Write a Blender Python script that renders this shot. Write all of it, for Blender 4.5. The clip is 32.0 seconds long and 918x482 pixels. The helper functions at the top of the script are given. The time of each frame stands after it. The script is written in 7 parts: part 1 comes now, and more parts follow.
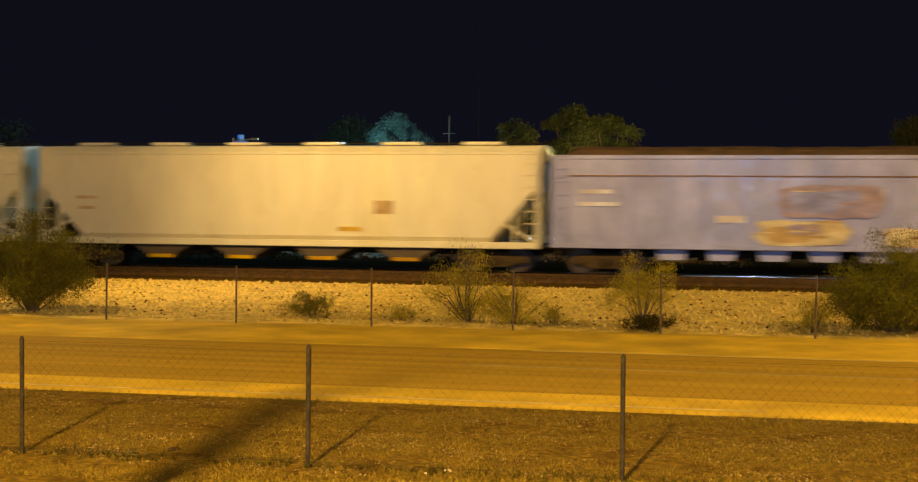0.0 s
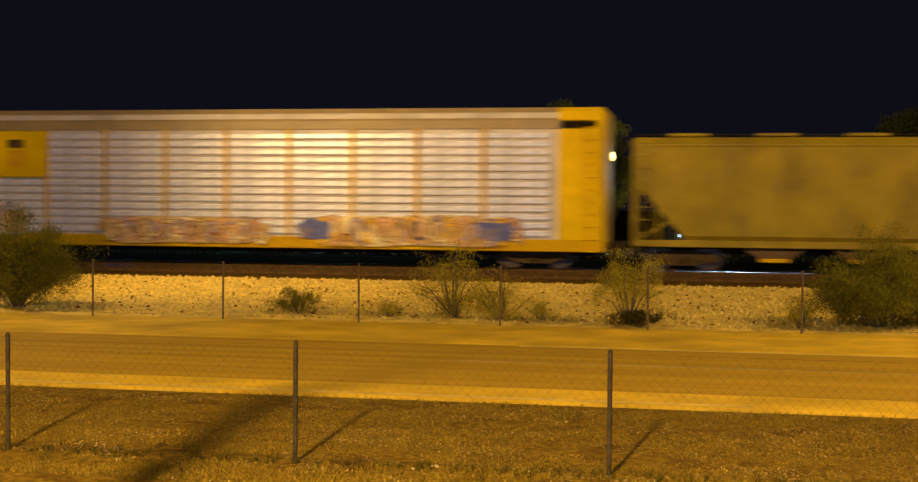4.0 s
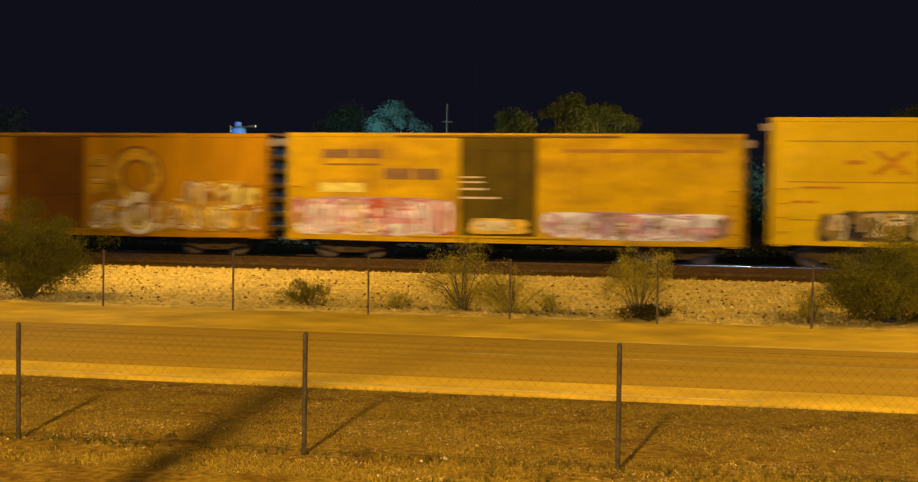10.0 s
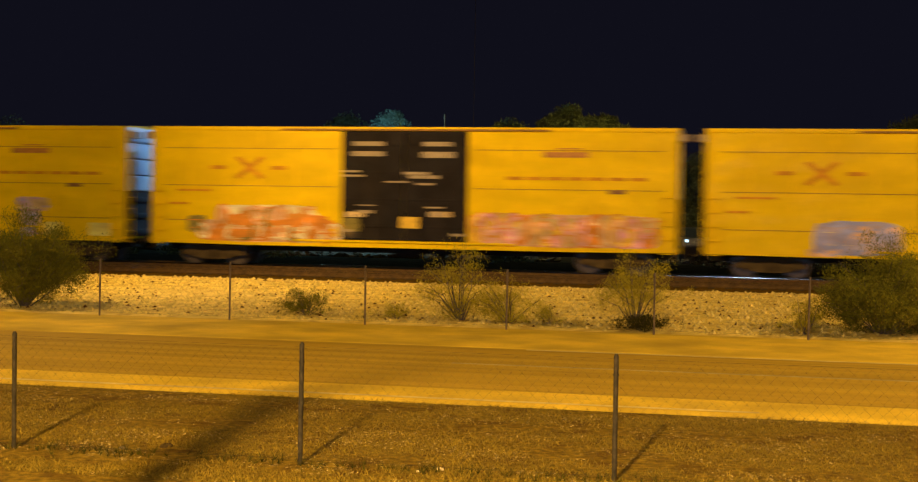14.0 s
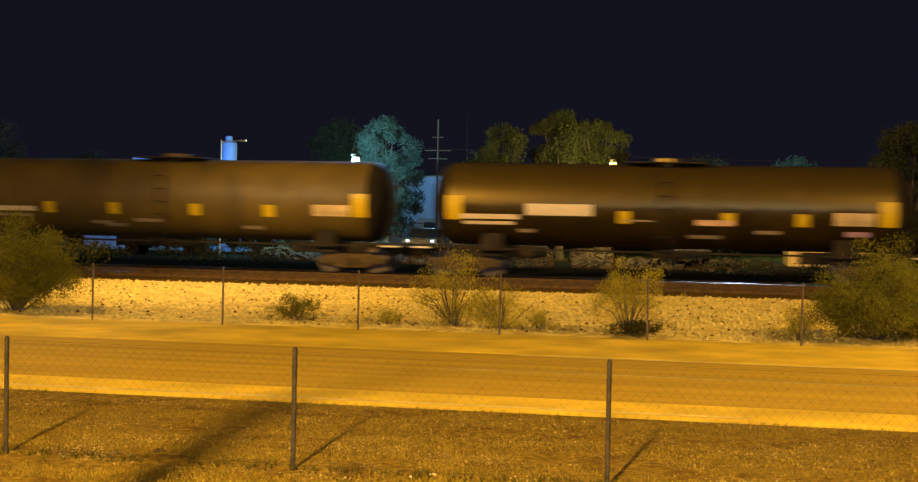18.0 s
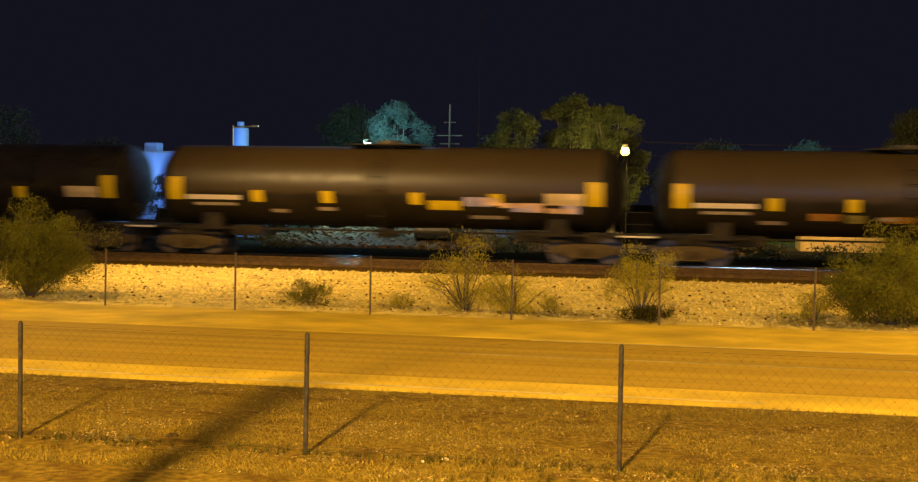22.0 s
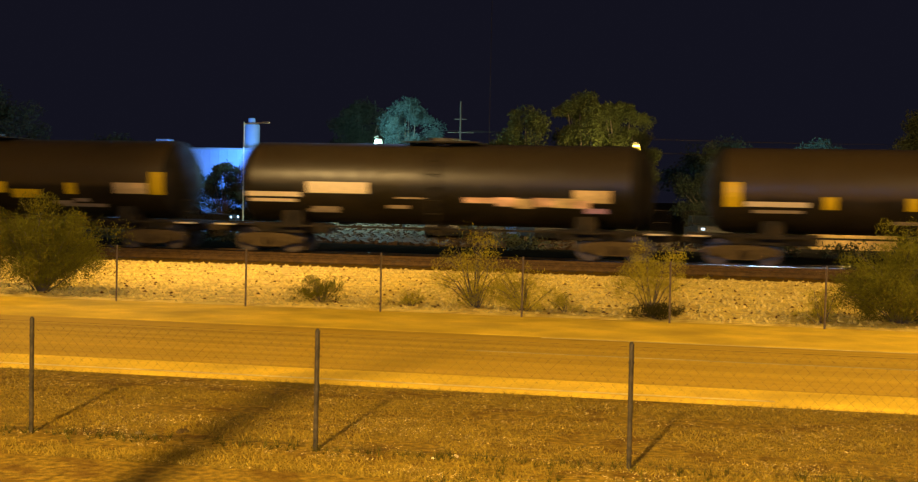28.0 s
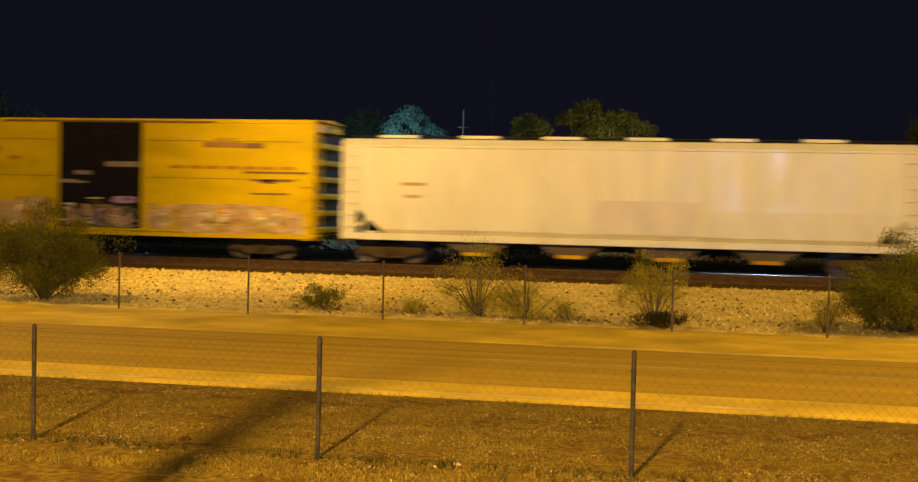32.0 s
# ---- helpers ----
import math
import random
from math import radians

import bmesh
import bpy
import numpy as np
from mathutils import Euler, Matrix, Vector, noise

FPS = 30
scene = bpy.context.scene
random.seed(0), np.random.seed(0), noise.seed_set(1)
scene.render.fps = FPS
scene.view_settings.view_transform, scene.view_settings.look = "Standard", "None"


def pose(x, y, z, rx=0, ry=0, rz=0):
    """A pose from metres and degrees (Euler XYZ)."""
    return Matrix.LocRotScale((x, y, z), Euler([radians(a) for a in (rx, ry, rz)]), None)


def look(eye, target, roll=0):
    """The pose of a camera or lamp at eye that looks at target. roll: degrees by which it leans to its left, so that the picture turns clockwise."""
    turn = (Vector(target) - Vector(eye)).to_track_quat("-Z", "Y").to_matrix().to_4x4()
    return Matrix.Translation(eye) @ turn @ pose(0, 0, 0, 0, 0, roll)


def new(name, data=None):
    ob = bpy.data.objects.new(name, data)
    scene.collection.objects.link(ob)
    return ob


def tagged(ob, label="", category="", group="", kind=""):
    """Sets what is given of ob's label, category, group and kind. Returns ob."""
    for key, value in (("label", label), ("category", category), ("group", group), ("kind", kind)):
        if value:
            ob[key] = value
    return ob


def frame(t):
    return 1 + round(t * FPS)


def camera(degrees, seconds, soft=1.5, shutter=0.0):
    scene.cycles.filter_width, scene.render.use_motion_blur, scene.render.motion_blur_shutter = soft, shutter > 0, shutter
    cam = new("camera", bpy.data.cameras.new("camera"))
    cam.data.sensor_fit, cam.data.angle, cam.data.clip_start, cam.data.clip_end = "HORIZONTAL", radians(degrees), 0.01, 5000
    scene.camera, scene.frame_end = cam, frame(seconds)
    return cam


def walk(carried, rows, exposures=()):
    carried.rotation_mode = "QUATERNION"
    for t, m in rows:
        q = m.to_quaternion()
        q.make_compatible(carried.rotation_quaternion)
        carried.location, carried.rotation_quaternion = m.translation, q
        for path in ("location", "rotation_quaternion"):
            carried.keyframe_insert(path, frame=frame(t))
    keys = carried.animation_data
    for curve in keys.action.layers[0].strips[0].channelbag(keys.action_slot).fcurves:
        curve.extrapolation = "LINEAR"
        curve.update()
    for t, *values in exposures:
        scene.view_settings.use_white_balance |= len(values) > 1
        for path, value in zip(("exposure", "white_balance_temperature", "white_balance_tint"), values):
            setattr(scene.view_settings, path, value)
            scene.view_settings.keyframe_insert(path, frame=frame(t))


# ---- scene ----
import itertools

# ---------------------------------------------------------------- camera
CAM_EYE = (0.0, 0.0, 2.5)
cam = camera(38.42, 32.0, soft=1.25, shutter=0.55)


def aim(yaw, pitch, roll):
    """The pose of the hand-held camera: degrees to the left of square to the track, up, and lean."""
    y, p = radians(yaw), radians(pitch)
    way = Vector((-math.sin(y) * math.cos(p), math.cos(y) * math.cos(p), math.sin(p)))
    return look(CAM_EYE, Vector(CAM_EYE) + way * 40.0, roll)


CAM_ROWS = [
    (0.0, 11.560, -1.272, 0.488), (0.5, 11.503, -1.266, 0.502), (1.0, 11.451, -1.253, 0.514), (1.5, 11.424, -1.264, 0.523),
    (2.0, 11.392, -1.300, 0.525), (2.5, 11.348, -1.347, 0.519), (3.0, 11.264, -1.382, 0.505), (3.5, 11.110, -1.411, 0.488),
    (5.5, 10.920, -1.621, 0.453), (6.0, 10.972, -1.655, 0.468), (6.5, 11.109, -1.721, 0.520), (7.0, 11.256, -1.799, 0.592),
    (7.5, 11.398, -1.849, 0.660), (8.0, 11.444, -1.881, 0.713), (8.5, 11.440, -1.872, 0.748), (9.0, 11.426, -1.840, 0.767),
    (9.5, 11.420, -1.813, 0.777), (10.0, 11.429, -1.777, 0.784), (10.5, 11.443, -1.700, 0.794), (11.0, 11.446, -1.606, 0.810),
    (11.5, 11.434, -1.544, 0.833), (12.0, 11.447, -1.525, 0.862), (12.5, 11.449, -1.509, 0.894), (13.0, 11.419, -1.467, 0.925),
    (13.5, 11.360, -1.406, 0.952), (14.0, 11.306, -1.329, 0.970), (14.5, 11.289, -1.254, 0.980), (16.5, 11.070, -1.003, 1.015),
    (17.0, 11.006, -0.995, 1.028), (17.5, 10.994, -1.020, 1.053), (18.0, 11.023, -1.097, 1.084), (18.5, 11.054, -1.182, 1.111),
    (19.0, 11.062, -1.227, 1.127), (19.5, 11.071, -1.236, 1.126), (20.0, 11.148, -1.261, 1.111), (20.5, 11.292, -1.361, 1.083),
    (21.0, 11.449, -1.504, 1.050), (21.5, 11.532, -1.646, 1.023), (22.0, 11.526, -1.752, 1.009), (22.5, 11.481, -1.826, 1.012),
    (23.0, 11.490, -1.873, 1.032), (23.5, 11.574, -1.896, 1.064), (24.0, 11.684, -1.901, 1.101), (24.5, 11.783, -1.896, 1.134),
    (25.0, 11.883, -1.895, 1.156), (25.5, 11.969, -1.891, 1.163), (27.5, 12.040, -1.896, 1.171), (28.0, 11.978, -1.890, 1.173),
    (28.5, 11.990, -1.888, 1.179), (29.0, 12.066, -1.885, 1.190), (29.5, 12.139, -1.870, 1.205), (30.0, 12.165, -1.818, 1.220),
    (30.5, 12.140, -1.748, 1.236), (31.0, 12.129, -1.669, 1.251), (31.5, 12.127, -1.625, 1.263), (32.0, 12.095, -1.542, 1.273),
]
walk(cam, [(t, aim(a, b, c)) for t, a, b, c in CAM_ROWS], exposures=[(0.0, 0.20), (1.3, 0.32), (2.1, 0.50), (3.0, 0.34), (3.6, 0.14), (6.0, 0.12), (8.3, 0.10), (9.0, 0.05), (10.0, 0.29), (13.0, 0.32), (15.5, 0.28), (17.0, 0.36), (18.0, 0.68), (19.0, 0.72), (28.0, 0.66), (30.5, 0.58), (32.0, 0.30)])

# ---------------------------------------------------------------- night sky and lamps
world = bpy.data.worlds.new("night_sky")
scene.world = world
world.use_nodes = True
sky = world.node_tree.nodes["Background"]
sky.inputs["Color"].default_value = (0.42, 0.42, 0.85, 1)
sky.inputs["Strength"].default_value = 0.0093

SODIUM = (1.0, 0.642, 0.23)


def lamp_light(name, place, watts, colour, radius=0.25, cutoff=None, target=None, edge=0.25):
    """A lamp; with a cutoff (degrees) its hood throws the light downward, or towards a target."""
    data = bpy.data.lights.new(name, "SPOT" if cutoff else "POINT")
    if cutoff:
        data.spot_size, data.spot_blend = radians(cutoff), edge
    data.energy, data.color, data.shadow_soft_size = watts, colour, radius
    ob = new(name, data)
    ob.location = place
    if target:
        ob.rotation_euler = (Vector(target) - Vector(place)).to_track_quat("-Z", "Y").to_euler()
    return ob


# street lamps behind the camera and along the road beside the track
STREET_LAMPS = [(-3.0, -9.0, 8.3), (-34.0, -9.0, 8.3), (28.0, -9.0, 8.3), (-22.5, 25.0, 13.0), (17.5, 25.0, 13.0)]
LAMP_WATTS = [76500, 600, 9000, 5600, 12500]
for place, watts in zip(STREET_LAMPS, LAMP_WATTS):
    lamp_light("street_light", (place[0], place[1], place[2] - 0.35), watts, SODIUM, 0.38, 164 if place[1] < 0 else None)

# an added unseen fill lamp on a road lamp brightens the track
FILL_FLOOD = (-22.0, 24.4, 12.6)
lamp_light("fill_flood_light", FILL_FLOOD, 29000, SODIUM, 0.3, 74, (-10.0, 41.5, 3.4), 1.0)

# a cool white yard lamp far behind the camera
COOL_LAMP = (2.0, -40.0, 10.0)
lamp_light("yard_light", (COOL_LAMP[0], COOL_LAMP[1], COOL_LAMP[2] - 0.35), 25000, (0.26, 0.46, 1.0), 0.32)

# an added unseen lamp beyond the track that lights the car ends blue
FILL_MAST = (-13.0, 68.0, 13.8)
lamp_light("fill_mast_light", FILL_MAST, 13500, (0.22, 0.50, 1.0), 0.4, 46, (-20.5, 44.5, 4.0), 0.6)

# ---------------------------------------------------------------- materials


def mat(name, colour, rough=0.7, metal=0.0, vary=0.25, scale=3.0, fine=40.0, bump=0.0, bump_scale=60.0, dirt=None, dirt_scale=1.2, dirt_amount=0.45,
        stretch=(1, 1, 1), coat=0.0, spec=0.5, island=0.0, lit_upper=None, glow=None, glow_strength=0.0):
    """A painted, earthen or leafy surface: base colour varied at two scales, patches of dirt, fine relief."""
    m = bpy.data.materials.new(name)
    m.use_nodes = True
    nt = m.node_tree
    n, link = nt.nodes, nt.links.new
    b = n["Principled BSDF"]
    b.inputs["Roughness"].default_value, b.inputs["Metallic"].default_value = rough, metal
    b.inputs["Coat Weight"].default_value, b.inputs["Specular IOR Level"].default_value = coat, spec
    tc, mp = n.new("ShaderNodeTexCoord"), n.new("ShaderNodeMapping")
    mp.inputs["Scale"].default_value = stretch
    link(tc.outputs["Object"], mp.inputs["Vector"])

    def noise_at(s, detail=4.0):
        t = n.new("ShaderNodeTexNoise")
        t.inputs["Scale"].default_value, t.inputs["Detail"].default_value = s, detail
        link(mp.outputs["Vector"], t.inputs["Vector"])
        return t.outputs["Fac"]

    def mixed(a, b_, fac, mode="MIX"):
        x = n.new("ShaderNodeMix")
        x.data_type, x.blend_type = "RGBA", mode
        for s, v in ((x.inputs[6], a), (x.inputs[7], b_), (x.inputs[0], fac)):
            if isinstance(v, (tuple, float, int)):
                s.default_value = (*v, 1) if isinstance(v, tuple) else v
            else:
                link(v, s)
        return x.outputs[2]

    def ramp(v, lo, hi, a=0.0, z=1.0):
        r = n.new("ShaderNodeMapRange")
        for k, val in (("From Min", lo), ("From Max", hi), ("To Min", a), ("To Max", z)):
            r.inputs[k].default_value = val
        link(v, r.inputs["Value"])
        return r.outputs["Result"]

    dark = tuple(c * (1 - vary) for c in colour)
    light = tuple(min(1.0, c * (1 + vary)) for c in colour)
    col = mixed(dark, light, ramp(noise_at(scale), 0.3, 0.7))
    col = mixed(col, tuple(c * (1 - vary * 0.9) for c in colour), ramp(noise_at(fine, 2.0), 0.5, 0.75, 0.0, 0.6))
    if dirt:
        col = mixed(col, dirt, ramp(noise_at(dirt_scale, 6.0), 0.48, 0.66, 0.0, dirt_amount))
    if lit_upper:  # lamp-lit upper body painted in, with a ragged lower edge at a height
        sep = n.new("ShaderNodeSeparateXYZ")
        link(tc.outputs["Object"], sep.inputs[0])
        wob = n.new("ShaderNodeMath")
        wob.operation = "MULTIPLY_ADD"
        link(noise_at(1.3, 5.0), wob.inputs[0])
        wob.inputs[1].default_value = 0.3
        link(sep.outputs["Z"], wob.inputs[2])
        col = mixed(col, lit_upper[0], ramp(wob.outputs[0], lit_upper[1] + 0.07, lit_upper[1] + 0.22, 0.0, lit_upper[2]))
    if island:
        g = n.new("ShaderNodeNewGeometry")
        col = mixed(col, tuple(c * 0.35 for c in colour), ramp(g.outputs["Random Per Island"], 0.0, 1.0, 0.0, island))
    link(col, b.inputs["Base Color"])
    gloss = ramp(noise_at(scale * 2.3), 0.3, 0.7, max(0.02, rough - 0.12), min(1.0, rough + 0.12))
    if lit_upper:  # the painted-in upper part is duller
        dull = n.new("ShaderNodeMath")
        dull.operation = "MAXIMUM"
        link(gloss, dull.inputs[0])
        link(ramp(wob.outputs[0], lit_upper[1] + 0.07, lit_upper[1] + 0.22, 0.0, 0.38), dull.inputs[1])
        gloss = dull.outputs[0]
    link(gloss, b.inputs["Roughness"])
    if bump:
        bp = n.new("ShaderNodeBump")
        bp.inputs["Strength"].default_value, bp.inputs["Distance"].default_value = bump, 0.02
        link(noise_at(bump_scale), bp.inputs["Height"])
        link(bp.outputs["Normal"], b.inputs["Normal"])
    if glow:
        b.inputs["Emission Color"].default_value, b.inputs["Emission Strength"].default_value = (*glow, 1), glow_strength
    return m


M_DIRT = mat("dry_dirt", (0.172, 0.108, 0.009), 0.95, spec=0.05, vary=0.6, scale=11.0, fine=55, bump=1.0, bump_scale=34, dirt=(0.075, 0.036, 0.003), dirt_scale=2.2, dirt_amount=0.75)
M_STRAW = mat("dry_grass", (0.195, 0.130, 0.011), 0.9, spec=0.1, vary=0.3, island=0.85)
M_FLECK = mat("pale_leaf_litter", (0.54, 0.40, 0.15), 0.9, spec=0.1, vary=0.3, island=0.8)
M_DARKSTONE = mat("dark_red_stone", (0.13, 0.055, 0.010), 0.95, spec=0.05, vary=0.3, island=0.6)
M_LEAF_DARK = mat("dark_scrub_leaf", (0.05, 0.042, 0.004), 0.9, spec=0.05, vary=0.3, island=0.6)
M_ASPHALT = mat("worn_asphalt", (0.44, 0.275, 0.021), 0.9, spec=0.08, vary=0.22, scale=1.1, fine=26, bump=0.5, bump_scale=70, dirt=(0.56, 0.37, 0.03), dirt_scale=0.9, dirt_amount=0.6, stretch=(0.05, 2.2, 1))
M_SAND = mat("sandy_shoulder", (0.68, 0.45, 0.034), 0.95, spec=0.05, vary=0.25, scale=0.7, fine=25, bump=0.4, bump_scale=40, dirt=(0.36, 0.24, 0.04), dirt_scale=0.9, dirt_amount=0.35)
M_LINE = mat("worn_road_paint", (0.42, 0.32, 0.12), 0.8, vary=0.4, scale=2.5, fine=30)
M_EDGE = mat("pale_edge_paint", (0.62, 0.47, 0.15), 0.8, vary=0.3, scale=2.5, fine=20, dirt=(0.35, 0.23, 0.05), dirt_scale=1.5, dirt_amount=0.7)
M_GRAVEL = mat("pale_gravel", (0.78, 0.57, 0.115), 0.95, spec=0.05, vary=0.22, scale=1.4, fine=9, bump=0.6, bump_scale=14, dirt=(0.30, 0.15, 0.02), dirt_scale=2.6, dirt_amount=0.5)
M_STONE = mat("gravel_stone", (0.78, 0.58, 0.14), 0.92, spec=0.05, vary=0.2, scale=8, island=0.6)
M_BALLAST = mat("dark_ballast", (0.115, 0.066, 0.011), 0.95, spec=0.0, vary=0.35, scale=2.5, fine=20, bump=0.8, bump_scale=16)
M_BLACK_GROUND = mat("near_black_ground", (0.020, 0.017, 0.013), 0.95, spec=0.0, vary=0.4, scale=2.0, fine=14, bump=0.6, bump_scale=14)
M_RAIL = mat("rusted_rail_steel", (0.10, 0.055, 0.014), 0.8, 0.0, spec=0.15, vary=0.3, scale=4)
M_RAILTOP = mat("polished_rail_head", (0.10, 0.075, 0.05), 0.16, 1.0, vary=0.1)
M_TIE = mat("creosoted_tie", (0.06, 0.038, 0.012), 0.9, spec=0.1, vary=0.4, scale=6, stretch=(1, 6, 1))
M_GALV = mat("galvanised_steel", (0.026, 0.020, 0.010), 0.8, 0.0, spec=0.12, vary=0.5, scale=14)
# paler steel copy for the far fence, lamp light put in its colour
M_GALV_PALE = mat("lit_galvanised_steel", (0.15, 0.105, 0.05), 0.75, 0.0, spec=0.2, vary=0.4, scale=10)
M_WIRE = mat("chain_link_wire", (0.028, 0.020, 0.010), 0.8, 0.0, spec=0.1, vary=0.2, scale=8)
M_POLE = mat("weathered_pole_timber", (0.06, 0.045, 0.03), 0.9, vary=0.3, scale=3, stretch=(6, 6, 0.5))
M_LEAF = mat("olive_leaf", (0.185, 0.168, 0.007), 0.8, spec=0.12, vary=0.3, scale=2.0, island=0.55)
M_LEAF_DRY = mat("straw_leaf", (0.48, 0.385, 0.018), 0.85, spec=0.12, vary=0.3, scale=2.0, island=0.6)
M_TREE_LEAF = mat("tree_leaf", (0.085, 0.088, 0.026), 0.85, spec=0.08, vary=0.3, scale=0.8, island=0.5)
# the cool lamp's tint is put into this leaf colour
M_TREE_COOL_LIT = mat("cool_lit_tree_leaf", (0.07, 0.115, 0.10), 0.8, spec=0.12, vary=0.35, scale=0.8, island=0.6)
# darker leaf copy, shade painted in for trees out of the light
M_TREE_UNLIT = mat("unlit_tree_leaf", (0.060, 0.070, 0.040), 0.85, spec=0.1, vary=0.35, scale=0.8, island=0.65)
M_BARK = mat("grey_brown_bark", (0.13, 0.095, 0.06), 0.95, vary=0.35, scale=5, bump=0.5, stretch=(3, 3, 0.6))

M_YELLOW = mat("yellow_car_paint", (0.83, 0.55, 0.0003), 0.42, spec=0.05, vary=0.12, scale=0.9, fine=12, dirt=(0.60, 0.37, 0.001), dirt_scale=0.5, dirt_amount=0.45, stretch=(0.5, 1, 1.6))
M_YELLOW_OLD = mat("faded_yellow_car_paint", (0.68, 0.41, 0.001), 0.5, spec=0.06, vary=0.2, scale=0.9, fine=10, dirt=(0.26, 0.11, 0.02), dirt_scale=0.6, dirt_amount=0.5, stretch=(0.5, 1, 1.6))
M_OCHRE = mat("dull_ochre_paint", (0.34, 0.245, 0.012), 0.6, spec=0.2, vary=0.2, scale=0.9, dirt=(0.1, 0.06, 0.02), dirt_scale=0.6)
M_ORANGE = mat("rust_orange_paint", (0.52, 0.215, 0.0005), 0.5, spec=0.06, vary=0.18, scale=0.8, fine=10, dirt=(0.33, 0.115, 0.001), dirt_scale=0.5, stretch=(1.6, 1, 0.5))
M_BROWN = mat("oxide_brown_paint", (0.53, 0.25, 0.001), 0.55, spec=0.06, vary=0.2, scale=0.8, fine=10, dirt=(0.32, 0.14, 0.004), dirt_scale=0.5, stretch=(1.6, 1, 0.5))
M_BROWN_DOOR = mat("dark_oxide_door", (0.18, 0.070, 0.002), 0.55, spec=0.15, vary=0.2, scale=1.0)
M_GREYBLUE = mat("grey_blue_paint", (0.34, 0.34, 0.46), 0.5, vary=0.18, scale=0.8, dirt=(0.2, 0.15, 0.12), dirt_scale=0.5)
M_GREYPALE = mat("pale_grey_paint", (0.46, 0.46, 0.63), 0.31, vary=0.2, scale=0.8, dirt=(0.27, 0.25, 0.36), dirt_scale=0.6, dirt_amount=0.4)
M_CREAM = mat("chalky_cream_paint", (0.88, 0.80, 0.48), 0.34, vary=0.07, scale=0.7, fine=8, dirt=(0.74, 0.62, 0.32), dirt_scale=0.5, dirt_amount=0.35, stretch=(1.6, 1, 0.5))
M_WHITE = mat("off_white_paint", (0.90, 0.83, 0.40), 0.15, vary=0.06, scale=0.8, dirt=(0.62, 0.55, 0.25), dirt_scale=0.6, dirt_amount=0.3)
M_RUSTWHITE = mat("rust_stained_white_paint", (0.80, 0.65, 0.31), 0.5, spec=0.25, vary=0.28, scale=0.7, fine=3, dirt=(0.42, 0.20, 0.03), dirt_scale=0.55, dirt_amount=0.9, stretch=(1.0, 1, 0.8))
M_BLACK = mat("black_door_paint", (0.010, 0.007, 0.006), 0.22, spec=0.26, vary=0.35, scale=1.2, dirt=(0.035, 0.022, 0.012), dirt_scale=1.0)
M_BLACK_MATT = mat("flat_black_door_paint", (0.014, 0.009, 0.006), 0.7, spec=0.15, vary=0.35, scale=1.2)
M_OLIVE = mat("dark_olive_door_paint", (0.115, 0.078, 0.004), 0.6, spec=0.08, vary=0.25, scale=1.2)
# upper-half tints stand in for lamp light on the tanks
M_TANK_BLACK = mat("dull_black_tank_paint", (0.013, 0.0095, 0.003), 0.40, spec=0.34, lit_upper=((0.040, 0.027, 0.010), 2.66, 0.7), vary=0.3, scale=0.9, dirt=(0.035, 0.022, 0.008), dirt_scale=0.6, dirt_amount=0.4)
# gold metallic tint paints in the lamps' highlight band
M_TANK_SHEEN = mat("gold_sheen_tank_paint", (0.072, 0.046, 0.006), 0.37, 0.7, spec=0.4, lit_upper=((0.185, 0.118, 0.018), 2.66, 0.7), vary=0.3, scale=0.9, dirt=(0.035, 0.022, 0.008), dirt_scale=0.6, dirt_amount=0.4)
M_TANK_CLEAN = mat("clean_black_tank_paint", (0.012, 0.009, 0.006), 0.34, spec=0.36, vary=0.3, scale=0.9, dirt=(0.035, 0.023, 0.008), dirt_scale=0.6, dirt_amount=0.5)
M_TANK_BROWN = mat("lit_top_dark_tank_paint", (0.019, 0.013, 0.004), 0.42, spec=0.28, lit_upper=((0.054, 0.034, 0.010), 2.4, 0.8), vary=0.3, scale=0.9, dirt=(0.03, 0.02, 0.01), dirt_scale=0.6, dirt_amount=0.5)
M_TANK_GREY = mat("dusty_grey_tank_paint", (0.112, 0.070, 0.009), 0.55, spec=0.3, vary=0.2, scale=0.9, dirt=(0.045, 0.03, 0.012), dirt_scale=0.6, dirt_amount=0.5)
M_TANK_PALE = mat("pale_dusty_tank_paint", (0.16, 0.112, 0.025), 0.6, spec=0.3, vary=0.2, scale=0.9, dirt=(0.09, 0.06, 0.03), dirt_scale=0.6, dirt_amount=0.5)
M_TANK_HEAD = mat("matte_dark_tank_head", (0.016, 0.012, 0.006), 0.75, spec=0.12, vary=0.35, scale=1.2, dirt=(0.035, 0.024, 0.010), dirt_scale=0.8, dirt_amount=0.4)
M_CHUTE = mat("dusty_chute_steel", (0.10, 0.068, 0.026), 0.7, vary=0.25, scale=2.0)
M_PATCH = mat("chalky_repaint", (0.80, 0.69, 0.46), 0.45, vary=0.1, scale=1.0)
M_SAGE = mat("faded_sage_paint", (0.40, 0.32, 0.17), 0.55, vary=0.2, scale=1.0)
M_RUSTDOOR = mat("rust_brown_stained_door", (0.36, 0.19, 0.015), 0.6, spec=0.15, vary=0.35, scale=1.2, dirt=(0.55, 0.36, 0.12), dirt_scale=0.9, dirt_amount=0.6)
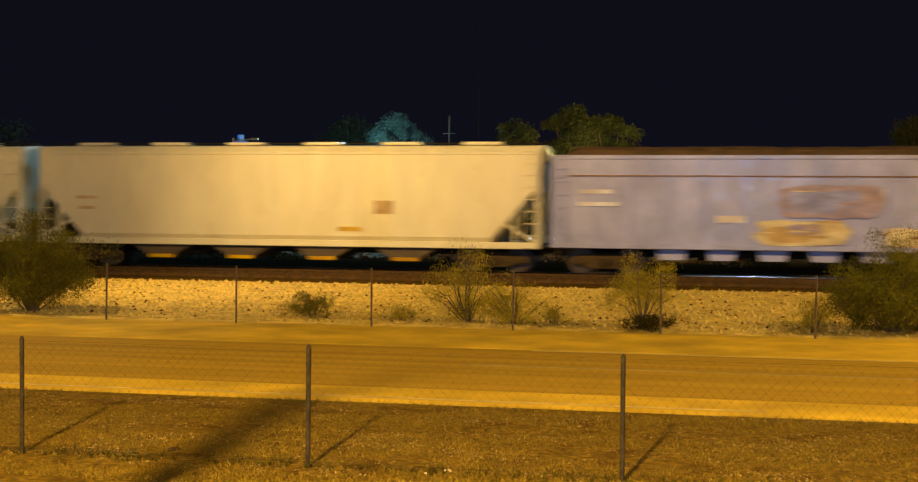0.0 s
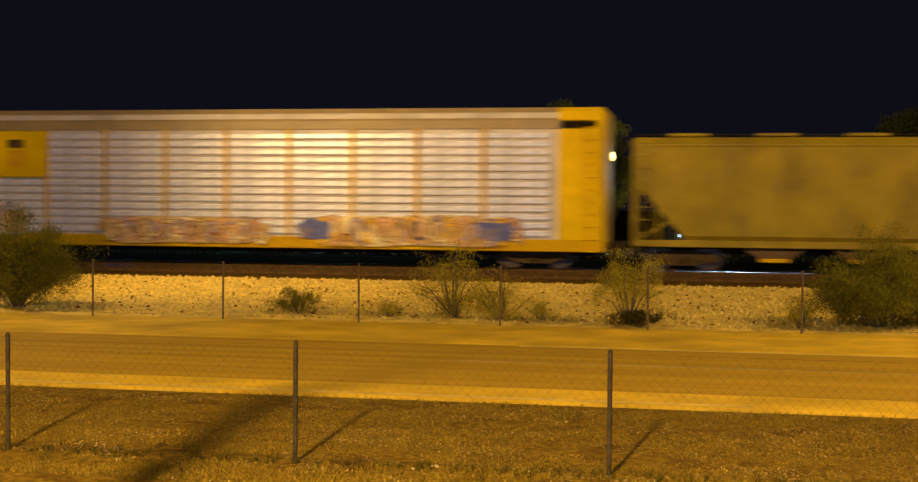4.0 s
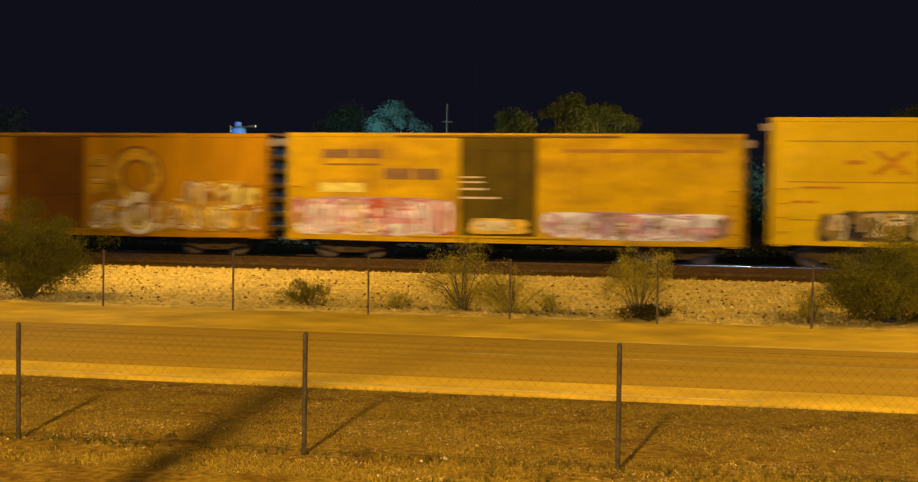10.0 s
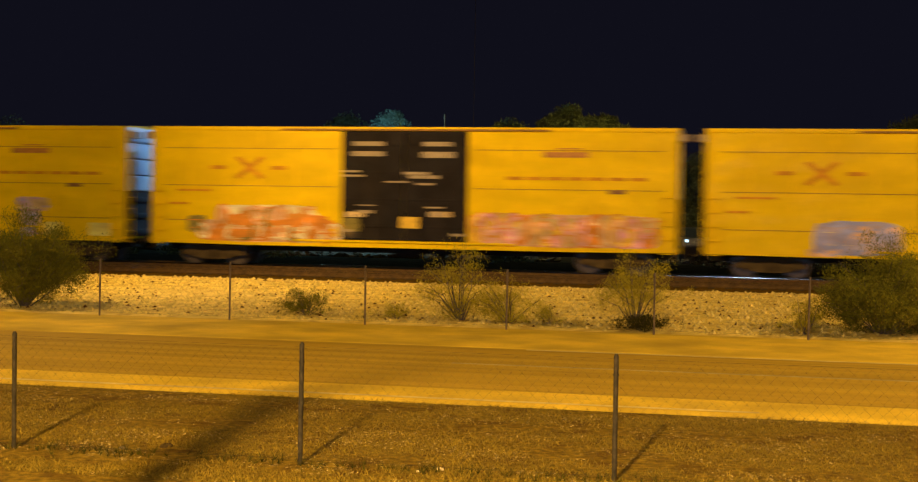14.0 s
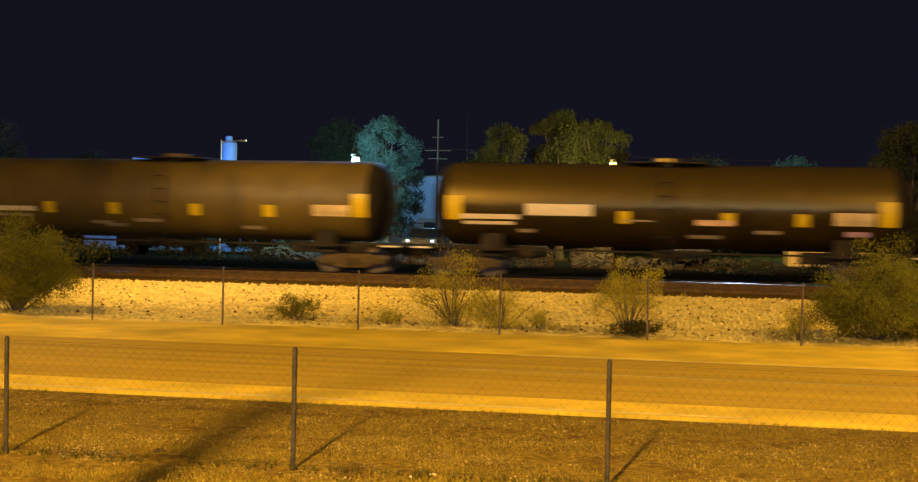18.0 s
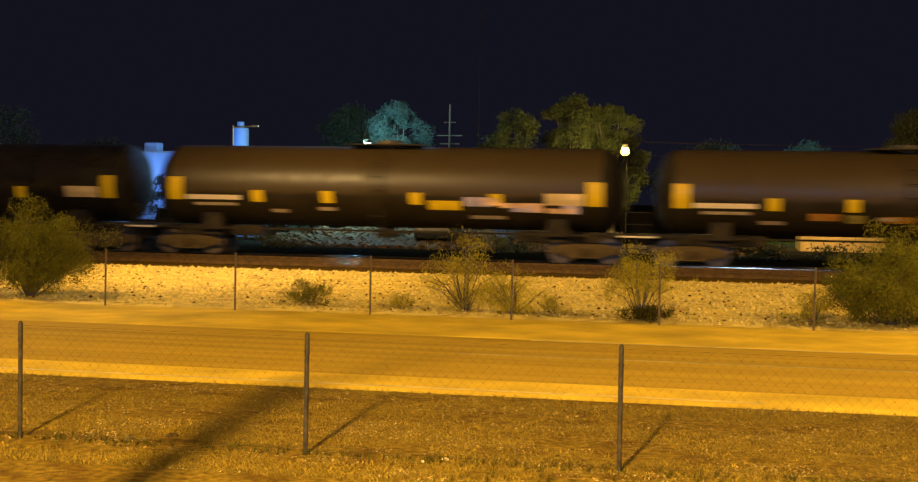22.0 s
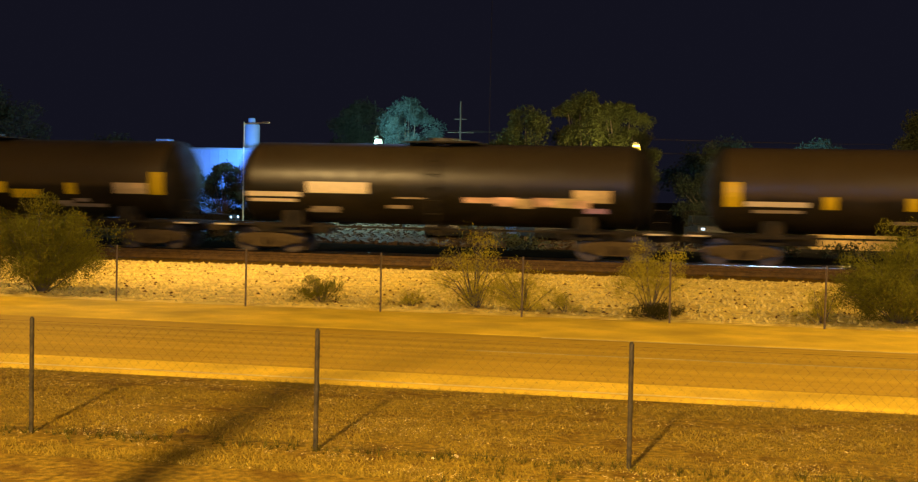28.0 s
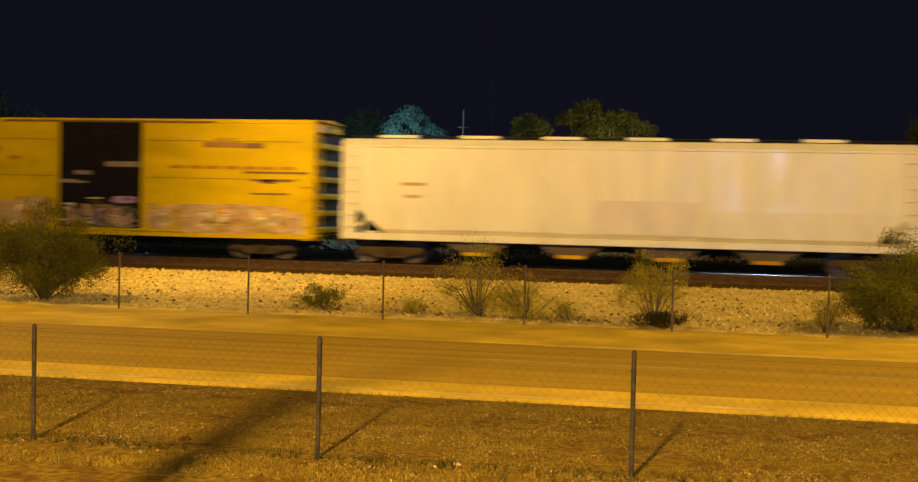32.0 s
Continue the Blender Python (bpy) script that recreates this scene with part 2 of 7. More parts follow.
M_FRAME = mat("sooty_underframe", (0.022, 0.017, 0.010), 0.85, spec=0.12, vary=0.4, scale=3, dirt=(0.06, 0.04, 0.015), dirt_scale=2)
M_TRUCK = mat("rusty_truck_iron", (0.085, 0.055, 0.018), 0.85, 0.0, spec=0.15, vary=0.4, scale=4)
M_WHEEL = mat("steel_wheel", (0.10, 0.07, 0.04), 0.5, 0.4, vary=0.3, scale=6)
M_PLACARD = mat("orange_reflective_plate", (0.58, 0.37, 0.005), 0.4, spec=0.2, vary=0.08, scale=4)
M_PLATE_DIM = mat("dulled_reflective_plate", (0.30, 0.21, 0.02), 0.5, vary=0.12, scale=4)
M_LABEL = mat("white_stencil_paint", (0.70, 0.54, 0.30), 0.5, vary=0.12, scale=6)
M_LABEL_DIM = mat("faded_stencil_paint", (0.34, 0.25, 0.13), 0.6, vary=0.2, scale=6)
M_MARK = mat("dark_stencil_paint", (0.24, 0.11, 0.01), 0.6, vary=0.25, scale=6)
M_MARK_RED = mat("faded_red_emblem_paint", (0.48, 0.20, 0.015), 0.6, vary=0.25, scale=4)
M_EMBLEM = mat("faded_emblem_paint", (0.60, 0.26, 0.008), 0.6, spec=0.15, vary=0.25, scale=4)
M_SEAM = mat("dark_panel_seam", (0.30, 0.15, 0.012), 0.7, vary=0.3, scale=4)
M_CAREND = mat("galvanised_car_end", (0.76, 0.82, 0.92), 0.55, 0.15, vary=0.15, scale=1.0)
# dark copy of the car end, shade put into its colour
M_END_SHADE = mat("shaded_car_end", (0.030, 0.020, 0.012), 0.8, spec=0.15, vary=0.4, scale=1.5)
M_RACK = mat("galvanised_rack_panel", (0.82, 0.82, 1.0), 0.25, 0.2, vary=0.12, scale=1.5, dirt=(0.36, 0.26, 0.18), dirt_scale=0.8, dirt_amount=0.35)
M_RACKROOF = mat("dusty_rack_roof", (0.34, 0.25, 0.12), 0.5, vary=0.15, scale=1.2)
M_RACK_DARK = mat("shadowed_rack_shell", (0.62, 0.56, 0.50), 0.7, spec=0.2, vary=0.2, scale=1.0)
M_LOAD = mat("brown_bulk_load", (0.12, 0.07, 0.025), 0.95, vary=0.4, scale=2.0, bump=0.8, bump_scale=8)
SPRAY = {"white": (0.88, 0.82, 0.82), "pink": (0.72, 0.34, 0.36), "peach": (0.74, 0.44, 0.24), "red": (0.55, 0.10, 0.05), "lilac": (0.42, 0.34, 0.42),
         "tan": (0.62, 0.43, 0.18), "gold": (0.78, 0.48, 0.04), "dark": (0.04, 0.03, 0.02), "blue": (0.12, 0.14, 0.36), "orange": (0.68, 0.24, 0.02), "steel": (0.34, 0.35, 0.60), "brown": (0.3, 0.12, 0.015), "butter": (0.88, 0.68, 0.14), "ochre": (0.58, 0.32, 0.008), "rust": (0.40, 0.165, 0.004), "cream": (0.84, 0.66, 0.36), "mauve": (0.50, 0.28, 0.36), "olive": (0.22, 0.17, 0.03)}
M_SPRAY = {k: mat("spray_paint_" + k, c, 0.55, spec=0.15, vary=0.34, scale=1.7, fine=7, dirt=tuple(0.35 * a + 0.65 * b for a, b in zip(c, (0.50, 0.30, 0.04))), dirt_scale=1.5, dirt_amount=0.5, stretch=(0.8, 1, 1.5)) for k, c in SPRAY.items()}

# ---------------------------------------------------------------- mesh helpers


class Shape:
    """Vertices and faces gathered for one mesh."""

    def __init__(self):
        self.v, self.f = [], []

    def add(self, verts, faces):
        k = len(self.v)
        self.v += [tuple(p) for p in verts]
        self.f += [tuple(i + k for i in q) for q in faces]
        return self

    def box(self, x0, x1, y0, y1, z0, z1):
        return self.add([(x0, y0, z0), (x1, y0, z0), (x1, y1, z0), (x0, y1, z0), (x0, y0, z1), (x1, y0, z1), (x1, y1, z1), (x0, y1, z1)],
                        [(3, 2, 1, 0), (4, 5, 6, 7), (0, 1, 5, 4), (1, 2, 6, 5), (2, 3, 7, 6), (3, 0, 4, 7)])

    def bevel_box(self, x0, x1, y0, y1, z0, z1, b=0.02):
        """A box whose long upright and lying edges are chamfered: an octagonal section in y-z, run along x with pulled-in caps."""
        sec = [(y0 + b, z0), (y1 - b, z0), (y1, z0 + b), (y1, z1 - b), (y1 - b, z1), (y0 + b, z1), (y0, z1 - b), (y0, z0 + b)]
        return self.sweep([(x0 + b, 1 - 2 * b / max(0.05, y1 - y0)), (x0 + b, 1.0), (x1 - b, 1.0), (x1 - b, 1.0)], sec, (x0, x1), b)

    def sweep(self, rings, sec, ends, b):
        n, k = len(sec), len(self.v)
        cy = sum(p[0] for p in sec) / n
        cz = sum(p[1] for p in sec) / n
        ys, zs = max(p[0] for p in sec) - cy, max(p[1] for p in sec) - cz
        for x, shrink in ((ends[0], b), (ends[0] + b, 0), (ends[1] - b, 0), (ends[1], b)):
            sy, sz = 1 - shrink / max(ys, 1e-3), 1 - shrink / max(zs, 1e-3)
            self.v += [(x, cy + (p[0] - cy) * sy, cz + (p[1] - cz) * sz) for p in sec]
        for r in range(3):
            for i in range(n):
                j = (i + 1) % n
                self.f.append((k + r * n + i, k + r * n + j, k + (r + 1) * n + j, k + (r + 1) * n + i))
        self.f.append(tuple(k + i for i in reversed(range(n))))
        self.f.append(tuple(k + 3 * n + i for i in range(n)))
        return self

    def prism(self, poly, y0, y1):
        """A polygon in x-z, run from y0 to y1."""
        n, k = len(poly), len(self.v)
        self.v += [(x, y0, z) for x, z in poly] + [(x, y1, z) for x, z in poly]
        self.f.append(tuple(k + i for i in range(n)))
        self.f.append(tuple(k + n + i for i in reversed(range(n))))
        for i in range(n):
            j = (i + 1) % n
            self.f.append((k + i, k + n + i, k + n + j, k + j))
        return self

    def run(self, poly, x0, x1):
        """A polygon in y-z, run from x0 to x1."""
        n, k = len(poly), len(self.v)
        self.v += [(x0, y, z) for y, z in poly] + [(x1, y, z) for y, z in poly]
        self.f.append(tuple(k + i for i in reversed(range(n))))
        self.f.append(tuple(k + n + i for i in range(n)))
        for i in range(n):
            j = (i + 1) % n
            self.f.append((k + i, k + j, k + n + j, k + n + i))
        return self

    def tube(self, p, q, r0, r1=None, seg=8, caps=True):
        p, q = Vector(p), Vector(q)
        r1 = r0 if r1 is None else r1
        d = (q - p).normalized()
        a = d.orthogonal().normalized()
        c = d.cross(a)
        k = len(self.v)
        for o, r in ((p, r0), (q, r1)):
            for i in range(seg):
                t = 2 * math.pi * i / seg
                self.v.append(tuple(o + (a * math.cos(t) + c * math.sin(t)) * r))
        for i in range(seg):
            j = (i + 1) % seg
            self.f.append((k + i, k + j, k + seg + j, k + seg + i))
        if caps:
            self.f.append(tuple(k + i for i in reversed(range(seg))))
            self.f.append(tuple(k + seg + i for i in range(seg)))
        return self

    def lathe_x(self, profile, cy, cz, seg=40):
        """A profile of (x, radius), turned round a lengthwise axis."""
        k, n = len(self.v), len(profile)
        for x, r in profile:
            for i in range(seg):
                t = 2 * math.pi * i / seg
                self.v.append((x, cy + r * math.sin(t), cz + r * math.cos(t)))
        for j in range(n - 1):
            for i in range(seg):
                m = (i + 1) % seg
                self.f.append((k + j * seg + i, k + j * seg + m, k + (j + 1) * seg + m, k + (j + 1) * seg + i))
        self.f.append(tuple(k + i for i in reversed(range(seg))))
        self.f.append(tuple(k + (n - 1) * seg + i for i in range(seg)))
        return self

    def mesh(self, name, material, smooth=False):
        me = bpy.data.meshes.new(name)
        me.from_pydata(self.v, [], self.f)
        me.materials.append(material)
        if smooth:
            me.shade_smooth()
            me.set_sharp_from_angle(angle=radians(38))
        me.update()
        return me


def part(name, shape, material, parent=None, label="", smooth=False, at=None):
    """Links a shape as one mesh object under a thing or a part."""
    me = shape if isinstance(shape, bpy.types.Mesh) else shape.mesh(name, material, smooth)
    ob = new(name, me)
    if parent is not None:
        ob.parent = parent
    if at is not None:
        ob.matrix_basis = at
    return tagged(ob, label)


def empty(name, at, label, category, group="", kind=""):
    ob = new(name)
    ob.empty_display_size = 0.2
    ob.matrix_basis = at
    return tagged(ob, label, category, group, kind)


# ---------------------------------------------------------------- ground, road and track
def strip(name, sections, x0, x1, material, label, cuts=1, category=""):
    """Ground that keeps one section of (y, z) along the whole track."""
    s = Shape()
    xs = [x0 + (x1 - x0) * i / cuts for i in range(cuts + 1)]
    verts = [(x, y, z) for x in xs for y, z in sections]
    n = len(sections)
    faces = [(i * n + j, (i + 1) * n + j, (i + 1) * n + j + 1, i * n + j + 1) for i in range(cuts) for j in range(n - 1)]
    s.add(verts, faces)
    return tagged(part(name, s, material), label, category or name, kind="structure")


FAR = 2600.0
strip("ground", [(-FAR, 0.0), (-30, 0.0), (0, 0.0), (8, 0.0), (16.6, 0.0), (27.2, 0.0), (38.0, 0.20), (39.5, 0.06), (54, 0.06), (58, -0.02), (80, 0.0), (140, 0.0), (FAR, 0.0)],
      -FAR, FAR, M_DIRT, "bare dry dirt reaching to the horizon", 40)
strip("shoulder", [(16.55, 0.004), (16.75, 0.030), (17.85, 0.030), (17.95, 0.004)], -400, 400, M_SAND, "pale sandy shoulder beside the road", 8)
strip("road", [(17.8, 0.018), (20.6, 0.06), (23.5, 0.018)], -400, 400, M_ASPHALT, "worn dusty two-lane asphalt road", 8)
strip("shoulder", [(23.4, 0.004), (23.5, 0.032), (25.5, 0.045), (27.3, 0.03)], -400, 400, M_SAND, "broad pale sandy shoulder along the far fence", 8)
strip("gravel_bank", [(27.25, 0.02), (27.9, 0.09), (30.5, 0.15), (33.5, 0.22), (36.6, 0.31), (38.0, 0.32), (38.5, 0.22)], -400, 400, M_GRAVEL, "bank of pale crushed gravel below the track", 60)
strip("track_bed", [(38.3, 0.20), (39.4, 0.12), (46.0, 0.11), (50.6, 0.11)], -900, 900, M_BALLAST, "dark ballast bed under two tracks", 40)
# added near-black strip, so the ground beyond the track looks unlit
strip("cinder_strip", [(50.6, 0.11), (53.2, 0.075), (64.2, 0.03), (64.4, 0.004)], -900, 900, M_BLACK_GROUND, "near-black ground beyond the track, darkness put in its colour", 40)
strip("road_marking", [(20.52, 0.064), (20.62, 0.064)], -4.2, 60, M_LINE, "worn faded centre line on the road", 1)
strip("road_marking", [(23.22, 0.028), (23.36, 0.026)], -3.4, 60, M_EDGE, "pale edge line along the road", 1)
strip("road_marking", [(16.78, 0.036), (16.90, 0.036)], -60, 0.5, M_EDGE, "pale worn edge of the shoulder", 1)

TRACK_Y = (44.5, 48.8)
RAIL_TOP = 0.29
for cy in TRACK_Y:
    track = empty("railway_track", pose(0, cy, 0), "rusty steel rails on dark timber ties", "track", "tracks beside the road", "structure")
    for dy in (-0.75, 0.75):
        s = Shape().run([(dy - 0.07, 0.13), (dy + 0.07, 0.13), (dy + 0.02, 0.16), (dy + 0.02, 0.25), (dy + 0.036, 0.262), (dy + 0.036, 0.286), (dy - 0.036, 0.286), (dy - 0.036, 0.262),
                         (dy - 0.02, 0.25), (dy - 0.02, 0.16)], -800, 800)
        rail = part("rail", s, M_RAIL, track)
        part("rail_head", Shape().run([(dy - 0.033, 0.2865), (dy + 0.033, 0.2865), (dy + 0.028, 0.29), (dy - 0.028, 0.29)], -800, 800), M_RAILTOP, rail, "bright polished rail head")
        if cy > 46 and dy < 0:
            part("worn_edge", Shape().run([(dy - 0.036, 0.262), (dy - 0.036, 0.286), (dy - 0.0383, 0.286), (dy - 0.0400, 0.262)], -800, 800), M_RAILTOP, rail, "bright worn edge of the rail head")
    tie_mesh = Shape().bevel_box(-0.11, 0.11, -1.3, 1.3, 0.02, 0.135, 0.015).mesh("tie", M_TIE)
    for i in range(90):
        part("tie", tie_mesh, M_TIE, track, at=pose(-30 + 0.56 * i, 0, 0, rz=random.uniform(-1, 1)))

# ---------------------------------------------------------------- the train
HALF = 1.6      # half the width of a car
SILL, DECK = 0.78, 1.0


def place_of(t):
    """How far the train has gone at t seconds."""
    return float(np.interp(t, range(len(GONE)), GONE))


GONE = [0.00, 20.72, 41.44, 62.26, 83.17, 104.17, 125.26, 146.41, 167.62, 188.89, 210.21, 231.61, 253.06, 274.59, 296.17, 317.76, 339.35, 360.93, 382.51, 404.11, 425.72, 447.33, 468.97, 490.61, 512.27, 533.93, 555.59, 577.27, 598.96, 620.65, 642.38, 664.08, 685.76]
TRAIN = []      # (car, x of its middle at the start)


def new_car(name, x0, x1, label, category, group):
    car = empty(name, pose((x0 + x1) / 2, TRACK_Y[1], RAIL_TOP), label, category, group)
    TRAIN.append((car, (x0 + x1) / 2))
    return car, (x1 - x0) / 2


def wheel_mesh():
    s = Shape()
    s.tube((0, -0.07, 0), (0, 0.0, 0), 0.46, 0.46, 20)
    s.tube((0, 0.0, 0), (0, 0.05, 0), 0.49, 0.48, 20)
    s.tube((0, -0.16, 0), (0, -0.07, 0), 0.13, 0.17, 12)
    return s.mesh("wheel", M_WHEEL, True)


def side_frame_mesh():
    s = Shape()
    s.prism([(-1.25, 0.36), (-1.25, 0.56), (-0.75, 0.72), (0.75, 0.72), (1.25, 0.56), (1.25, 0.36), (1.05, 0.34), (0.45, 0.20), (-0.45, 0.20), (-1.05, 0.34)], -0.06, 0.06)
    for x in (-0.88, 0.88):
        s.tube((x, -0.14, 0.46), (x, 0.08, 0.46), 0.12, 0.13, 12)
    for x in (-0.16, 0.0, 0.16):
        s.tube((x, -0.09, 0.28), (x, -0.09, 0.56), 0.06, 0.06, 8)
    return s.mesh("side_frame", M_TRUCK)


WHEEL, SIDE_FRAME = wheel_mesh(), side_frame_mesh()
BOLSTER = Shape().box(-0.2, 0.2, -0.95, 0.95, 0.52, 0.74).tube((-0.88, -1.05, 0.46), (-0.88, 1.05, 0.46), 0.08).tube((0.88, -1.05, 0.46), (0.88, 1.05, 0.46), 0.08).mesh("truck", M_TRUCK)
COUPLER = Shape().box(0, 0.55, -0.12, 0.12, 0.78, 0.98).box(0.5, 0.72, -0.17, 0.15, 0.74, 1.02).tube((0.1, 0.3, 0.85), (0.62, 0.2, 0.55), 0.03).mesh("coupler", M_TRUCK)


def running_gear(car, half, inset=2.3):
    for sx in (-1, 1):
        truck = part("truck", BOLSTER, M_TRUCK, car, "rusty four-wheeled truck", at=pose(sx * (half - inset), 0, 0))
        for sy in (-1, 1):
            part("side_frame", SIDE_FRAME, M_TRUCK, truck, at=pose(0, sy * 1.02, 0, rz=0 if sy < 0 else 180))
            for wx in (-0.88, 0.88):
                part("wheel", WHEEL, M_WHEEL, truck, at=pose(wx, sy * 0.78, 0.46, rz=0 if sy < 0 else 180))
        part("coupler", COUPLER, M_TRUCK, car, at=pose(sx * half, 0, 0, rz=0 if sx > 0 else 180))


def ladder(car, x, y, z0, z1, width, along, material, name="ladder"):
    """A ladder against a side (along x) or an end (along y)."""
    s = Shape()
    ax = Vector((1, 0, 0)) if along == "x" else Vector((0, 1, 0))
    c = Vector((x, y, 0))
    for k in (-0.5, 0.5):
        p = c + ax * width * k
        s.tube(p + Vector((0, 0, z0)), p + Vector((0, 0, z1)), 0.022, seg=6)
    n = int((z1 - z0) / 0.42)
    for i in range(n + 1):
        z = z0 + (z1 - z0) * i / n
        s.tube(c - ax * width / 2 + Vector((0, 0, z)), c + ax * width / 2 + Vector((0, 0, z)), 0.018, seg=6)
    part(name, s, material, car)


def blob(rng, x0, x1, z0, z1, n=18, rough=0.3):
    """A wobbling closed outline that fills a rectangle."""
    cx, cz, rx, rz = (x0 + x1) / 2, (z0 + z1) / 2, (x1 - x0) / 2, (z1 - z0) / 2
    out = []
    soft = rng.uniform(0.5, 0.85)
    for i in range(n):
        t = 2 * math.pi * i / n
        c, s_ = math.cos(t), math.sin(t)
        k = 1 / max(abs(c), abs(s_)) ** soft * (1 - rough * rng.random())
        out.append((cx + rx * max(-1, min(1, c * k)), cz + rz * max(-1, min(1, s_ * k))))
    return out


def field(rng, x0, x1, z0, z1, n=40, rough=0.22):
    """A closed outline that follows a rectangle with rounded corners and a ragged, smoothly wandering edge."""
    cx, cz, rx, rz = (x0 + x1) / 2, (z0 + z1) / 2, (x1 - x0) / 2, (z1 - z0) / 2
    raw = [rng.random() for _ in range(n)]
    out = []
    for i in range(n):
        t = 2 * math.pi * i / n
        c, s_ = math.cos(t), math.sin(t)
        k = 1 / (abs(c) ** 5 + abs(s_) ** 5) ** 0.2 * (1 - rough * (0.25 * raw[i - 1] + 0.5 * raw[i] + 0.25 * raw[(i + 1) % n]))
        out.append((cx + rx * c * k, cz + rz * s_ * k))
    return out


def pieces(car, seed, rows, y=-HALF, strokes=6, ink="brown", label="sprayed graffiti piece", letters=True):
    """Sprayed fields of (colour, x0, x1, z0, z1), each one a wobbling patch a little prouder than the one before, with thin strokes over them."""
    rng = random.Random(seed)
    ground = None
    for i, (c, x0, x1, z0, z1) in enumerate(rows):
        d = y - 0.034 - 0.0022 * i
        ob = part("sprayed_field" if ground else "graffiti", Shape().prism(field(rng, x0, x1, z0, z1), d - 0.0018, d), M_SPRAY[c], ground or car)
        if not ground:
            ground = tagged(ob, label)
    lo, hi = min(r[1] for r in rows), max(r[2] for r in rows)
    for k in range(2 * strokes):
        c, x0, x1, z0, z1 = rows[rng.randrange(len(rows))]
        w, z = rng.uniform(0.2, 0.9), rng.uniform(z0 + 0.05, z1 - 0.1)
        x = min(hi - w, max(lo, rng.uniform(x0, x1) - w / 2))
        d = y - 0.036 - 0.0022 * (len(rows) + k % 3)
        part("sprayed_stroke", Shape().prism(blob(rng, x, x + w, z, z + rng.uniform(0.04, 0.12), 12), d - 0.0018, d), M_SPRAY[(ink, rows[k % len(rows)][0], ink, "cream")[k % 4]], ground)
    for i, (c, x0, x1, z0, z1) in enumerate(rows):
        if letters and strokes and x1 - x0 > 1.1 and z1 - z0 < 1.7 and "panels" not in label:
            lettering(ground, rng, y - 0.044 - 0.0022 * len(rows) - 0.0065 * (i % 2), x0, x1, z0, z1, [r[0] for r in rows if r[0] != c] or [c], ink)


def stroke(points, wide, y):
    """A flat sprayed line of even width along points (x, z), with mitred bends."""
    s = Shape()
    for i, (x, z) in enumerate(points):
        a, b = points[max(0, i - 1)], points[min(len(points) - 1, i + 1)]
        dx, dz = b[0] - a[0], b[1] - a[1]
        k = wide / 2 / max(1e-6, math.hypot(dx, dz))
        s.v += [(x - dz * k, y, z + dx * k), (x + dz * k, y, z - dx * k)]
    for i in range(len(points) - 1):
        s.f.append((2 * i, 2 * i + 1, 2 * i + 3, 2 * i + 2))
    return s


def lettering(ground, rng, y, x0, x1, z0, z1, fill, ink):
    """Outlined bends and hooks side by side, sprayed over a field; they spell nothing."""
    x, k = x0 + 0.1, 0
    while x < x1 - 0.35:
        w, t = rng.uniform(0.34, 0.62), rng.uniform(0.09, 0.14)
        lo, hi = z0 + t + rng.uniform(0.0, 0.12), z1 - t - rng.uniform(0.0, 0.15)
        if hi - lo < 0.25:
            return
        turn, sweep, flip = rng.uniform(0, 6.28), rng.uniform(3.2, 5.6), rng.choice((-1, 1))
        lean = rng.uniform(-0.12, 0.12)
        pts = []
        for i in range(15):
            a = turn + flip * sweep * i / 14
            c, q = math.cos(a), math.sin(a)
            sq = 1 / (abs(c) ** 3 + abs(q) ** 3) ** (1 / 3)
            pts.append((x + w / 2 + (w / 2 - t * 0.6) * c * sq + lean * q, (lo + hi) / 2 + (hi - lo) / 2 * q * sq))
        d = y - 0.0030 * (k % 2)
        part("sprayed_outline", stroke(pts, t * 1.75, d), M_SPRAY[ink], ground)
        part("sprayed_line", stroke(pts, t, d - 0.0014), M_SPRAY[fill[k % len(fill)]], ground)
        x += w * rng.uniform(0.8, 1.0)
        k += 1


def ring(car, x, z, r, wide, fill, outline, y=-HALF, a0=0, a1=360):
    """A round sprayed letter: a thick ring or hook with a dark outline."""
    def band(r0, r1, ya, yb, name, m, up):
        s = Shape()
        n = 22
        for i in range(n + 1):
            p = radians(a0 + (a1 - a0) * i / n)
            for r_, y_ in ((r0, ya), (r1, ya), (r1, yb), (r0, yb)):
                s.v.append((x + r_ * math.cos(p), y_, z + r_ * math.sin(p)))
        for i in range(n):
            for k in range(4):
                s.f.append((4 * i + k, 4 * i + (k + 1) % 4, 4 * i + 4 + (k + 1) % 4, 4 * i + 4 + k))
        return part(name, s, m, up)

    o = band(r - wide * 0.75, r + wide * 0.75, y - 0.050, y - 0.047, "ring_outline", M_SPRAY[outline], car)
    tagged(o, "round sprayed letter")
    band(r - wide * 0.5, r + wide * 0.5, y - 0.054, y - 0.051, "ring_fill", M_SPRAY[fill], o)


def bars(car, rows, material, name, y=-HALF - 0.02, label=""):
    """Stencilled marks that cannot be read: plain bars (x0, x1, z0, z1), each one a part."""
    for x0, x1, z0, z1 in rows:
        part(name, Shape().box(x0, x1, y - 0.006, y, z0, z1), material, car, label)


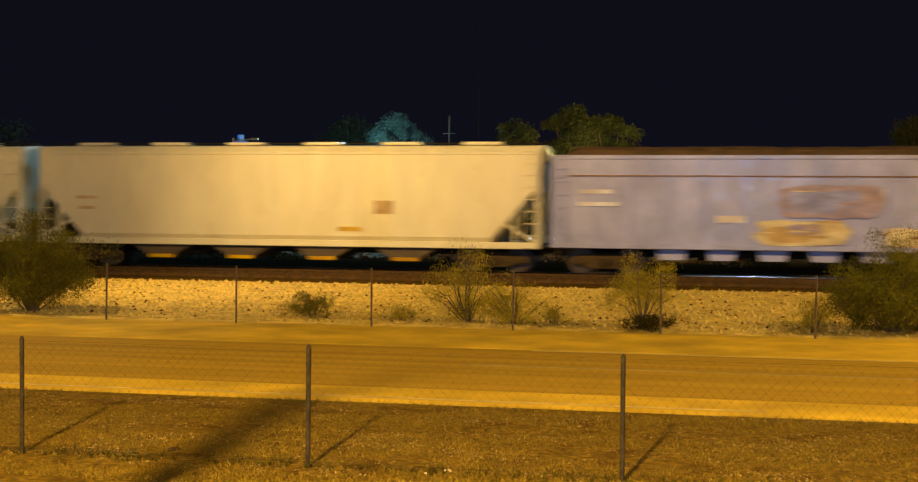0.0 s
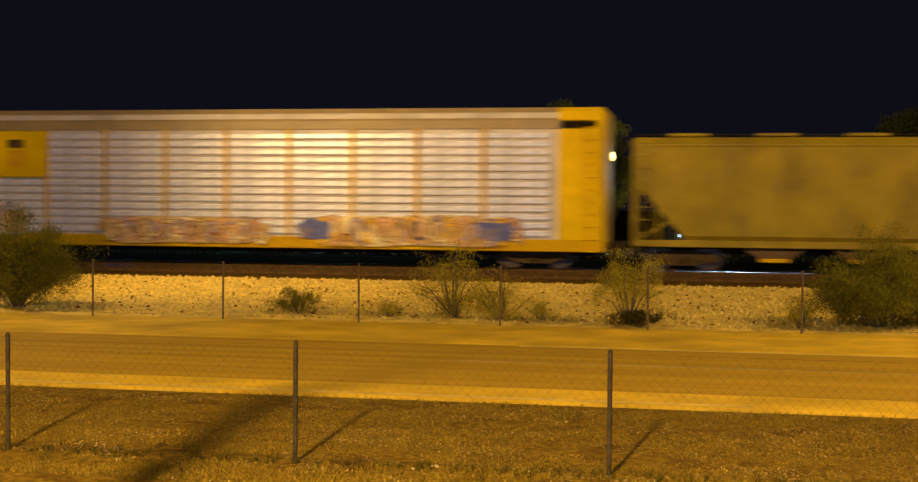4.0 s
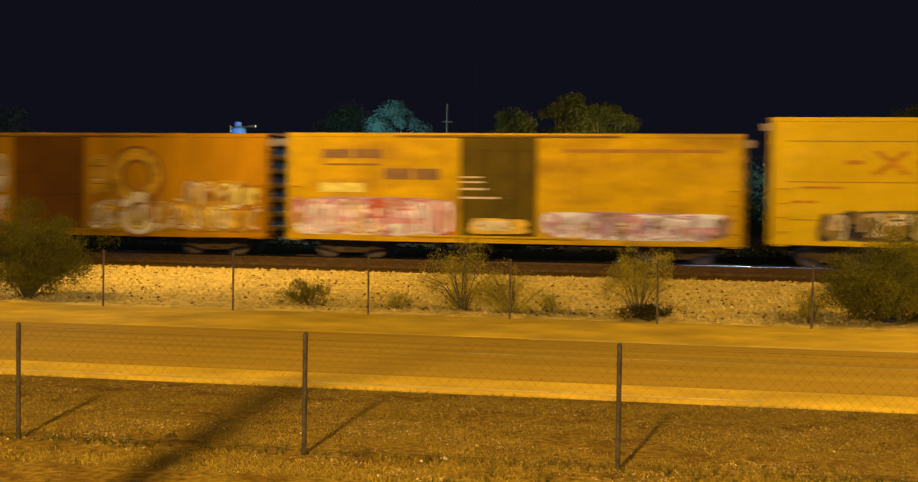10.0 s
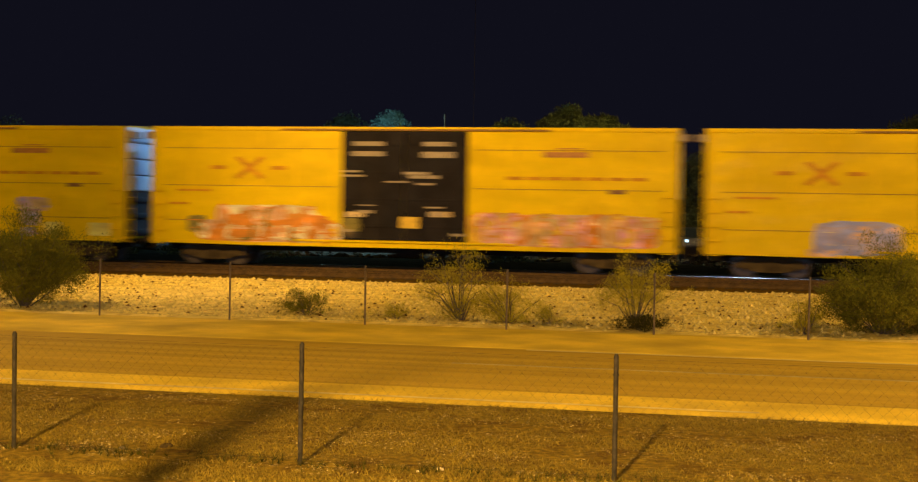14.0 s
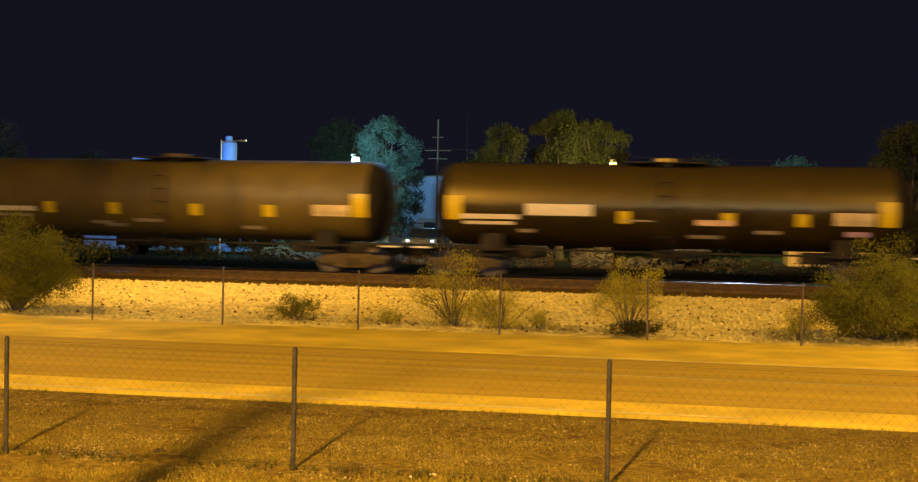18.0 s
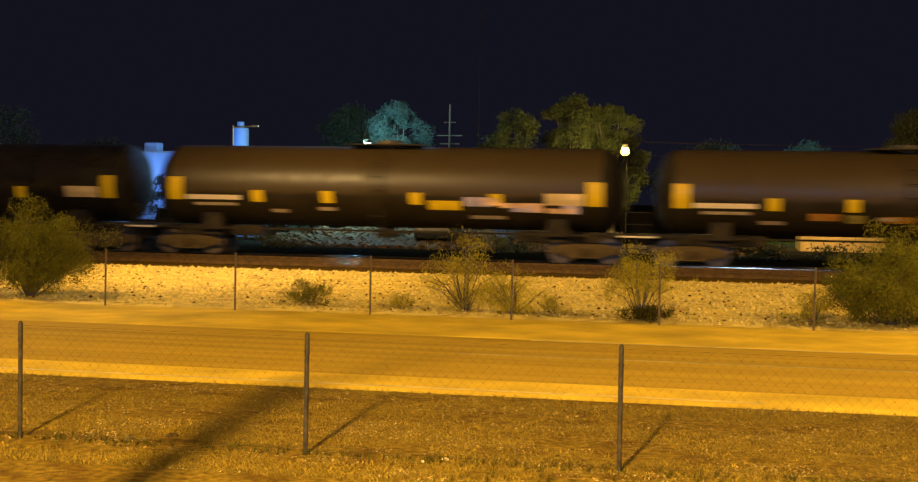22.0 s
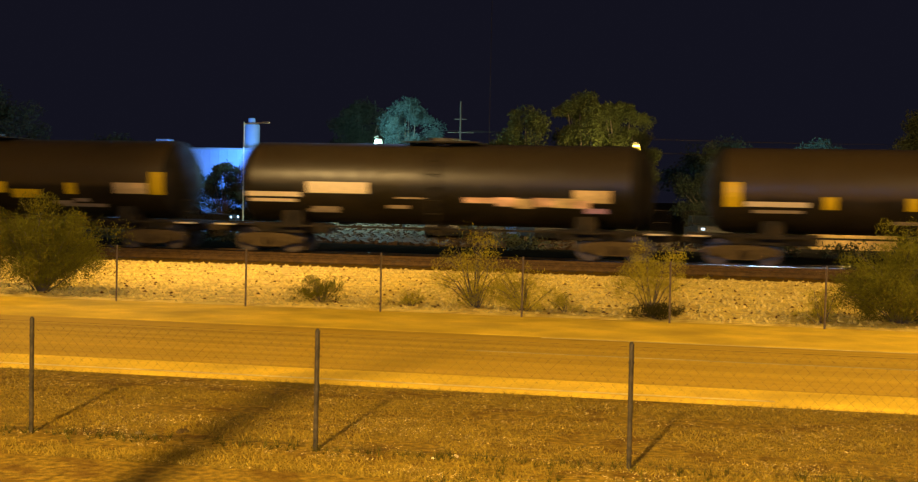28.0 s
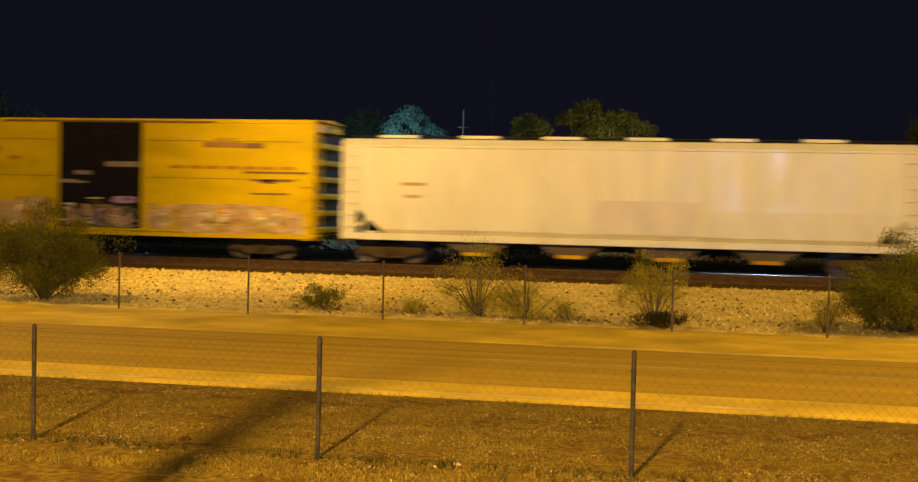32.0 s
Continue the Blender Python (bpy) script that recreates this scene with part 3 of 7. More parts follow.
def emblem(car, x, z, material):
    """A faded emblem of crossing bars with two short bars at its sides."""
    s = Shape()
    for a in (-1, 1):
        s.prism([(x - 0.60, z - a * 0.36), (x - 0.42, z - a * 0.44), (x + 0.60, z + a * 0.36), (x + 0.42, z + a * 0.44)][::a], -HALF - 0.030 - 0.003 * a, -HALF - 0.021)
    part("emblem", s, material, car, "faded crossed-bar emblem")
    bars(car, [(x - 1.55, x - 0.95, z - 0.07, z + 0.07), (x + 0.85, x + 1.45, z - 0.07, z + 0.07)], material, "emblem_bar")


def end_rib_shape(sx, h, z, half):
    """One pressed rib of a corrugated car end: a half-round bulge that is deepest at the middle of the end."""
    s = Shape()
    n, m = 10, 6
    for j in range(n + 1):
        u = -1 + 2 * j / n
        deep = 0.025 + 0.04 * max(0.0, math.cos(u * math.pi / 2)) ** 0.6
        for k in range(m + 1):
            a = math.pi * k / m
            s.v.append((sx * (h + 0.012 + deep * max(0.0, math.sin(a)) ** 0.16), u * (HALF - 0.06), z - half * math.cos(a)))
    for j in range(n):
        for k in range(m):
            a = j * (m + 1) + k
            q = (a, a + 1, a + m + 2, a + m + 1)
            s.f.append(q if sx > 0 else q[::-1])
    return s


def boxcar(x0, x1, top, paint, door=None, door_mat=None, label="", door_mat2=None, seams=True, door_marks=(), emblem_mat=None, marks=True, sill_z=None, door_top=None, roof_mat=None, ribs=14, group="boxcars of the train", end_mat=None):
    """A steel boxcar. Heights are above the rail; x of parts is from the middle of the car."""
    car, h = new_car("boxcar", x0, x1, label, "boxcar", group)
    bot = SILL if sill_z is None else sill_z
    b = 0.05
    body = Shape()
    body.bevel_box(-h, h, -HALF, HALF, bot + 0.12, top - 0.18, 0.03)
    part("body", body, paint, car)
    # side posts, doors apart
    d0, d1 = door if door else (0, 0)
    rib = Shape().bevel_box(-0.05, 0.05, -0.02, 0.0, bot + 0.25, top - 0.3, 0.008).mesh("side_post", paint)
    for i in range(ribs + 1):
        x = -h + 0.15 + (2 * h - 0.3) * i / ribs
        if not (door and d0 - 0.2 < x < d1 + 0.2):
            part("side_post", rib, paint, car, at=pose(x, -HALF, 0))
    side = Shape()
    side.bevel_box(-h, h, -HALF - 0.035, -HALF + 0.0, top - 0.24, top - 0.10, 0.012)
    part("top_rail", side, paint, car)
    sill = Shape().prism([(-h, bot + 0.20), (-h, bot + 0.04), (-h * 0.62, bot), (h * 0.62, bot), (h, bot + 0.04), (h, bot + 0.20)], -HALF - 0.03, -HALF + 0.0)
    part("side_sill", sill, paint, car)
    roof = Shape().run([(-HALF - 0.04, top - 0.12), (HALF + 0.04, top - 0.12), (HALF + 0.04, top - 0.09), (0, top), (-HALF - 0.04, top - 0.09)], -h - 0.04, h + 0.04)
    for i in range(int(h)):
        x = -h + 0.8 + i * 2.0
        roof.run([(-HALF, top - 0.085), (0, top + 0.012), (HALF, top - 0.085), (0, top - 0.02)], x, x + 0.06)
    part("roof", roof, roof_mat or paint, car)
    under = Shape().box(-h + 0.2, h - 0.2, -0.3, 0.3, 0.55, bot + 0.12)
    for i in range(7):
        x = -h * 0.7 + h * 1.4 * i / 6
        under.box(x - 0.06, x + 0.06, -HALF + 0.1, HALF - 0.1, bot - 0.06, bot + 0.12)
    under.tube((-0.6, -0.8, 0.62), (0.5, -0.8, 0.62), 0.2, seg=10).box(1.0, 1.5, -1.0, -0.6, 0.5, 0.8)
    part("underframe", under, M_FRAME, car)
    for sx in (-1, 1):
        # end walls, lower ribs and left ends are painted dark for shade
        part("end_sheet", Shape().box(min(sx * h, sx * (h + 0.012)), max(sx * h, sx * (h + 0.012)), -HALF + 0.06, HALF - 0.06, bot + 0.2, top - 0.24), M_END_SHADE, car, "end wall darkened in place of shade")
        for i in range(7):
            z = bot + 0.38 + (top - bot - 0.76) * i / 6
            part("end_rib", end_rib_shape(sx, h, z, 0.30 if end_mat and sx > 0 and i > 2 else 0.105), (end_mat if sx > 0 and i > 2 else M_END_SHADE) if end_mat else paint, car)
        ladder(car, sx * (h + 0.09), -HALF + 0.35, bot, top - 0.25, 0.42, "y", paint)
        ladder(car, sx * (h - 0.32), -HALF - 0.07, bot, bot + 2.0, 0.42, "x", paint, "grab_ladder")
        part("corner_cap", Shape().bevel_box(min(sx * h, sx * (h + 0.35)), max(sx * h, sx * (h + 0.35)), -HALF + 0.1, -HALF + 0.7, top - 0.55, top - 0.30, 0.01), M_LABEL_DIM, car, "pale end bracket")
    if seams:
        for fz in (0.20, 0.49, 0.80):
            z = bot + (top - bot) * fz
            for a, c in ((-h + 0.5, d0 - 0.25), (d1 + 0.25, h - 0.5)):
                part("panel_seam", Shape().box(a, c, -HALF - 0.024, -HALF - 0.0205, z - 0.012, z + 0.012), M_SEAM, car)
    if door:
        dt = door_top or top - 0.25
        dz = bot + 0.28
        dm = door_mat
        mid = (d0 + d1) / 2
        for a, c in ((d0, mid - 0.01), (mid + 0.01, d1)) if d1 - d0 > 3.6 else ((d0, d1),):
            dm = door_mat2 if door_mat2 and a > d0 else door_mat
            leaf = part("door", Shape().bevel_box(a, c, -HALF - 0.075, -HALF - 0.02, dz, dt, 0.02), dm, car, "plain sliding door")
            for k in range(4):
                z = dz + (dt - dz) * (k + 0.5) / 4
                part("door_rib", Shape().bevel_box(a + 0.05, c - 0.05, -HALF - 0.095, -HALF - 0.075, z - 0.04, z + 0.04, 0.008), dm, leaf)
            for x in (a + (c - a) * 0.3, a + (c - a) * 0.7):
                part("lock_rod", Shape().tube((x, -HALF - 0.11, dz), (x, -HALF - 0.11, dt), 0.02, seg=6), dm, leaf)
        part("door_rail", Shape().bevel_box(d0 - 2.4, d1 + 3.0, -HALF - 0.09, -HALF - 0.036, dt + 0.02, dt + 0.09, 0.01), M_SEAM, car, "dark upper door rail")
        part("door_track", Shape().bevel_box(d0 - 1.8, d1 + 1.8, -HALF - 0.10, -HALF - 0.035, dz - 0.10, dz - 0.02, 0.01), paint, car)
        bars(car, [(d0 + (d1 - d0) * a, d0 + (d1 - d0) * c, dz + (dt - dz) * e, dz + (dt - dz) * g) for a, c, e, g in door_marks], M_LABEL_DIM, "door_stencil", -HALF - 0.115)
    if emblem_mat:
        emblem(car, -h + (d0 + h) * 0.52, bot + (top - bot) * 0.64, emblem_mat)
    if marks:
        x = d1 + (h - d1) * 0.48 if door else h * 0.5
        bars(car, [(x - 0.85, x + 0.75, top - 1.16, top - 0.96), (x - 0.4, x + 0.5, top - 0.86, top - 0.82)], M_MARK_RED, "stencil_mark")
        bars(car, [(x - 2.2 + 0.74 * k, x - 1.6 + 0.74 * k, top - 1.98, top - 1.86) for k in range(7)], M_EMBLEM, "stencil_mark")
        bars(car, [(x + 1.5, x + 2.1, bot + 2.1, bot + 2.25)], M_MARK, "stencil_mark")
        bars(car, [(-h + 0.7, -h + 1.5, bot + 1.5, bot + 1.58), (-h + 1.0, -h + 2.4, bot + 2.0, bot + 2.08)], M_EMBLEM, "stencil_mark")
    running_gear(car, h)
    return car, h


HICUBE = 5.33
DOOR_A = [(0.09, 0.34, 0.865, 0.905), (0.08, 0.34, 0.77, 0.815), (0.65, 0.88, 0.865, 0.905), (0.64, 0.90, 0.76, 0.815), (0.01, 0.15, 0.62, 0.64), (0.01, 0.18, 0.58, 0.60), (0.50, 0.70, 0.605, 0.63),
          (0.54, 0.78, 0.57, 0.60), (0.35, 0.54, 0.53, 0.545), (0.60, 0.74, 0.51, 0.53), (0.13, 0.27, 0.315, 0.325), (0.05, 0.20, 0.215, 0.235), (0.12, 0.26, 0.245, 0.275), (0.68, 0.82, 0.30, 0.315),
          (0.70, 0.84, 0.225, 0.265), (0.02, 0.09, 0.07, 0.095), (0.88, 0.98, 0.05, 0.075)]


def yellow_boxcar(x0, x1, label, door_mat=None, emblem_mat=None, marks=DOOR_A, door_mat2=None):
    car, h = boxcar(x0, x1, HICUBE, M_YELLOW, (-2.38, 2.36), door_mat or M_BLACK_MATT, label, door_mat2, door_marks=marks, emblem_mat=emblem_mat or M_EMBLEM, end_mat=M_CAREND)
    bars(car, [(-0.12, 0.58, 1.52, 1.94)], M_SPRAY["gold"], "door_sticker", -HALF - 0.115, "orange panel on the door")
    bars(car, [(-2.2, -1.5, 1.9, 2.1), (1.0, 1.8, 1.95, 2.15)], M_SPRAY["tan"], "door_sticker", -HALF - 0.115)
    return car, h


def covered_hopper(x0, x1, paint, label, top=4.72, bays=4, e=1.9, brow=3.2, post=0.06):
    """A covered hopper: a smooth bellied hull with slanted ends over an open end frame, chutes below."""
    car, h = new_car("covered_hopper", x0, x1, label, "hopper car", "hopper cars of the train")
    z0 = 0.92
    sec_y = [(-HALF, z0 + 0.35), (-HALF - 0.02, min(2.2, brow)), (-HALF - 0.01, brow), (-HALF, top - 0.35), (-HALF + 0.22, top - 0.1), (0, top), (HALF - 0.22, top - 0.1), (HALF, top - 0.35), (HALF + 0.01, brow), (HALF + 0.02, min(2.2, brow)), (HALF, z0 + 0.35), (HALF - 0.3, z0), (-HALF + 0.3, z0)]
    hull = Shape()
    cut = lambda z: max(0.0, min(1.0, (z - 1.1) / (brow - 1.1)))
    k = len(hull.v)
    n = len(sec_y)
    for sgn, frac in ((-1, 1), (1, 1)):
        for y, z in sec_y:
            inset = e * (1 - cut(z))
            hull.v.append((sgn * (h - inset), y, z))
    hull.f.append(tuple(range(n))[::-1])
    hull.f.append(tuple(n + i for i in range(n)))
    for i in range(n):
        j = (i + 1) % n
        hull.f.append((i, j, n + j, n + i))
    part("hull", hull, paint, car)
    part("side_sill", Shape().bevel_box(-h, h, -HALF - 0.03, -HALF + 0.1, z0 - 0.05, z0 + 0.20, 0.02), paint, car)
    part("top_rail", Shape().bevel_box(-h, h, -HALF - 0.04, -HALF + 0.08, top - 0.42, top - 0.32, 0.015), paint, car)
    part("roof_walk", Shape().box(-h, h, -0.5, -0.1, top + 0.03, top + 0.07), M_GALV, car, "grated roof walkway")
    for i in range(int(h * 2 / 3.1)):
        x = -h + 1.9 + 3.1 * i
        part("hatch", Shape().bevel_box(x - 0.75, x + 0.75, -0.65, -0.02, top - 0.02, top + 0.10, 0.03), paint, car, "roof loading hatch")
    for sx in (-1, 1):
        x1_ = sx * (h - 0.06)
        for y in (-HALF, HALF - 0.12):
            part("end_post", Shape().bevel_box(min(x1_ - 0.06, x1_ + 0.06 - (2 * post if sx > 0 else 0.12)), max(x1_ + 0.06, x1_ - 0.06 + (2 * post if sx < 0 else 0.12)), y, y + 0.12, z0, brow + 0.1, 0.01), paint, car)
        part("end_brace", Shape().tube((sx * (h - 0.1), -HALF + 0.05, 1.1), (sx * (h - 1.5), -HALF + 0.05, 1.9), 0.05, seg=6), paint, car)
        part("end_brace", Shape().tube((sx * (h - 0.9), -HALF + 0.05, 1.1), (sx * (h - 0.9), -HALF + 0.05, 2.3), 0.05, seg=6), paint, car)
        part("end_platform", Shape().box(min(sx * (h - 1.6), sx * h), max(sx * (h - 1.6), sx * h), -HALF + 0.1, HALF - 0.1, z0 + 0.02, z0 + 0.12), M_FRAME, car)
        part("brake_tank", Shape().tube((sx * (h - 0.5), -0.7, 1.4), (sx * (h - 1.2), -0.7, 1.4), 0.22, seg=12), M_FRAME, car)
        ladder(car, sx * (h + 0.03), -HALF + 0.3, z0, top - 0.2, 0.42, "y", paint)
        ladder(car, sx * (h - 0.35), -HALF - 0.06, z0, top - 0.3, 0.42, "x", paint, "side_ladder")
    for i in range(bays):
        x = -h + 3.4 + (2 * h - 6.8) * (i + 0.5) / bays
        w = (2 * h - 6.8) / bays * 0.40
        part("discharge_chute", Shape().prism([(x - w, z0), (x + w, z0), (x + 0.35, 0.38), (x - 0.35, 0.38)], -1.42, 1.42), M_LOAD if paint is M_OCHRE else M_CHUTE, car, "steel discharge chute")
        part("outlet_gate", Shape().bevel_box(x - 0.5, x + 0.5, -1.46, -1.30, 0.36, 0.50, 0.02), M_YELLOW_OLD, car, "dull yellow outlet gate")
    part("underframe", Shape().box(-h + 0.1, h - 0.1, -0.28, 0.28, 0.62, z0), M_FRAME, car)
    running_gear(car, h, 1.75)
    return car, h


def gondola(x0, x1, label):
    """A long pale-grey hopper gondola, heaped with a brown load."""
    car, h = new_car("open_hopper", x0, x1, label, "hopper car", "hopper cars of the train")
    top, z0 = 4.25, 1.0
    for y in (-HALF, HALF - 0.08):
        part("side_wall", Shape().bevel_box(-h, h, y, y + 0.08, z0, top, 0.015), M_GREYPALE, car)
    for x in (-h, h - 0.08):
        part("end_wall", Shape().box(x + 0.003, x + 0.077, -HALF + 0.082, HALF - 0.082, z0 + 0.4, top), M_GREYPALE, car)
    part("floor_plate", Shape().box(-h + 0.09, h - 0.09, -HALF + 0.082, HALF - 0.082, z0 + 0.30, z0 + 0.39), M_FRAME, car)
    post = Shape().prism([(-0.07, z0), (0.07, z0), (0.05, top - 0.1), (-0.05, top - 0.1)], -0.05, 0.0).mesh("side_post", M_GREYPALE)
    for i in range(17):
        part("side_post", post, M_GREYPALE, car, at=pose(-h + 0.3 + (2 * h - 0.6) * i / 16, -HALF, 0))
    part("top_rail", Shape().bevel_box(-h, h, -HALF - 0.05, -HALF + 0.1, top - 0.12, top + 0.03, 0.02), M_GREYPALE, car)
    part("side_sill", Shape().bevel_box(-h, h, -HALF - 0.06, -HALF + 0.1, z0 - 0.06, z0 + 0.12, 0.02), M_GREYPALE, car)
    rng = random.Random(5)
    load = Shape()
    nx, ny = 60, 8
    for i in range(nx + 1):
        for j in range(ny + 1):
            x = -h + 0.15 + (2 * h - 0.3) * i / nx
            y = (-1 + 2 * j / ny) * (HALF - 0.1)
            edge = min(1, i / 2, (nx - i) / 2)
            load.v.append((x, y, top - 0.12 + 0.50 * edge * (1 - (2 * j / ny - 1) ** 4) + rng.uniform(-0.03, 0.03)))
    for i in range(nx):
        for j in range(ny):
            a = i * (ny + 1) + j
            load.f.append((a, a + ny + 1, a + ny + 2, a + 1))
    part("load", load, M_LOAD, car, "heaped brown bulk load")
    bars(car, [(h - 1.2, h - 0.5, top + 0.05, top + 0.35), (h * 0.38, h * 0.38 + 0.6, top + 0.2, top + 0.42)], M_SPRAY["gold"], "load_marker", -0.9)
    for i in range(8):
        x = -h + 3.4 + (2 * h - 6.8) * (i + 0.5) / 8
        part("discharge_gate", Shape().prism([(x - 0.55, z0), (x + 0.55, z0), (x + 0.42, 0.55), (x - 0.42, 0.55)], -1.3, 1.3), M_GREYPALE, car)
    part("underframe", Shape().box(-h + 0.1, h - 0.1, -0.28, 0.28, 0.62, z0 + 0.35), M_FRAME, car)
    bars(car, [(-4.6, -3.6, 1.9, 2.15), (-h + 1.0, -h + 2.2, 2.9, 3.05), (-h + 1.0, -h + 2.4, 2.45, 2.6), (0.4, 1.1, 2.85, 3.1), (h - 4.0, h - 3.2, 1.6, 1.85)], M_SPRAY["white"], "stencil_mark", -HALF - 0.06)
    bars(car, [(-h + 0.6, h - 0.8, 3.52, 3.56)], M_SEAM, "panel_seam", -HALF - 0.06)
    pieces(car, 31, [("lilac", -2.6, 1.2, 2.0, 3.3), ("steel", -2.4, 0.4, 2.2, 3.1), ("lilac", -0.6, 0.9, 2.1, 2.7)], -HALF - 0.05, 2, "steel", "faded blue-grey painted patch", False)
    pieces(car, 32, [("cream", -3.4, 0.1, 1.1, 2.05), ("tan", -3.0, -1.2, 1.2, 1.8), ("cream", -1.4, -0.1, 1.15, 1.7), ("lilac", -2.2, -1.0, 1.5, 1.9)], -HALF - 0.05, 5, "tan", letters=False)
    pieces(car, 132, [("peach", 0.8, 5.8, 1.05, 1.75), ("cream", 1.0, 2.4, 1.1, 1.8), ("lilac", 2.2, 3.6, 1.1, 1.8), ("white", 3.8, 5.2, 1.1, 1.9)], -HALF - 0.05, 12, "brown", letters=False)
    pieces(car, 133, [("cream", 8.6, 10.1, 1.05, 1.5)], -HALF - 0.05, 1)
    for sx in (-1, 1):
        ladder(car, sx * (h - 0.35), -HALF - 0.08, z0, top, 0.42, "x", M_GREYPALE, "side_ladder")
    running_gear(car, h, 1.9)
    return car


def autorack(x0, x1, label):
    car, h = new_car("autorack", x0, x1, label, "autorack", "freight cars of the train")
    top, z0 = 5.92, 0.66
    # duller shell colour stands in for shade behind the slats
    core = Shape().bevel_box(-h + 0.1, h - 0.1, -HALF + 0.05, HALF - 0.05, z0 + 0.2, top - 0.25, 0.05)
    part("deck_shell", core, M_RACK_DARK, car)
    part("roof", Shape().run([(-HALF - 0.02, top - 0.85), (-HALF - 0.02, top - 0.55), (-HALF + 0.35, top - 0.06), (0, top), (HALF - 0.35, top - 0.06), (HALF + 0.02, top - 0.55), (HALF + 0.02, top - 0.85)], -h + 0.3, h - 0.3), M_RACKROOF, car, "dusty curved roof")
    part("side_sill", Shape().bevel_box(-h, h, -HALF - 0.05, -HALF + 0.05, z0 - 0.02, z0 + 0.42, 0.03), M_YELLOW_OLD, car)
    for sx in (-1, 1):
        part("end_door", Shape().bevel_box(min(sx * (h - 1.75), sx * h), max(sx * (h - 1.75), sx * h), -HALF - 0.02, HALF + 0.02, z0 + 0.1, top - 0.08, 0.12), M_YELLOW, car, "yellow rounded end")
        ladder(car, sx * (h - 0.5), -HALF - 0.09, z0, top - 0.8, 0.42, "x", M_YELLOW, "side_ladder")
    # bays of pierced panels between posts
    nb = 10
    w = (2 * h - 3.9) / nb
    z_top = top - 0.92
    slat = Shape().bevel_box(-w / 2 + 0.09, w / 2 - 0.09, -0.05, 0.0, -0.10, 0.10, 0.03).mesh("panel_slat", M_RACK)
    for i in range(nb):
        x = -h + 1.95 + w * (i + 0.5)
        part("side_post", Shape().bevel_box(x - w / 2 - 0.075, x - w / 2 + 0.075, -HALF - 0.07, -HALF + 0.06, z0 + 0.2, z_top + 0.1, 0.02), M_YELLOW_OLD if i != 1 else M_YELLOW, car)
        n = 13
        for k in range(n):
            z = z0 + 0.62 + (z_top - z0 - 0.8) * k / (n - 1)
            part("panel_slat", slat, M_RACK, car, at=pose(x, -HALF - 0.0, z, rx=-3))
    x = -h + 1.95 + w * 1.5
    part("emblem_board", Shape().bevel_box(x - w / 2, x + w / 2, -HALF - 0.11, -HALF - 0.07, z_top - 1.75, z_top + 0.05, 0.015), M_YELLOW, car, "yellow emblem board")
    bars(car, [(x - 0.34, x + 0.34, z_top - 0.62, z_top - 0.3)], M_SPRAY["dark"], "emblem_mark", -HALF - 0.12, "dark emblem shape")
    bars(car, [(x - 0.28 + 0.14 * k, x - 0.22 + 0.14 * k, z_top - 1.35, z_top - 0.7) for k in range(5)], M_SPRAY["orange"], "emblem_mark", -HALF - 0.12, "striped emblem shape")
    pieces(car, 41, [("white", -h + 1.8, -h + 6.3, z0 + 0.25, z0 + 1.75), ("cream", -h + 2.0, -h + 3.6, z0 + 0.4, z0 + 1.5), ("white", -h + 3.4, -h + 4.9, z0 + 0.5, z0 + 1.7), ("peach", -h + 5.0, -h + 6.1, z0 + 0.4, z0 + 1.4), ("lilac", -h + 2.6, -h + 3.5, z0 + 0.9, z0 + 1.6)], -HALF - 0.10, 12, "dark")
    pieces(car, 42, [("tan", -h + 9.0, -h + 16.2, z0 + 0.05, z0 + 1.15), ("peach", -h + 9.4, -h + 12.0, z0 + 0.2, z0 + 1.0), ("cream", -h + 11.6, -h + 13.4, z0 + 0.3, z0 + 1.1), ("lilac", -h + 13.6, -h + 15.8, z0 + 0.2, z0 + 1.0)], -HALF - 0.10, 12)
    pieces(car, 43, [("cream", h - 10.8, h - 3.0, z0 + 0.05, z0 + 1.3), ("gold", h - 10.6, h - 9.0, z0 + 0.05, z0 + 0.6), ("peach", h - 8.4, h - 6.2, z0 + 0.2, z0 + 1.2), ("tan", h - 6.4, h - 4.4, z0 + 0.2, z0 + 1.1), ("lilac", h - 4.6, h - 3.2, z0 + 0.3, z0 + 1.2)], -HALF - 0.10, 14)
    for x in (3.5, 10.3):
        part("sprayed_patch", Shape().prism(blob(random.Random(int(x)), x - 0.75, x + 0.75, z0 + 0.25, z0 + 1.1, 16), -HALF - 0.165, -HALF - 0.155), M_SPRAY["blue"], car, "blue sprayed patch")
    part("underframe", Shape().box(-h + 0.3, h - 0.3, -0.4, 0.4, 0.45, z0 + 0.25), M_FRAME, car)
    running_gear(car, h, 2.6)
    return car


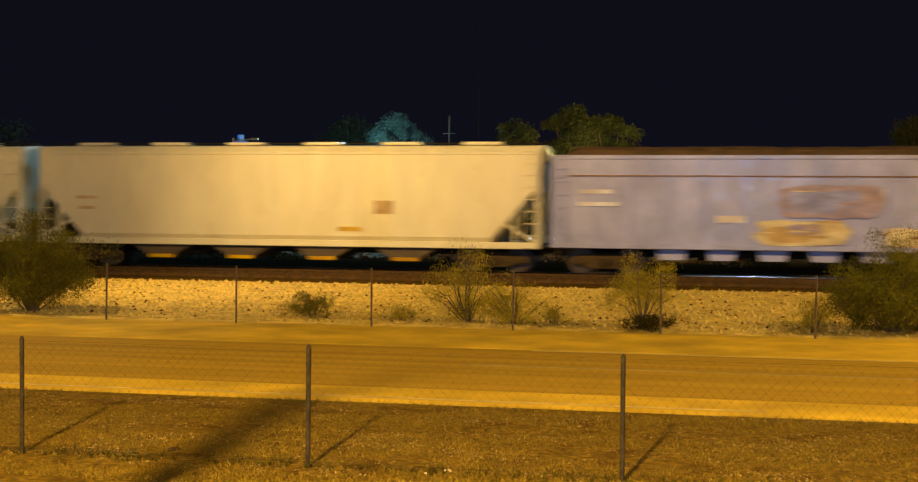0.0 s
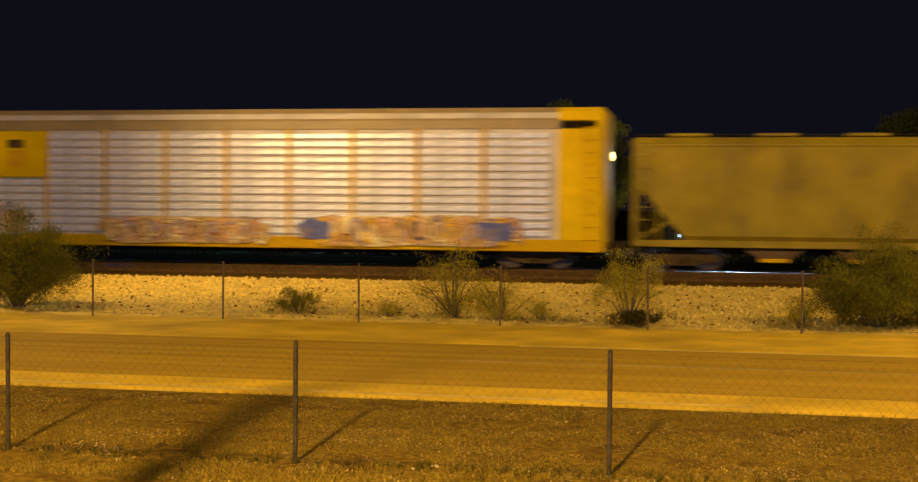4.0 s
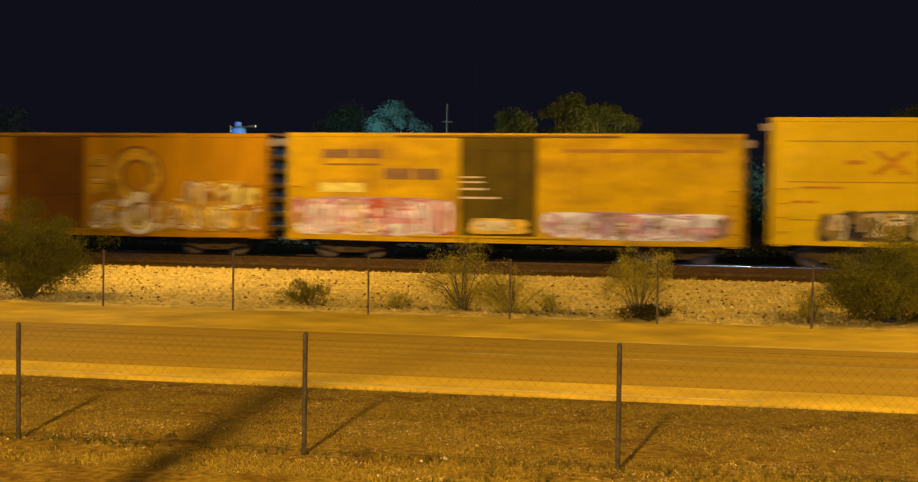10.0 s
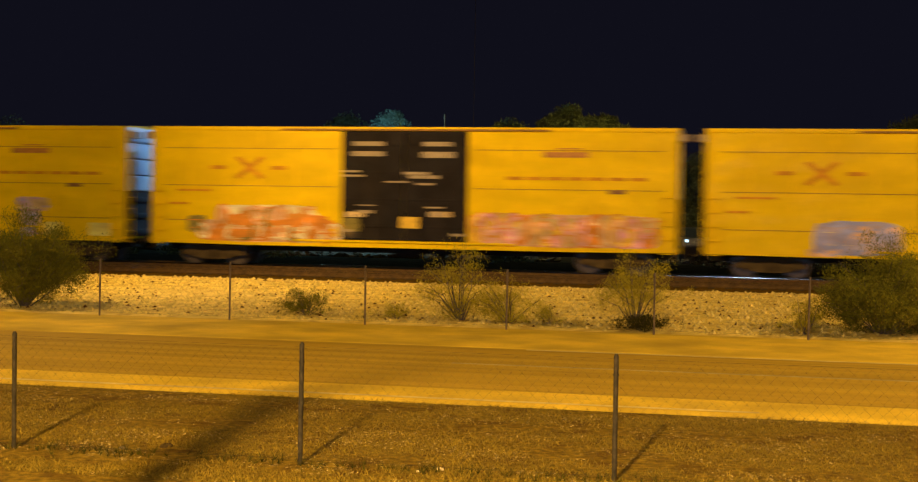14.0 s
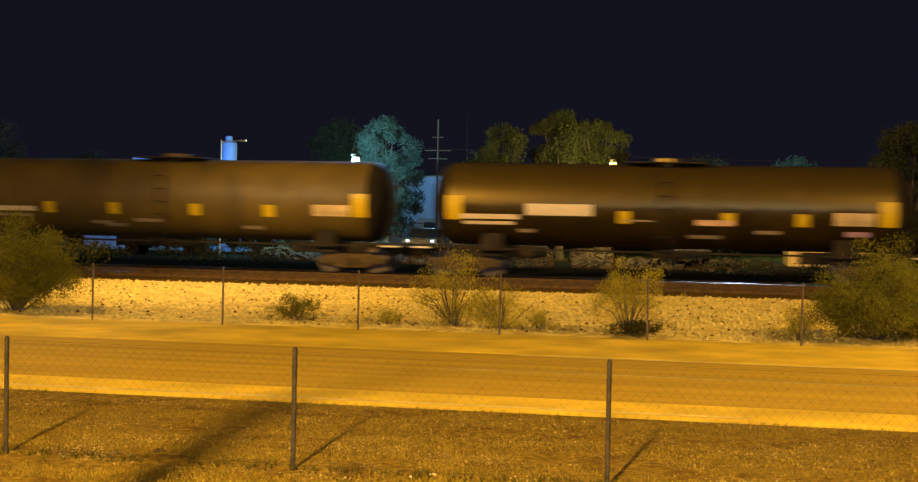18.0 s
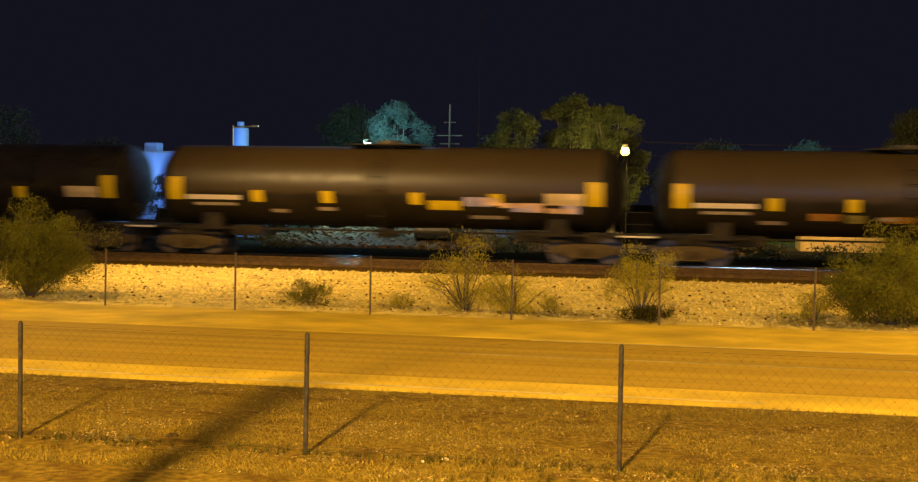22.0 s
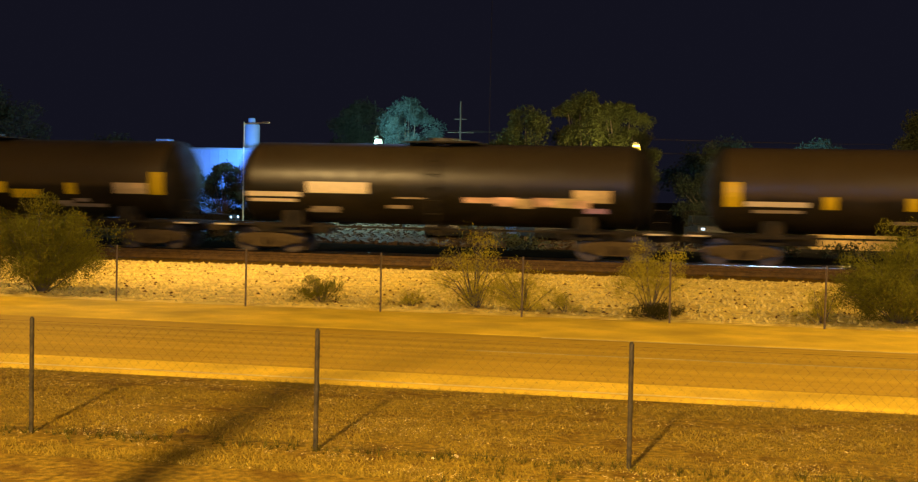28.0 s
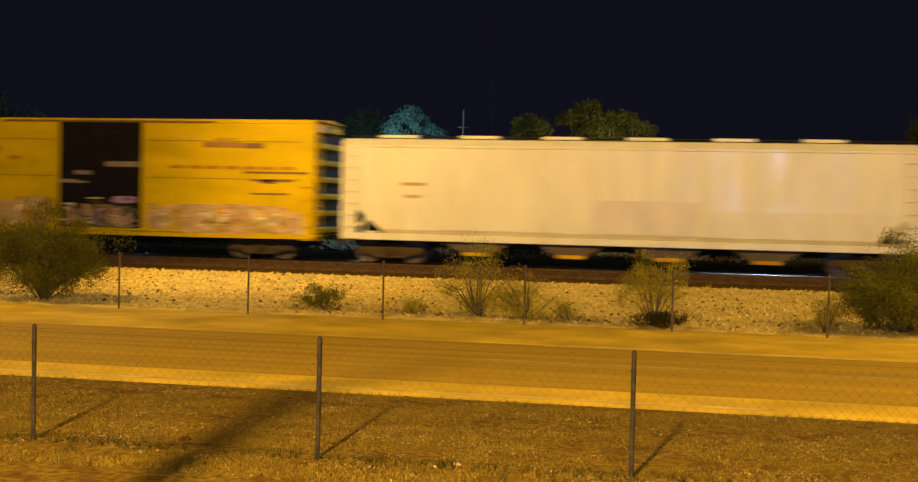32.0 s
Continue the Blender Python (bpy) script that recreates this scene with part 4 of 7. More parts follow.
def tank_car(x0, x1, paint, label, style="plates", seed=0):
    """A tank car. x0, x1: ends of the tank heads."""
    car, h = new_car("tank_car", x0, x1, label, "tank car", "tank cars of the train")
    r, cz = 1.53, 2.68
    rng = random.Random(seed)
    prof = [(-h + 0.0, 0.25)]
    for i in range(1, 9):
        a = math.pi / 2 * i / 8
        prof.append((-h + 0.78 * (1 - math.cos(a)), r * max(0.2, math.sin(a))))
    prof += [(-h / 3, r), (0, r), (h / 3, r)]
    prof += [(-x, q) for x, q in reversed(prof[:9])]
    prof = sorted(prof, key=lambda p: p[0])
    shell = [p for p in prof if abs(p[0]) < h - 0.70]
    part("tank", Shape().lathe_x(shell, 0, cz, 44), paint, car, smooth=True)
    # heads darkened and matte, so the added mast lamp leaves no highlight
    for end in ([p for p in prof if p[0] <= shell[0][0]], [p for p in prof if p[0] >= shell[-1][0]]):
        part("tank_head", Shape().lathe_x(end, 0, cz, 44), paint if paint is M_WHITE else M_TANK_HEAD, car, "" if paint is M_WHITE else "matte dark domed end", smooth=True)
    for x in (-h * 0.62, -h * 0.3, h * 0.3, h * 0.62):
        part("weld_band", Shape().lathe_x([(x - 0.03, r), (x - 0.03, r + 0.008), (x + 0.03, r + 0.008), (x + 0.03, r)], 0, cz, 44), paint, car, smooth=True)
    top = cz + r
    white = paint is M_WHITE
    dome = Shape().tube((0, 0, top - 0.08), (0, 0, top + (0.45 if white else 0.22)), 0.55, 0.52, 20)
    part("manway_dome", dome, paint, car)
    plat = part("top_platform", Shape().box(-2.35 if white else -1.4, 2.35 if white else 1.4, -0.95, 0.95, top + 0.03, top + 0.08), M_WHITE if white else M_FRAME, car, "grated platform round the dome")
    if white:
        rail = Shape()
        for sy in (-0.92, 0.92):
            for z in (0.36, 0.72):
                rail.tube((-2.3, sy, top + z), (2.3, sy, top + z), 0.028, seg=6)
            for x in (-2.3, -1.0, 1.0, 2.3):
                rail.tube((x, sy, top + 0.05), (x, sy, top + 0.72), 0.028, seg=6)
        for x in (-2.3, 2.3):
            for z in (0.36, 0.72):
                rail.tube((x, -0.92, top + z), (x, 0.92, top + z), 0.028, seg=6)
        part("guard_rail", rail, M_WHITE, plat)
        part("valve_box", Shape().bevel_box(-0.55, 0.55, -0.5, 0.5, top + 0.1, top + 0.72, 0.05), M_WHITE, car)
    L = h + 0.55
    for a, b in ((-L, -h * 0.55), (h * 0.55, L)):
        part("end_sill", Shape().bevel_box(a, b, -0.35, 0.35, 0.72, 1.12, 0.02), M_FRAME, car)
    part("side_walk", Shape().box(-L, L, -1.5, -1.42, 1.0, 1.07), M_FRAME if not white else M_WHITE, car, "narrow side sill")
    for sx in (-1, 1):
        part("saddle", Shape().prism([(sx * (h - 2.4) - 0.45, 0.75), (sx * (h - 2.4) + 0.45, 0.75), (sx * (h - 2.4) + 0.35, 1.6), (sx * (h - 2.4) - 0.35, 1.6)], -1.2, 1.2), M_FRAME, car)
        part("end_walk", Shape().box(min(sx * (h - 0.6), sx * L), max(sx * (h - 0.6), sx * L), -1.5, 1.5, 1.02, 1.08), M_FRAME, car)
        ladder(car, sx * (L - 0.25), -1.47, 0.6, 1.9, 0.4, "x", M_FRAME, "grab_ladder")
        part("step_edge", Shape().box(min(sx * (L - 0.7), sx * L), max(sx * (L - 0.7), sx * L), -1.56, -1.51, 1.0, 1.06), M_LABEL, car, "pale step edge")
    ladder(car, 0.0 if not white else 1.3, -r - 0.12, 1.1, top - 0.2, 0.45, "x", M_FRAME if not white else M_WHITE)
    part("outlet_valve", Shape().tube((0, 0, 0.75), (0, 0, 1.3), 0.28, seg=12).tube((-0.5, 0, 0.9), (0.5, 0, 0.9), 0.1), M_FRAME, car)

    def plate(name, xa, xb, za, zb, m, label_=""):
        """A plate that follows the round of the tank."""
        s = Shape()
        n = 5
        for k in range(n + 1):
            z = za + (zb - za) * k / n
            d = math.sqrt(max(0.02, (r + 0.012) ** 2 - (z - cz) ** 2))
            s.v += [(xa, -d, z), (xb, -d, z)]
        for k in range(n):
            a = 2 * k
            s.f.append((a, a + 1, a + 3, a + 2))
        part(name, s, m, car, label_)

    gold = M_PLACARD if style != "plates_dim" else M_PLATE_DIM
    squares = {"plates": (-0.57, -0.24, 0.17, 0.53), "plates_dim": (-0.24, 0.17, 0.56), "stripes": (-0.18, 0.28, 0.60)}.get(style, ())
    H = h - 0.72
    if style in ("plates", "plates_dim") or (style == "stripes" and seed % 2):
        for sx in (-1, 1):
            plate("end_plate", min(sx * H, sx * (H - 0.60)), max(sx * H, sx * (H - 0.60)), 2.08, 2.95, gold, "orange reflective end plate")
        for fx in squares:
            plate("side_plate", fx * H - 0.23, fx * H + 0.23, 2.04, 2.48, gold, "orange reflective plate")
    if style in ("plates", "plates_dim"):
        plate("stencil_bar", -H + 0.72, -H + 2.9, 2.10, 2.28, M_LABEL if style == "plates" else M_LABEL_DIM)
        plate("stencil_bar", -H + 1.0, -H + 2.7, 1.88, 1.99, M_LABEL_DIM)
        plate("stencil_bar", H - 2.1, H - 0.7, 2.10, 2.52, M_LABEL_DIM if style == "plates_dim" else M_SPRAY["tan"])
        if seed in (3, 4, 5, 6, 11, 13):
            plate("side_plate", 1.9, 3.1, 1.86, 2.20, M_PLACARD, "orange reflective plate")
        if seed == 3:
            plate("side_plate", -0.45, 0.6, 1.62, 2.08, M_PLACARD, "orange reflective plate")
            plate("stencil_bar", -0.3, 0.6, 2.2, 2.38, M_LABEL_DIM)
        if seed in (5, 6):
            for k in range(7):
                x = 3.2 + 0.6 * k + rng.uniform(-0.2, 0.2) if seed == 5 else -3.4 + 1.25 * k
                z = rng.uniform(1.75, 2.1) if seed == 5 else rng.uniform(1.62, 1.75)
                plate("sprayed_stroke", x, x + rng.uniform(0.6, 1.1), z, z + rng.uniform(0.15, 0.35), M_SPRAY["peach" if k % 3 else "lilac"] if seed == 5 else M_SPRAY["olive" if k % 2 else "brown"], "faded sprayed stroke")
    elif style == "stripes":
        o = 0.0 if seed % 2 else -0.62
        plate("stencil_bar", -H + 0.55 + o, -H + 2.7 + o, 2.12, 2.30, M_LABEL)
        plate("stencil_bar", -H + 0.65 + o, -H + 2.5 + o, 1.92, 2.04, M_LABEL)
        plate("stencil_bar", -H + 2.95 + o, -H + 5.35 + o, 2.28, 2.70, M_LABEL, "white stencilled panel")
        plate("stencil_bar", -H + 6.4 + o, -H + 7.5 + o, 2.12, 2.18, M_LABEL_DIM)
        plate("sprayed_stroke", 1.1, 2.4, 2.02, 2.22, M_SPRAY["peach"], "faded sprayed stroke")
        plate("stencil_bar", H - 2.1, H - 0.75, 2.10, 2.55, M_SPRAY["tan"])
        plate("stencil_bar", H - 1.7, H - 0.9, 1.72, 1.9, M_SPRAY["mauve"])
        if seed == 12:
            for k in range(5):
                x = 2.3 + 0.7 * k
                plate("sprayed_stroke", x, x + rng.uniform(0.6, 0.9), 1.85 + rng.uniform(0, 0.1), 2.15 + rng.uniform(0, 0.15), M_SPRAY["tan" if k % 2 else "peach"], "faded sprayed stroke")
    elif style == "worn":
        for sx in (-1, 1):
            plate("end_plate", min(sx * H, sx * (H - 0.60)), max(sx * H, sx * (H - 0.60)), 2.08, 2.95, M_PLATE_DIM, "dulled end plate")
        plate("stencil_bar", -H + 0.62, -H + 3.2, 2.28, 2.50, M_LABEL)
        plate("stencil_bar", -H + 1.2, -H + 3.1, 2.02, 2.16, M_LABEL_DIM)
        plate("side_plate", 1.95, 3.25, 2.45, 2.75, M_PLACARD, "orange reflective plate")
        for k, (xa, xb, za, zb, c) in enumerate(((-4.0, -2.9, 2.66, 2.82, "cream"), (-3.9, -3.1, 2.2, 2.55, "tan"), (-2.6, -1.7, 1.78, 2.12, "ochre"), (-0.3, 0.6, 2.38, 2.58, "tan"), (0.0, 0.5, 1.9, 2.25, "brown"), (0.9, 1.8, 2.10, 2.20, "cream"), (2.1, 2.7, 1.95, 2.15, "tan"), (4.9, 5.6, 1.78, 1.88, "peach"), (5.6, 6.9, 1.95, 2.2, "tan"), (6.2, 7.9, 2.62, 2.9, "gold"), (6.7, 7.4, 1.6, 1.85, "mauve"))):
            plate("sprayed_stroke", xa, xb, za, zb, M_SPRAY[c], "faded sprayed stroke")
    elif style == "white":
        plate("stencil_bar", -h + 1.9, -h + 4.0, 2.35, 2.48, M_SPRAY["tan"])
        plate("stencil_bar", -h + 4.2, -h + 6.4, 1.9, 2.0, M_SPRAY["tan"])
        plate("side_plate", 1.9, 2.8, 2.35, 2.7, M_SPRAY["gold"])
        plate("stencil_bar", h - 2.0, h - 0.9, 2.85, 2.92, M_SPRAY["brown"])
        plate("stencil_bar", 0.4, 1.3, 1.85, 1.95, M_SPRAY["tan"])
    for k in range(rng.randint(3, 5)):
        x = rng.uniform(-h * 0.7, h * 0.7)
        plate("stencil_bar", x, x + rng.uniform(0.5, 1.3), 1.55 + 0.1 * (k % 3), 1.68 + 0.1 * (k % 3), M_LABEL_DIM)
    running_gear(car, L, 1.95)
    return car

# the consist, from the front: x of the ends of each body as the clip starts
covered_hopper(-47.0, -27.2, M_CREAM, "dusty cream covered hopper car")
car, h = covered_hopper(-26.4, -6.71, M_CREAM, "long cream covered hopper car")
bars(car, [(-h + 1.6, -h + 2.4, 2.6, 2.72), (-h + 1.7, -h + 2.3, 2.2, 2.32), (3.7, 4.4, 2.1, 2.6)], M_SPRAY["tan"], "stencil_mark", -HALF - 0.025)
bars(car, [(2.3, 3.2, 1.45, 1.62)], M_SPRAY["gold"], "stencil_mark", -HALF - 0.025)
gondola(-6.26, 14.6, "pale grey open hopper car heaped with brown load")
tank_car(15.1, 32.4, M_TANK_SHEEN, "worn black tank car with dull plates and sprayed marks", "worn", 0)
tank_car(33.65, 50.15, M_WHITE, "cream white tank car with a railed top platform", "white", 1)
autorack(50.78, 79.30, "galvanised autorack with yellow ends and graffiti")
covered_hopper(80.3, 93.18, M_OCHRE, "short dull ochre covered hopper car", 4.85, 2)
car, h = yellow_boxcar(93.9, 113.78, "yellow high-cube boxcar with black doors, orange and white graffiti")
pieces(car, 1, [("cream", -7.2, -5.2, 0.92, 1.75), ("white", -6.7, -4.2, 0.88, 2.25), ("white", -4.9, -2.6, 0.92, 2.3), ("lilac", -5.5, -4.7, 0.95, 1.6), ("cream", -4.1, -2.8, 1.3, 2.2), ("lilac", -3.8, -3.1, 0.95, 1.5)])
pieces(car, 101, [("cream", 0.3, 2.2, 1.4, 2.05), ("lilac", 1.0, 2.3, 1.0, 1.7), ("white", 0.4, 1.3, 1.6, 1.9)], -HALF - 0.082, 3, "dark")
pieces(car, 2, [("orange", 2.4, 6.4, 0.85, 2.4), ("gold", 2.5, 3.6, 1.0, 2.1), ("peach", 3.4, 4.6, 1.4, 2.2), ("orange", 4.4, 5.4, 1.1, 2.2)], strokes=8, ink="rust")
pieces(car, 3, [("pink", 5.9, 9.2, 0.85, 2.35), ("peach", 6.3, 7.4, 1.3, 2.1), ("mauve", 7.6, 8.6, 1.2, 2.0), ("pink", 8.2, 9.1, 0.95, 1.6)], strokes=7, ink="red")
car, h = yellow_boxcar(114.65, 134.63, "yellow high-cube boxcar with black doors and pale graffiti", emblem_mat=M_EMBLEM, marks=[(0.06, 0.36, 0.84, 0.915), (0.60, 0.93, 0.84, 0.915), (0.47, 0.61, 0.57, 0.60), (0.15, 0.38, 0.42, 0.49), (0.58, 0.72, 0.46, 0.48), (0.76, 0.92, 0.46, 0.49), (0.06, 0.28, 0.30, 0.32), (0.12, 0.26, 0.23, 0.26), (0.60, 0.82, 0.30, 0.33), (0.64, 0.80, 0.22, 0.25), (0.62, 0.75, 0.14, 0.18)])
pieces(car, 4, [("cream", -9.3, -2.4, 0.9, 2.0), ("white", -8.4, -5.7, 1.85, 2.35), ("white", -5.4, -2.5, 1.6, 2.3), ("gold", -8.2, -7.0, 0.95, 1.9), ("tan", -6.6, -5.2, 0.95, 1.6), ("gold", -4.6, -3.4, 0.95, 1.5), ("lilac", -9.4, -8.3, 1.05, 1.6), ("lilac", -3.0, -2.2, 0.95, 1.9)], strokes=12, letters=False)
pieces(car, 104, [("lilac", -2.4, -1.6, 0.95, 1.6), ("steel", -2.2, -1.7, 1.0, 1.3)], -HALF - 0.082, 0)
pieces(car, 5, [("gold", 2.4, 8.9, 0.9, 2.0), ("peach", 2.2, 8.8, 1.5, 2.15), ("cream", 3.0, 5.0, 1.6, 2.1), ("white", 7.0, 8.8, 1.6, 2.0), ("steel", 5.5, 6.7, 1.85, 2.15), ("tan", 4.6, 7.4, 0.95, 1.5)], strokes=10, letters=False)
pieces(car, 105, [("lilac", 1.5, 2.3, 1.0, 1.9)], -HALF - 0.082, 0)
car, h = yellow_boxcar(135.49, 155.06, "yellow high-cube boxcar with glossy black doors, red graffiti", M_BLACK)
pieces(car, 6, [("pink", -8.3, -3.5, 0.85, 1.7), ("white", -7.4, -4.7, 0.95, 1.95), ("lilac", -8.1, -6.6, 0.9, 1.5), ("white", -6.3, -5.2, 1.1, 1.85), ("mauve", -4.8, -3.5, 0.9, 1.4)], strokes=8, ink="mauve")
pieces(car, 7, [("pink", 2.3, 6.2, 0.8, 2.15), ("red", 2.4, 3.0, 0.85, 1.5), ("lilac", 2.9, 5.7, 0.95, 1.75), ("white", 3.2, 5.2, 1.2, 1.5), ("mauve", 5.2, 6.2, 0.85, 1.8), ("white", 6.2, 7.3, 1.45, 1.85), ("red", 6.2, 8.0, 0.85, 1.4), ("pink", 7.2, 8.7, 0.85, 1.4), ("peach", 7.0, 7.8, 1.3, 1.6)], strokes=10, ink="red")
pieces(car, 107, [("white", 0.8, 2.2, 1.5, 1.8), ("cream", 0.6, 1.4, 1.6, 1.95)], -HALF - 0.082, 0)
car, h = yellow_boxcar(155.91, 175.46, "yellow high-cube boxcar with dark doors and tan graffiti", M_BLACK)
pieces(car, 8, [("gold", -9.5, -2.5, 0.88, 1.6), ("tan", -9.0, -2.7, 1.0, 2.1), ("peach", -8.4, -5.2, 1.6, 2.15), ("cream", -9.2, -7.4, 0.95, 1.6), ("peach", -6.0, -3.4, 1.5, 1.9), ("tan", -5.2, -3.9, 0.95, 1.45), ("cream", -7.3, -6.2, 1.2, 1.8), ("olive", -3.4, -2.5, 1.0, 1.6)], strokes=16)
bars(car, [(6.2, 7.0, 1.05, 1.6), (8.6, 9.4, 1.05, 1.55)], M_SPRAY["butter"], "repaint_patch")
car, h = boxcar(176.38, 193.26, 4.70, M_BROWN, (-1.95, 1.0), M_BROWN_DOOR, "oxide brown boxcar covered in swirling tan graffiti", seams=False, marks=False, sill_z=0.66)
pieces(car, 9, [("gold", -8.3, -5.7, 0.85, 2.4), ("butter", -7.3, -6.1, 1.1, 2.1), ("peach", -5.9, -3.9, 0.8, 1.9), ("ochre", -3.9, -2.2, 0.85, 2.2), ("tan", -3.5, -2.1, 2.2, 3.9), ("cream", -3.1, -2.4, 2.5, 3.0), ("cream", -3.0, -2.2, 1.6, 2.2)], -HALF - 0.02, 7)
pieces(car, 12, [("tan", 1.2, 4.9, 0.82, 2.1), ("cream", 1.3, 3.0, 1.0, 1.9), ("gold", 4.7, 8.2, 0.85, 2.0), ("ochre", 5.0, 8.2, 1.6, 2.9), ("butter", 7.1, 8.2, 1.9, 2.6), ("cream", 3.6, 4.8, 0.95, 1.5), ("rust", 5.8, 7.1, 2.0, 2.7), ("ochre", 1.2, 2.2, 2.2, 3.9)], -HALF - 0.02, 8)
for x, z, r, w, c, a0, a1 in ((-4.75, 3.2, 0.78, 0.44, "ochre", -40, 250), (-4.65, 1.55, 0.74, 0.46, "tan", 20, 330), (3.2, 3.0, 0.82, 0.42, "ochre", -60, 260), (3.3, 1.55, 0.62, 0.40, "cream", 60, 350)):
    ring(car, x, z, r, w, c, "brown", -HALF - 0.03, a0, a1)
car, h = boxcar(194.09, 210.79, 4.74, M_YELLOW_OLD, (-1.75, 1.05), M_OLIVE, "faded yellow boxcar with an olive door and pink-white graffiti", seams=False, sill_z=0.66, marks=False)
bars(car, [(-7.0, -5.9, 3.72, 4.05), (-5.8, -4.7, 3.72, 4.05), (-6.9, -4.8, 3.45, 3.52), (-4.65, -3.6, 2.95, 3.35), (-3.5, -2.55, 2.95, 3.35)], M_MARK, "stencil_mark")
bars(car, [(2.0, 7.6, 3.98, 4.10)], M_MARK_RED, "stencil_mark")
bars(car, [(-7.1, -5.4, 2.45, 2.8)], M_SPRAY["butter"], "repaint_patch")
bars(car, [(-1.72, -0.95, 3.02, 3.08), (-1.72, -0.85, 2.84, 2.90), (-1.72, -0.75, 2.58, 2.66), (-1.72, -0.3, 2.26, 2.34)], M_LABEL, "door_stencil", -HALF - 0.115)
pieces(car, 13, [("pink", -8.2, -1.85, 0.8, 2.3), ("mauve", -7.2, -2.6, 1.95, 2.3), ("white", -8.0, -6.2, 1.55, 2.0), ("white", -6.3, -4.4, 1.5, 2.0), ("white", -4.5, -2.9, 1.5, 1.95), ("white", -8.1, -6.4, 0.85, 1.35), ("cream", -6.2, -4.6, 0.85, 1.4), ("white", -4.7, -3.0, 0.85, 1.35), ("red", -2.7, -1.9, 0.85, 1.9), ("lilac", -5.6, -4.9, 1.3, 1.7)], strokes=12, ink="red")
pieces(car, 15, [("gold", -1.5, 0.9, 0.95, 1.6), ("cream", -1.3, 0.2, 1.1, 1.5)], -HALF - 0.082, 2)
pieces(car, 14, [("mauve", 1.2, 8.0, 0.82, 1.9), ("white", 1.3, 3.4, 1.2, 1.85), ("white", 4.3, 6.2, 1.2, 1.8), ("white", 5.9, 7.8, 1.3, 1.85), ("white", 1.4, 7.7, 0.84, 1.1), ("lilac", 3.2, 4.6, 0.95, 1.6), ("olive", 2.6, 3.2, 1.1, 1.5), ("olive", 3.8, 4.4, 1.05, 1.5), ("pink", 6.4, 7.6, 0.9, 1.4)], strokes=9, ink="mauve")
car, h = yellow_boxcar(211.76, 231.85, "yellow high-cube boxcar with dark doors, dark and white graffiti", M_BLACK_MATT, marks=[(0.03, 0.39, 0.76, 0.80), (0.03, 0.37, 0.82, 0.86), (0.03, 0.38, 0.88, 0.92), (0.65, 0.87, 0.79, 0.82), (0.33, 0.64, 0.535, 0.56), (0.38, 0.72, 0.43, 0.50), (0.0, 0.15, 0.48, 0.50), (0.12, 0.3, 0.37, 0.39), (0.30, 0.60, 0.33, 0.355), (0.60, 0.95, 0.335, 0.36), (0.1, 0.25, 0.25, 0.28), (0.6, 0.8, 0.24, 0.27)])
pieces(car, 16, [("olive", -8.5, -2.4, 0.9, 2.1), ("dark", -7.6, -6.3, 0.95, 1.6), ("cream", -6.6, -5.2, 1.5, 1.95), ("dark", -5.7, -4.5, 1.0, 1.7), ("tan", -5.0, -2.6, 1.7, 2.3), ("cream", -4.2, -2.6, 1.9, 2.35), ("gold", -3.5, -2.7, 1.3, 1.75), ("dark", -4.4, -3.6, 1.0, 1.5), ("butter", -4.4, -3.6, 0.95, 1.3), ("tan", -8.3, -7.4, 1.3, 1.9), ("dark", -2.9, -2.4, 1.0, 2.2)], strokes=18, ink="dark")
pieces(car, 116, [("tan", -2.2, 0.4, 1.35, 1.9), ("dark", -1.4, -0.2, 1.3, 1.7), ("gold", -0.3, 0.4, 1.3, 1.8), ("tan", 0.6, 2.2, 1.4, 1.7)], -HALF - 0.082, 8, "dark")
pieces(car, 17, [("lilac", 2.45, 8.2, 0.82, 1.55), ("white", 2.5, 8.6, 1.2, 2.0), ("white", 2.45, 4.1, 1.4, 2.5), ("white", 4.1, 5.6, 1.6, 2.25), ("white", 5.4, 6.8, 1.6, 2.3), ("white", 6.8, 8.7, 1.55, 2.35), ("gold", 6.1, 6.9, 1.75, 2.25), ("pink", 3.0, 5.0, 0.9, 1.4)], strokes=7, ink="lilac", letters=False)
car, h = yellow_boxcar(233.05, 252.9, "yellow high-cube boxcar with dark doors and white bubble graffiti", M_BLACK)
pieces(car, 18, [("lilac", -6.8, -2.4, 0.8, 1.6), ("white", -6.6, -5.0, 1.0, 2.15), ("white", -5.4, -3.6, 1.1, 2.1), ("white", -3.9, -2.4, 1.0, 2.1), ("pink", -6.0, -4.5, 0.9, 1.3), ("cream", -4.8, -4.2, 1.3, 1.8)], strokes=6, ink="pink", letters=False)
bars(car, [(6.2, 7.0, 1.0, 1.5), (8.5, 9.3, 1.0, 1.5)], M_SPRAY["butter"], "repaint_patch")
bars(car, [(5.6, 6.1, 1.0, 1.5)], M_SPRAY["ochre"], "repaint_patch")
car, h = yellow_boxcar(253.87, 273.59, "clean yellow high-cube boxcar with black doors", M_BLACK)
pieces(car, 19, [("steel", 3.1, 3.9, 2.0, 2.55), ("tan", 2.9, 3.5, 1.9, 2.2)], strokes=2, ink="steel")
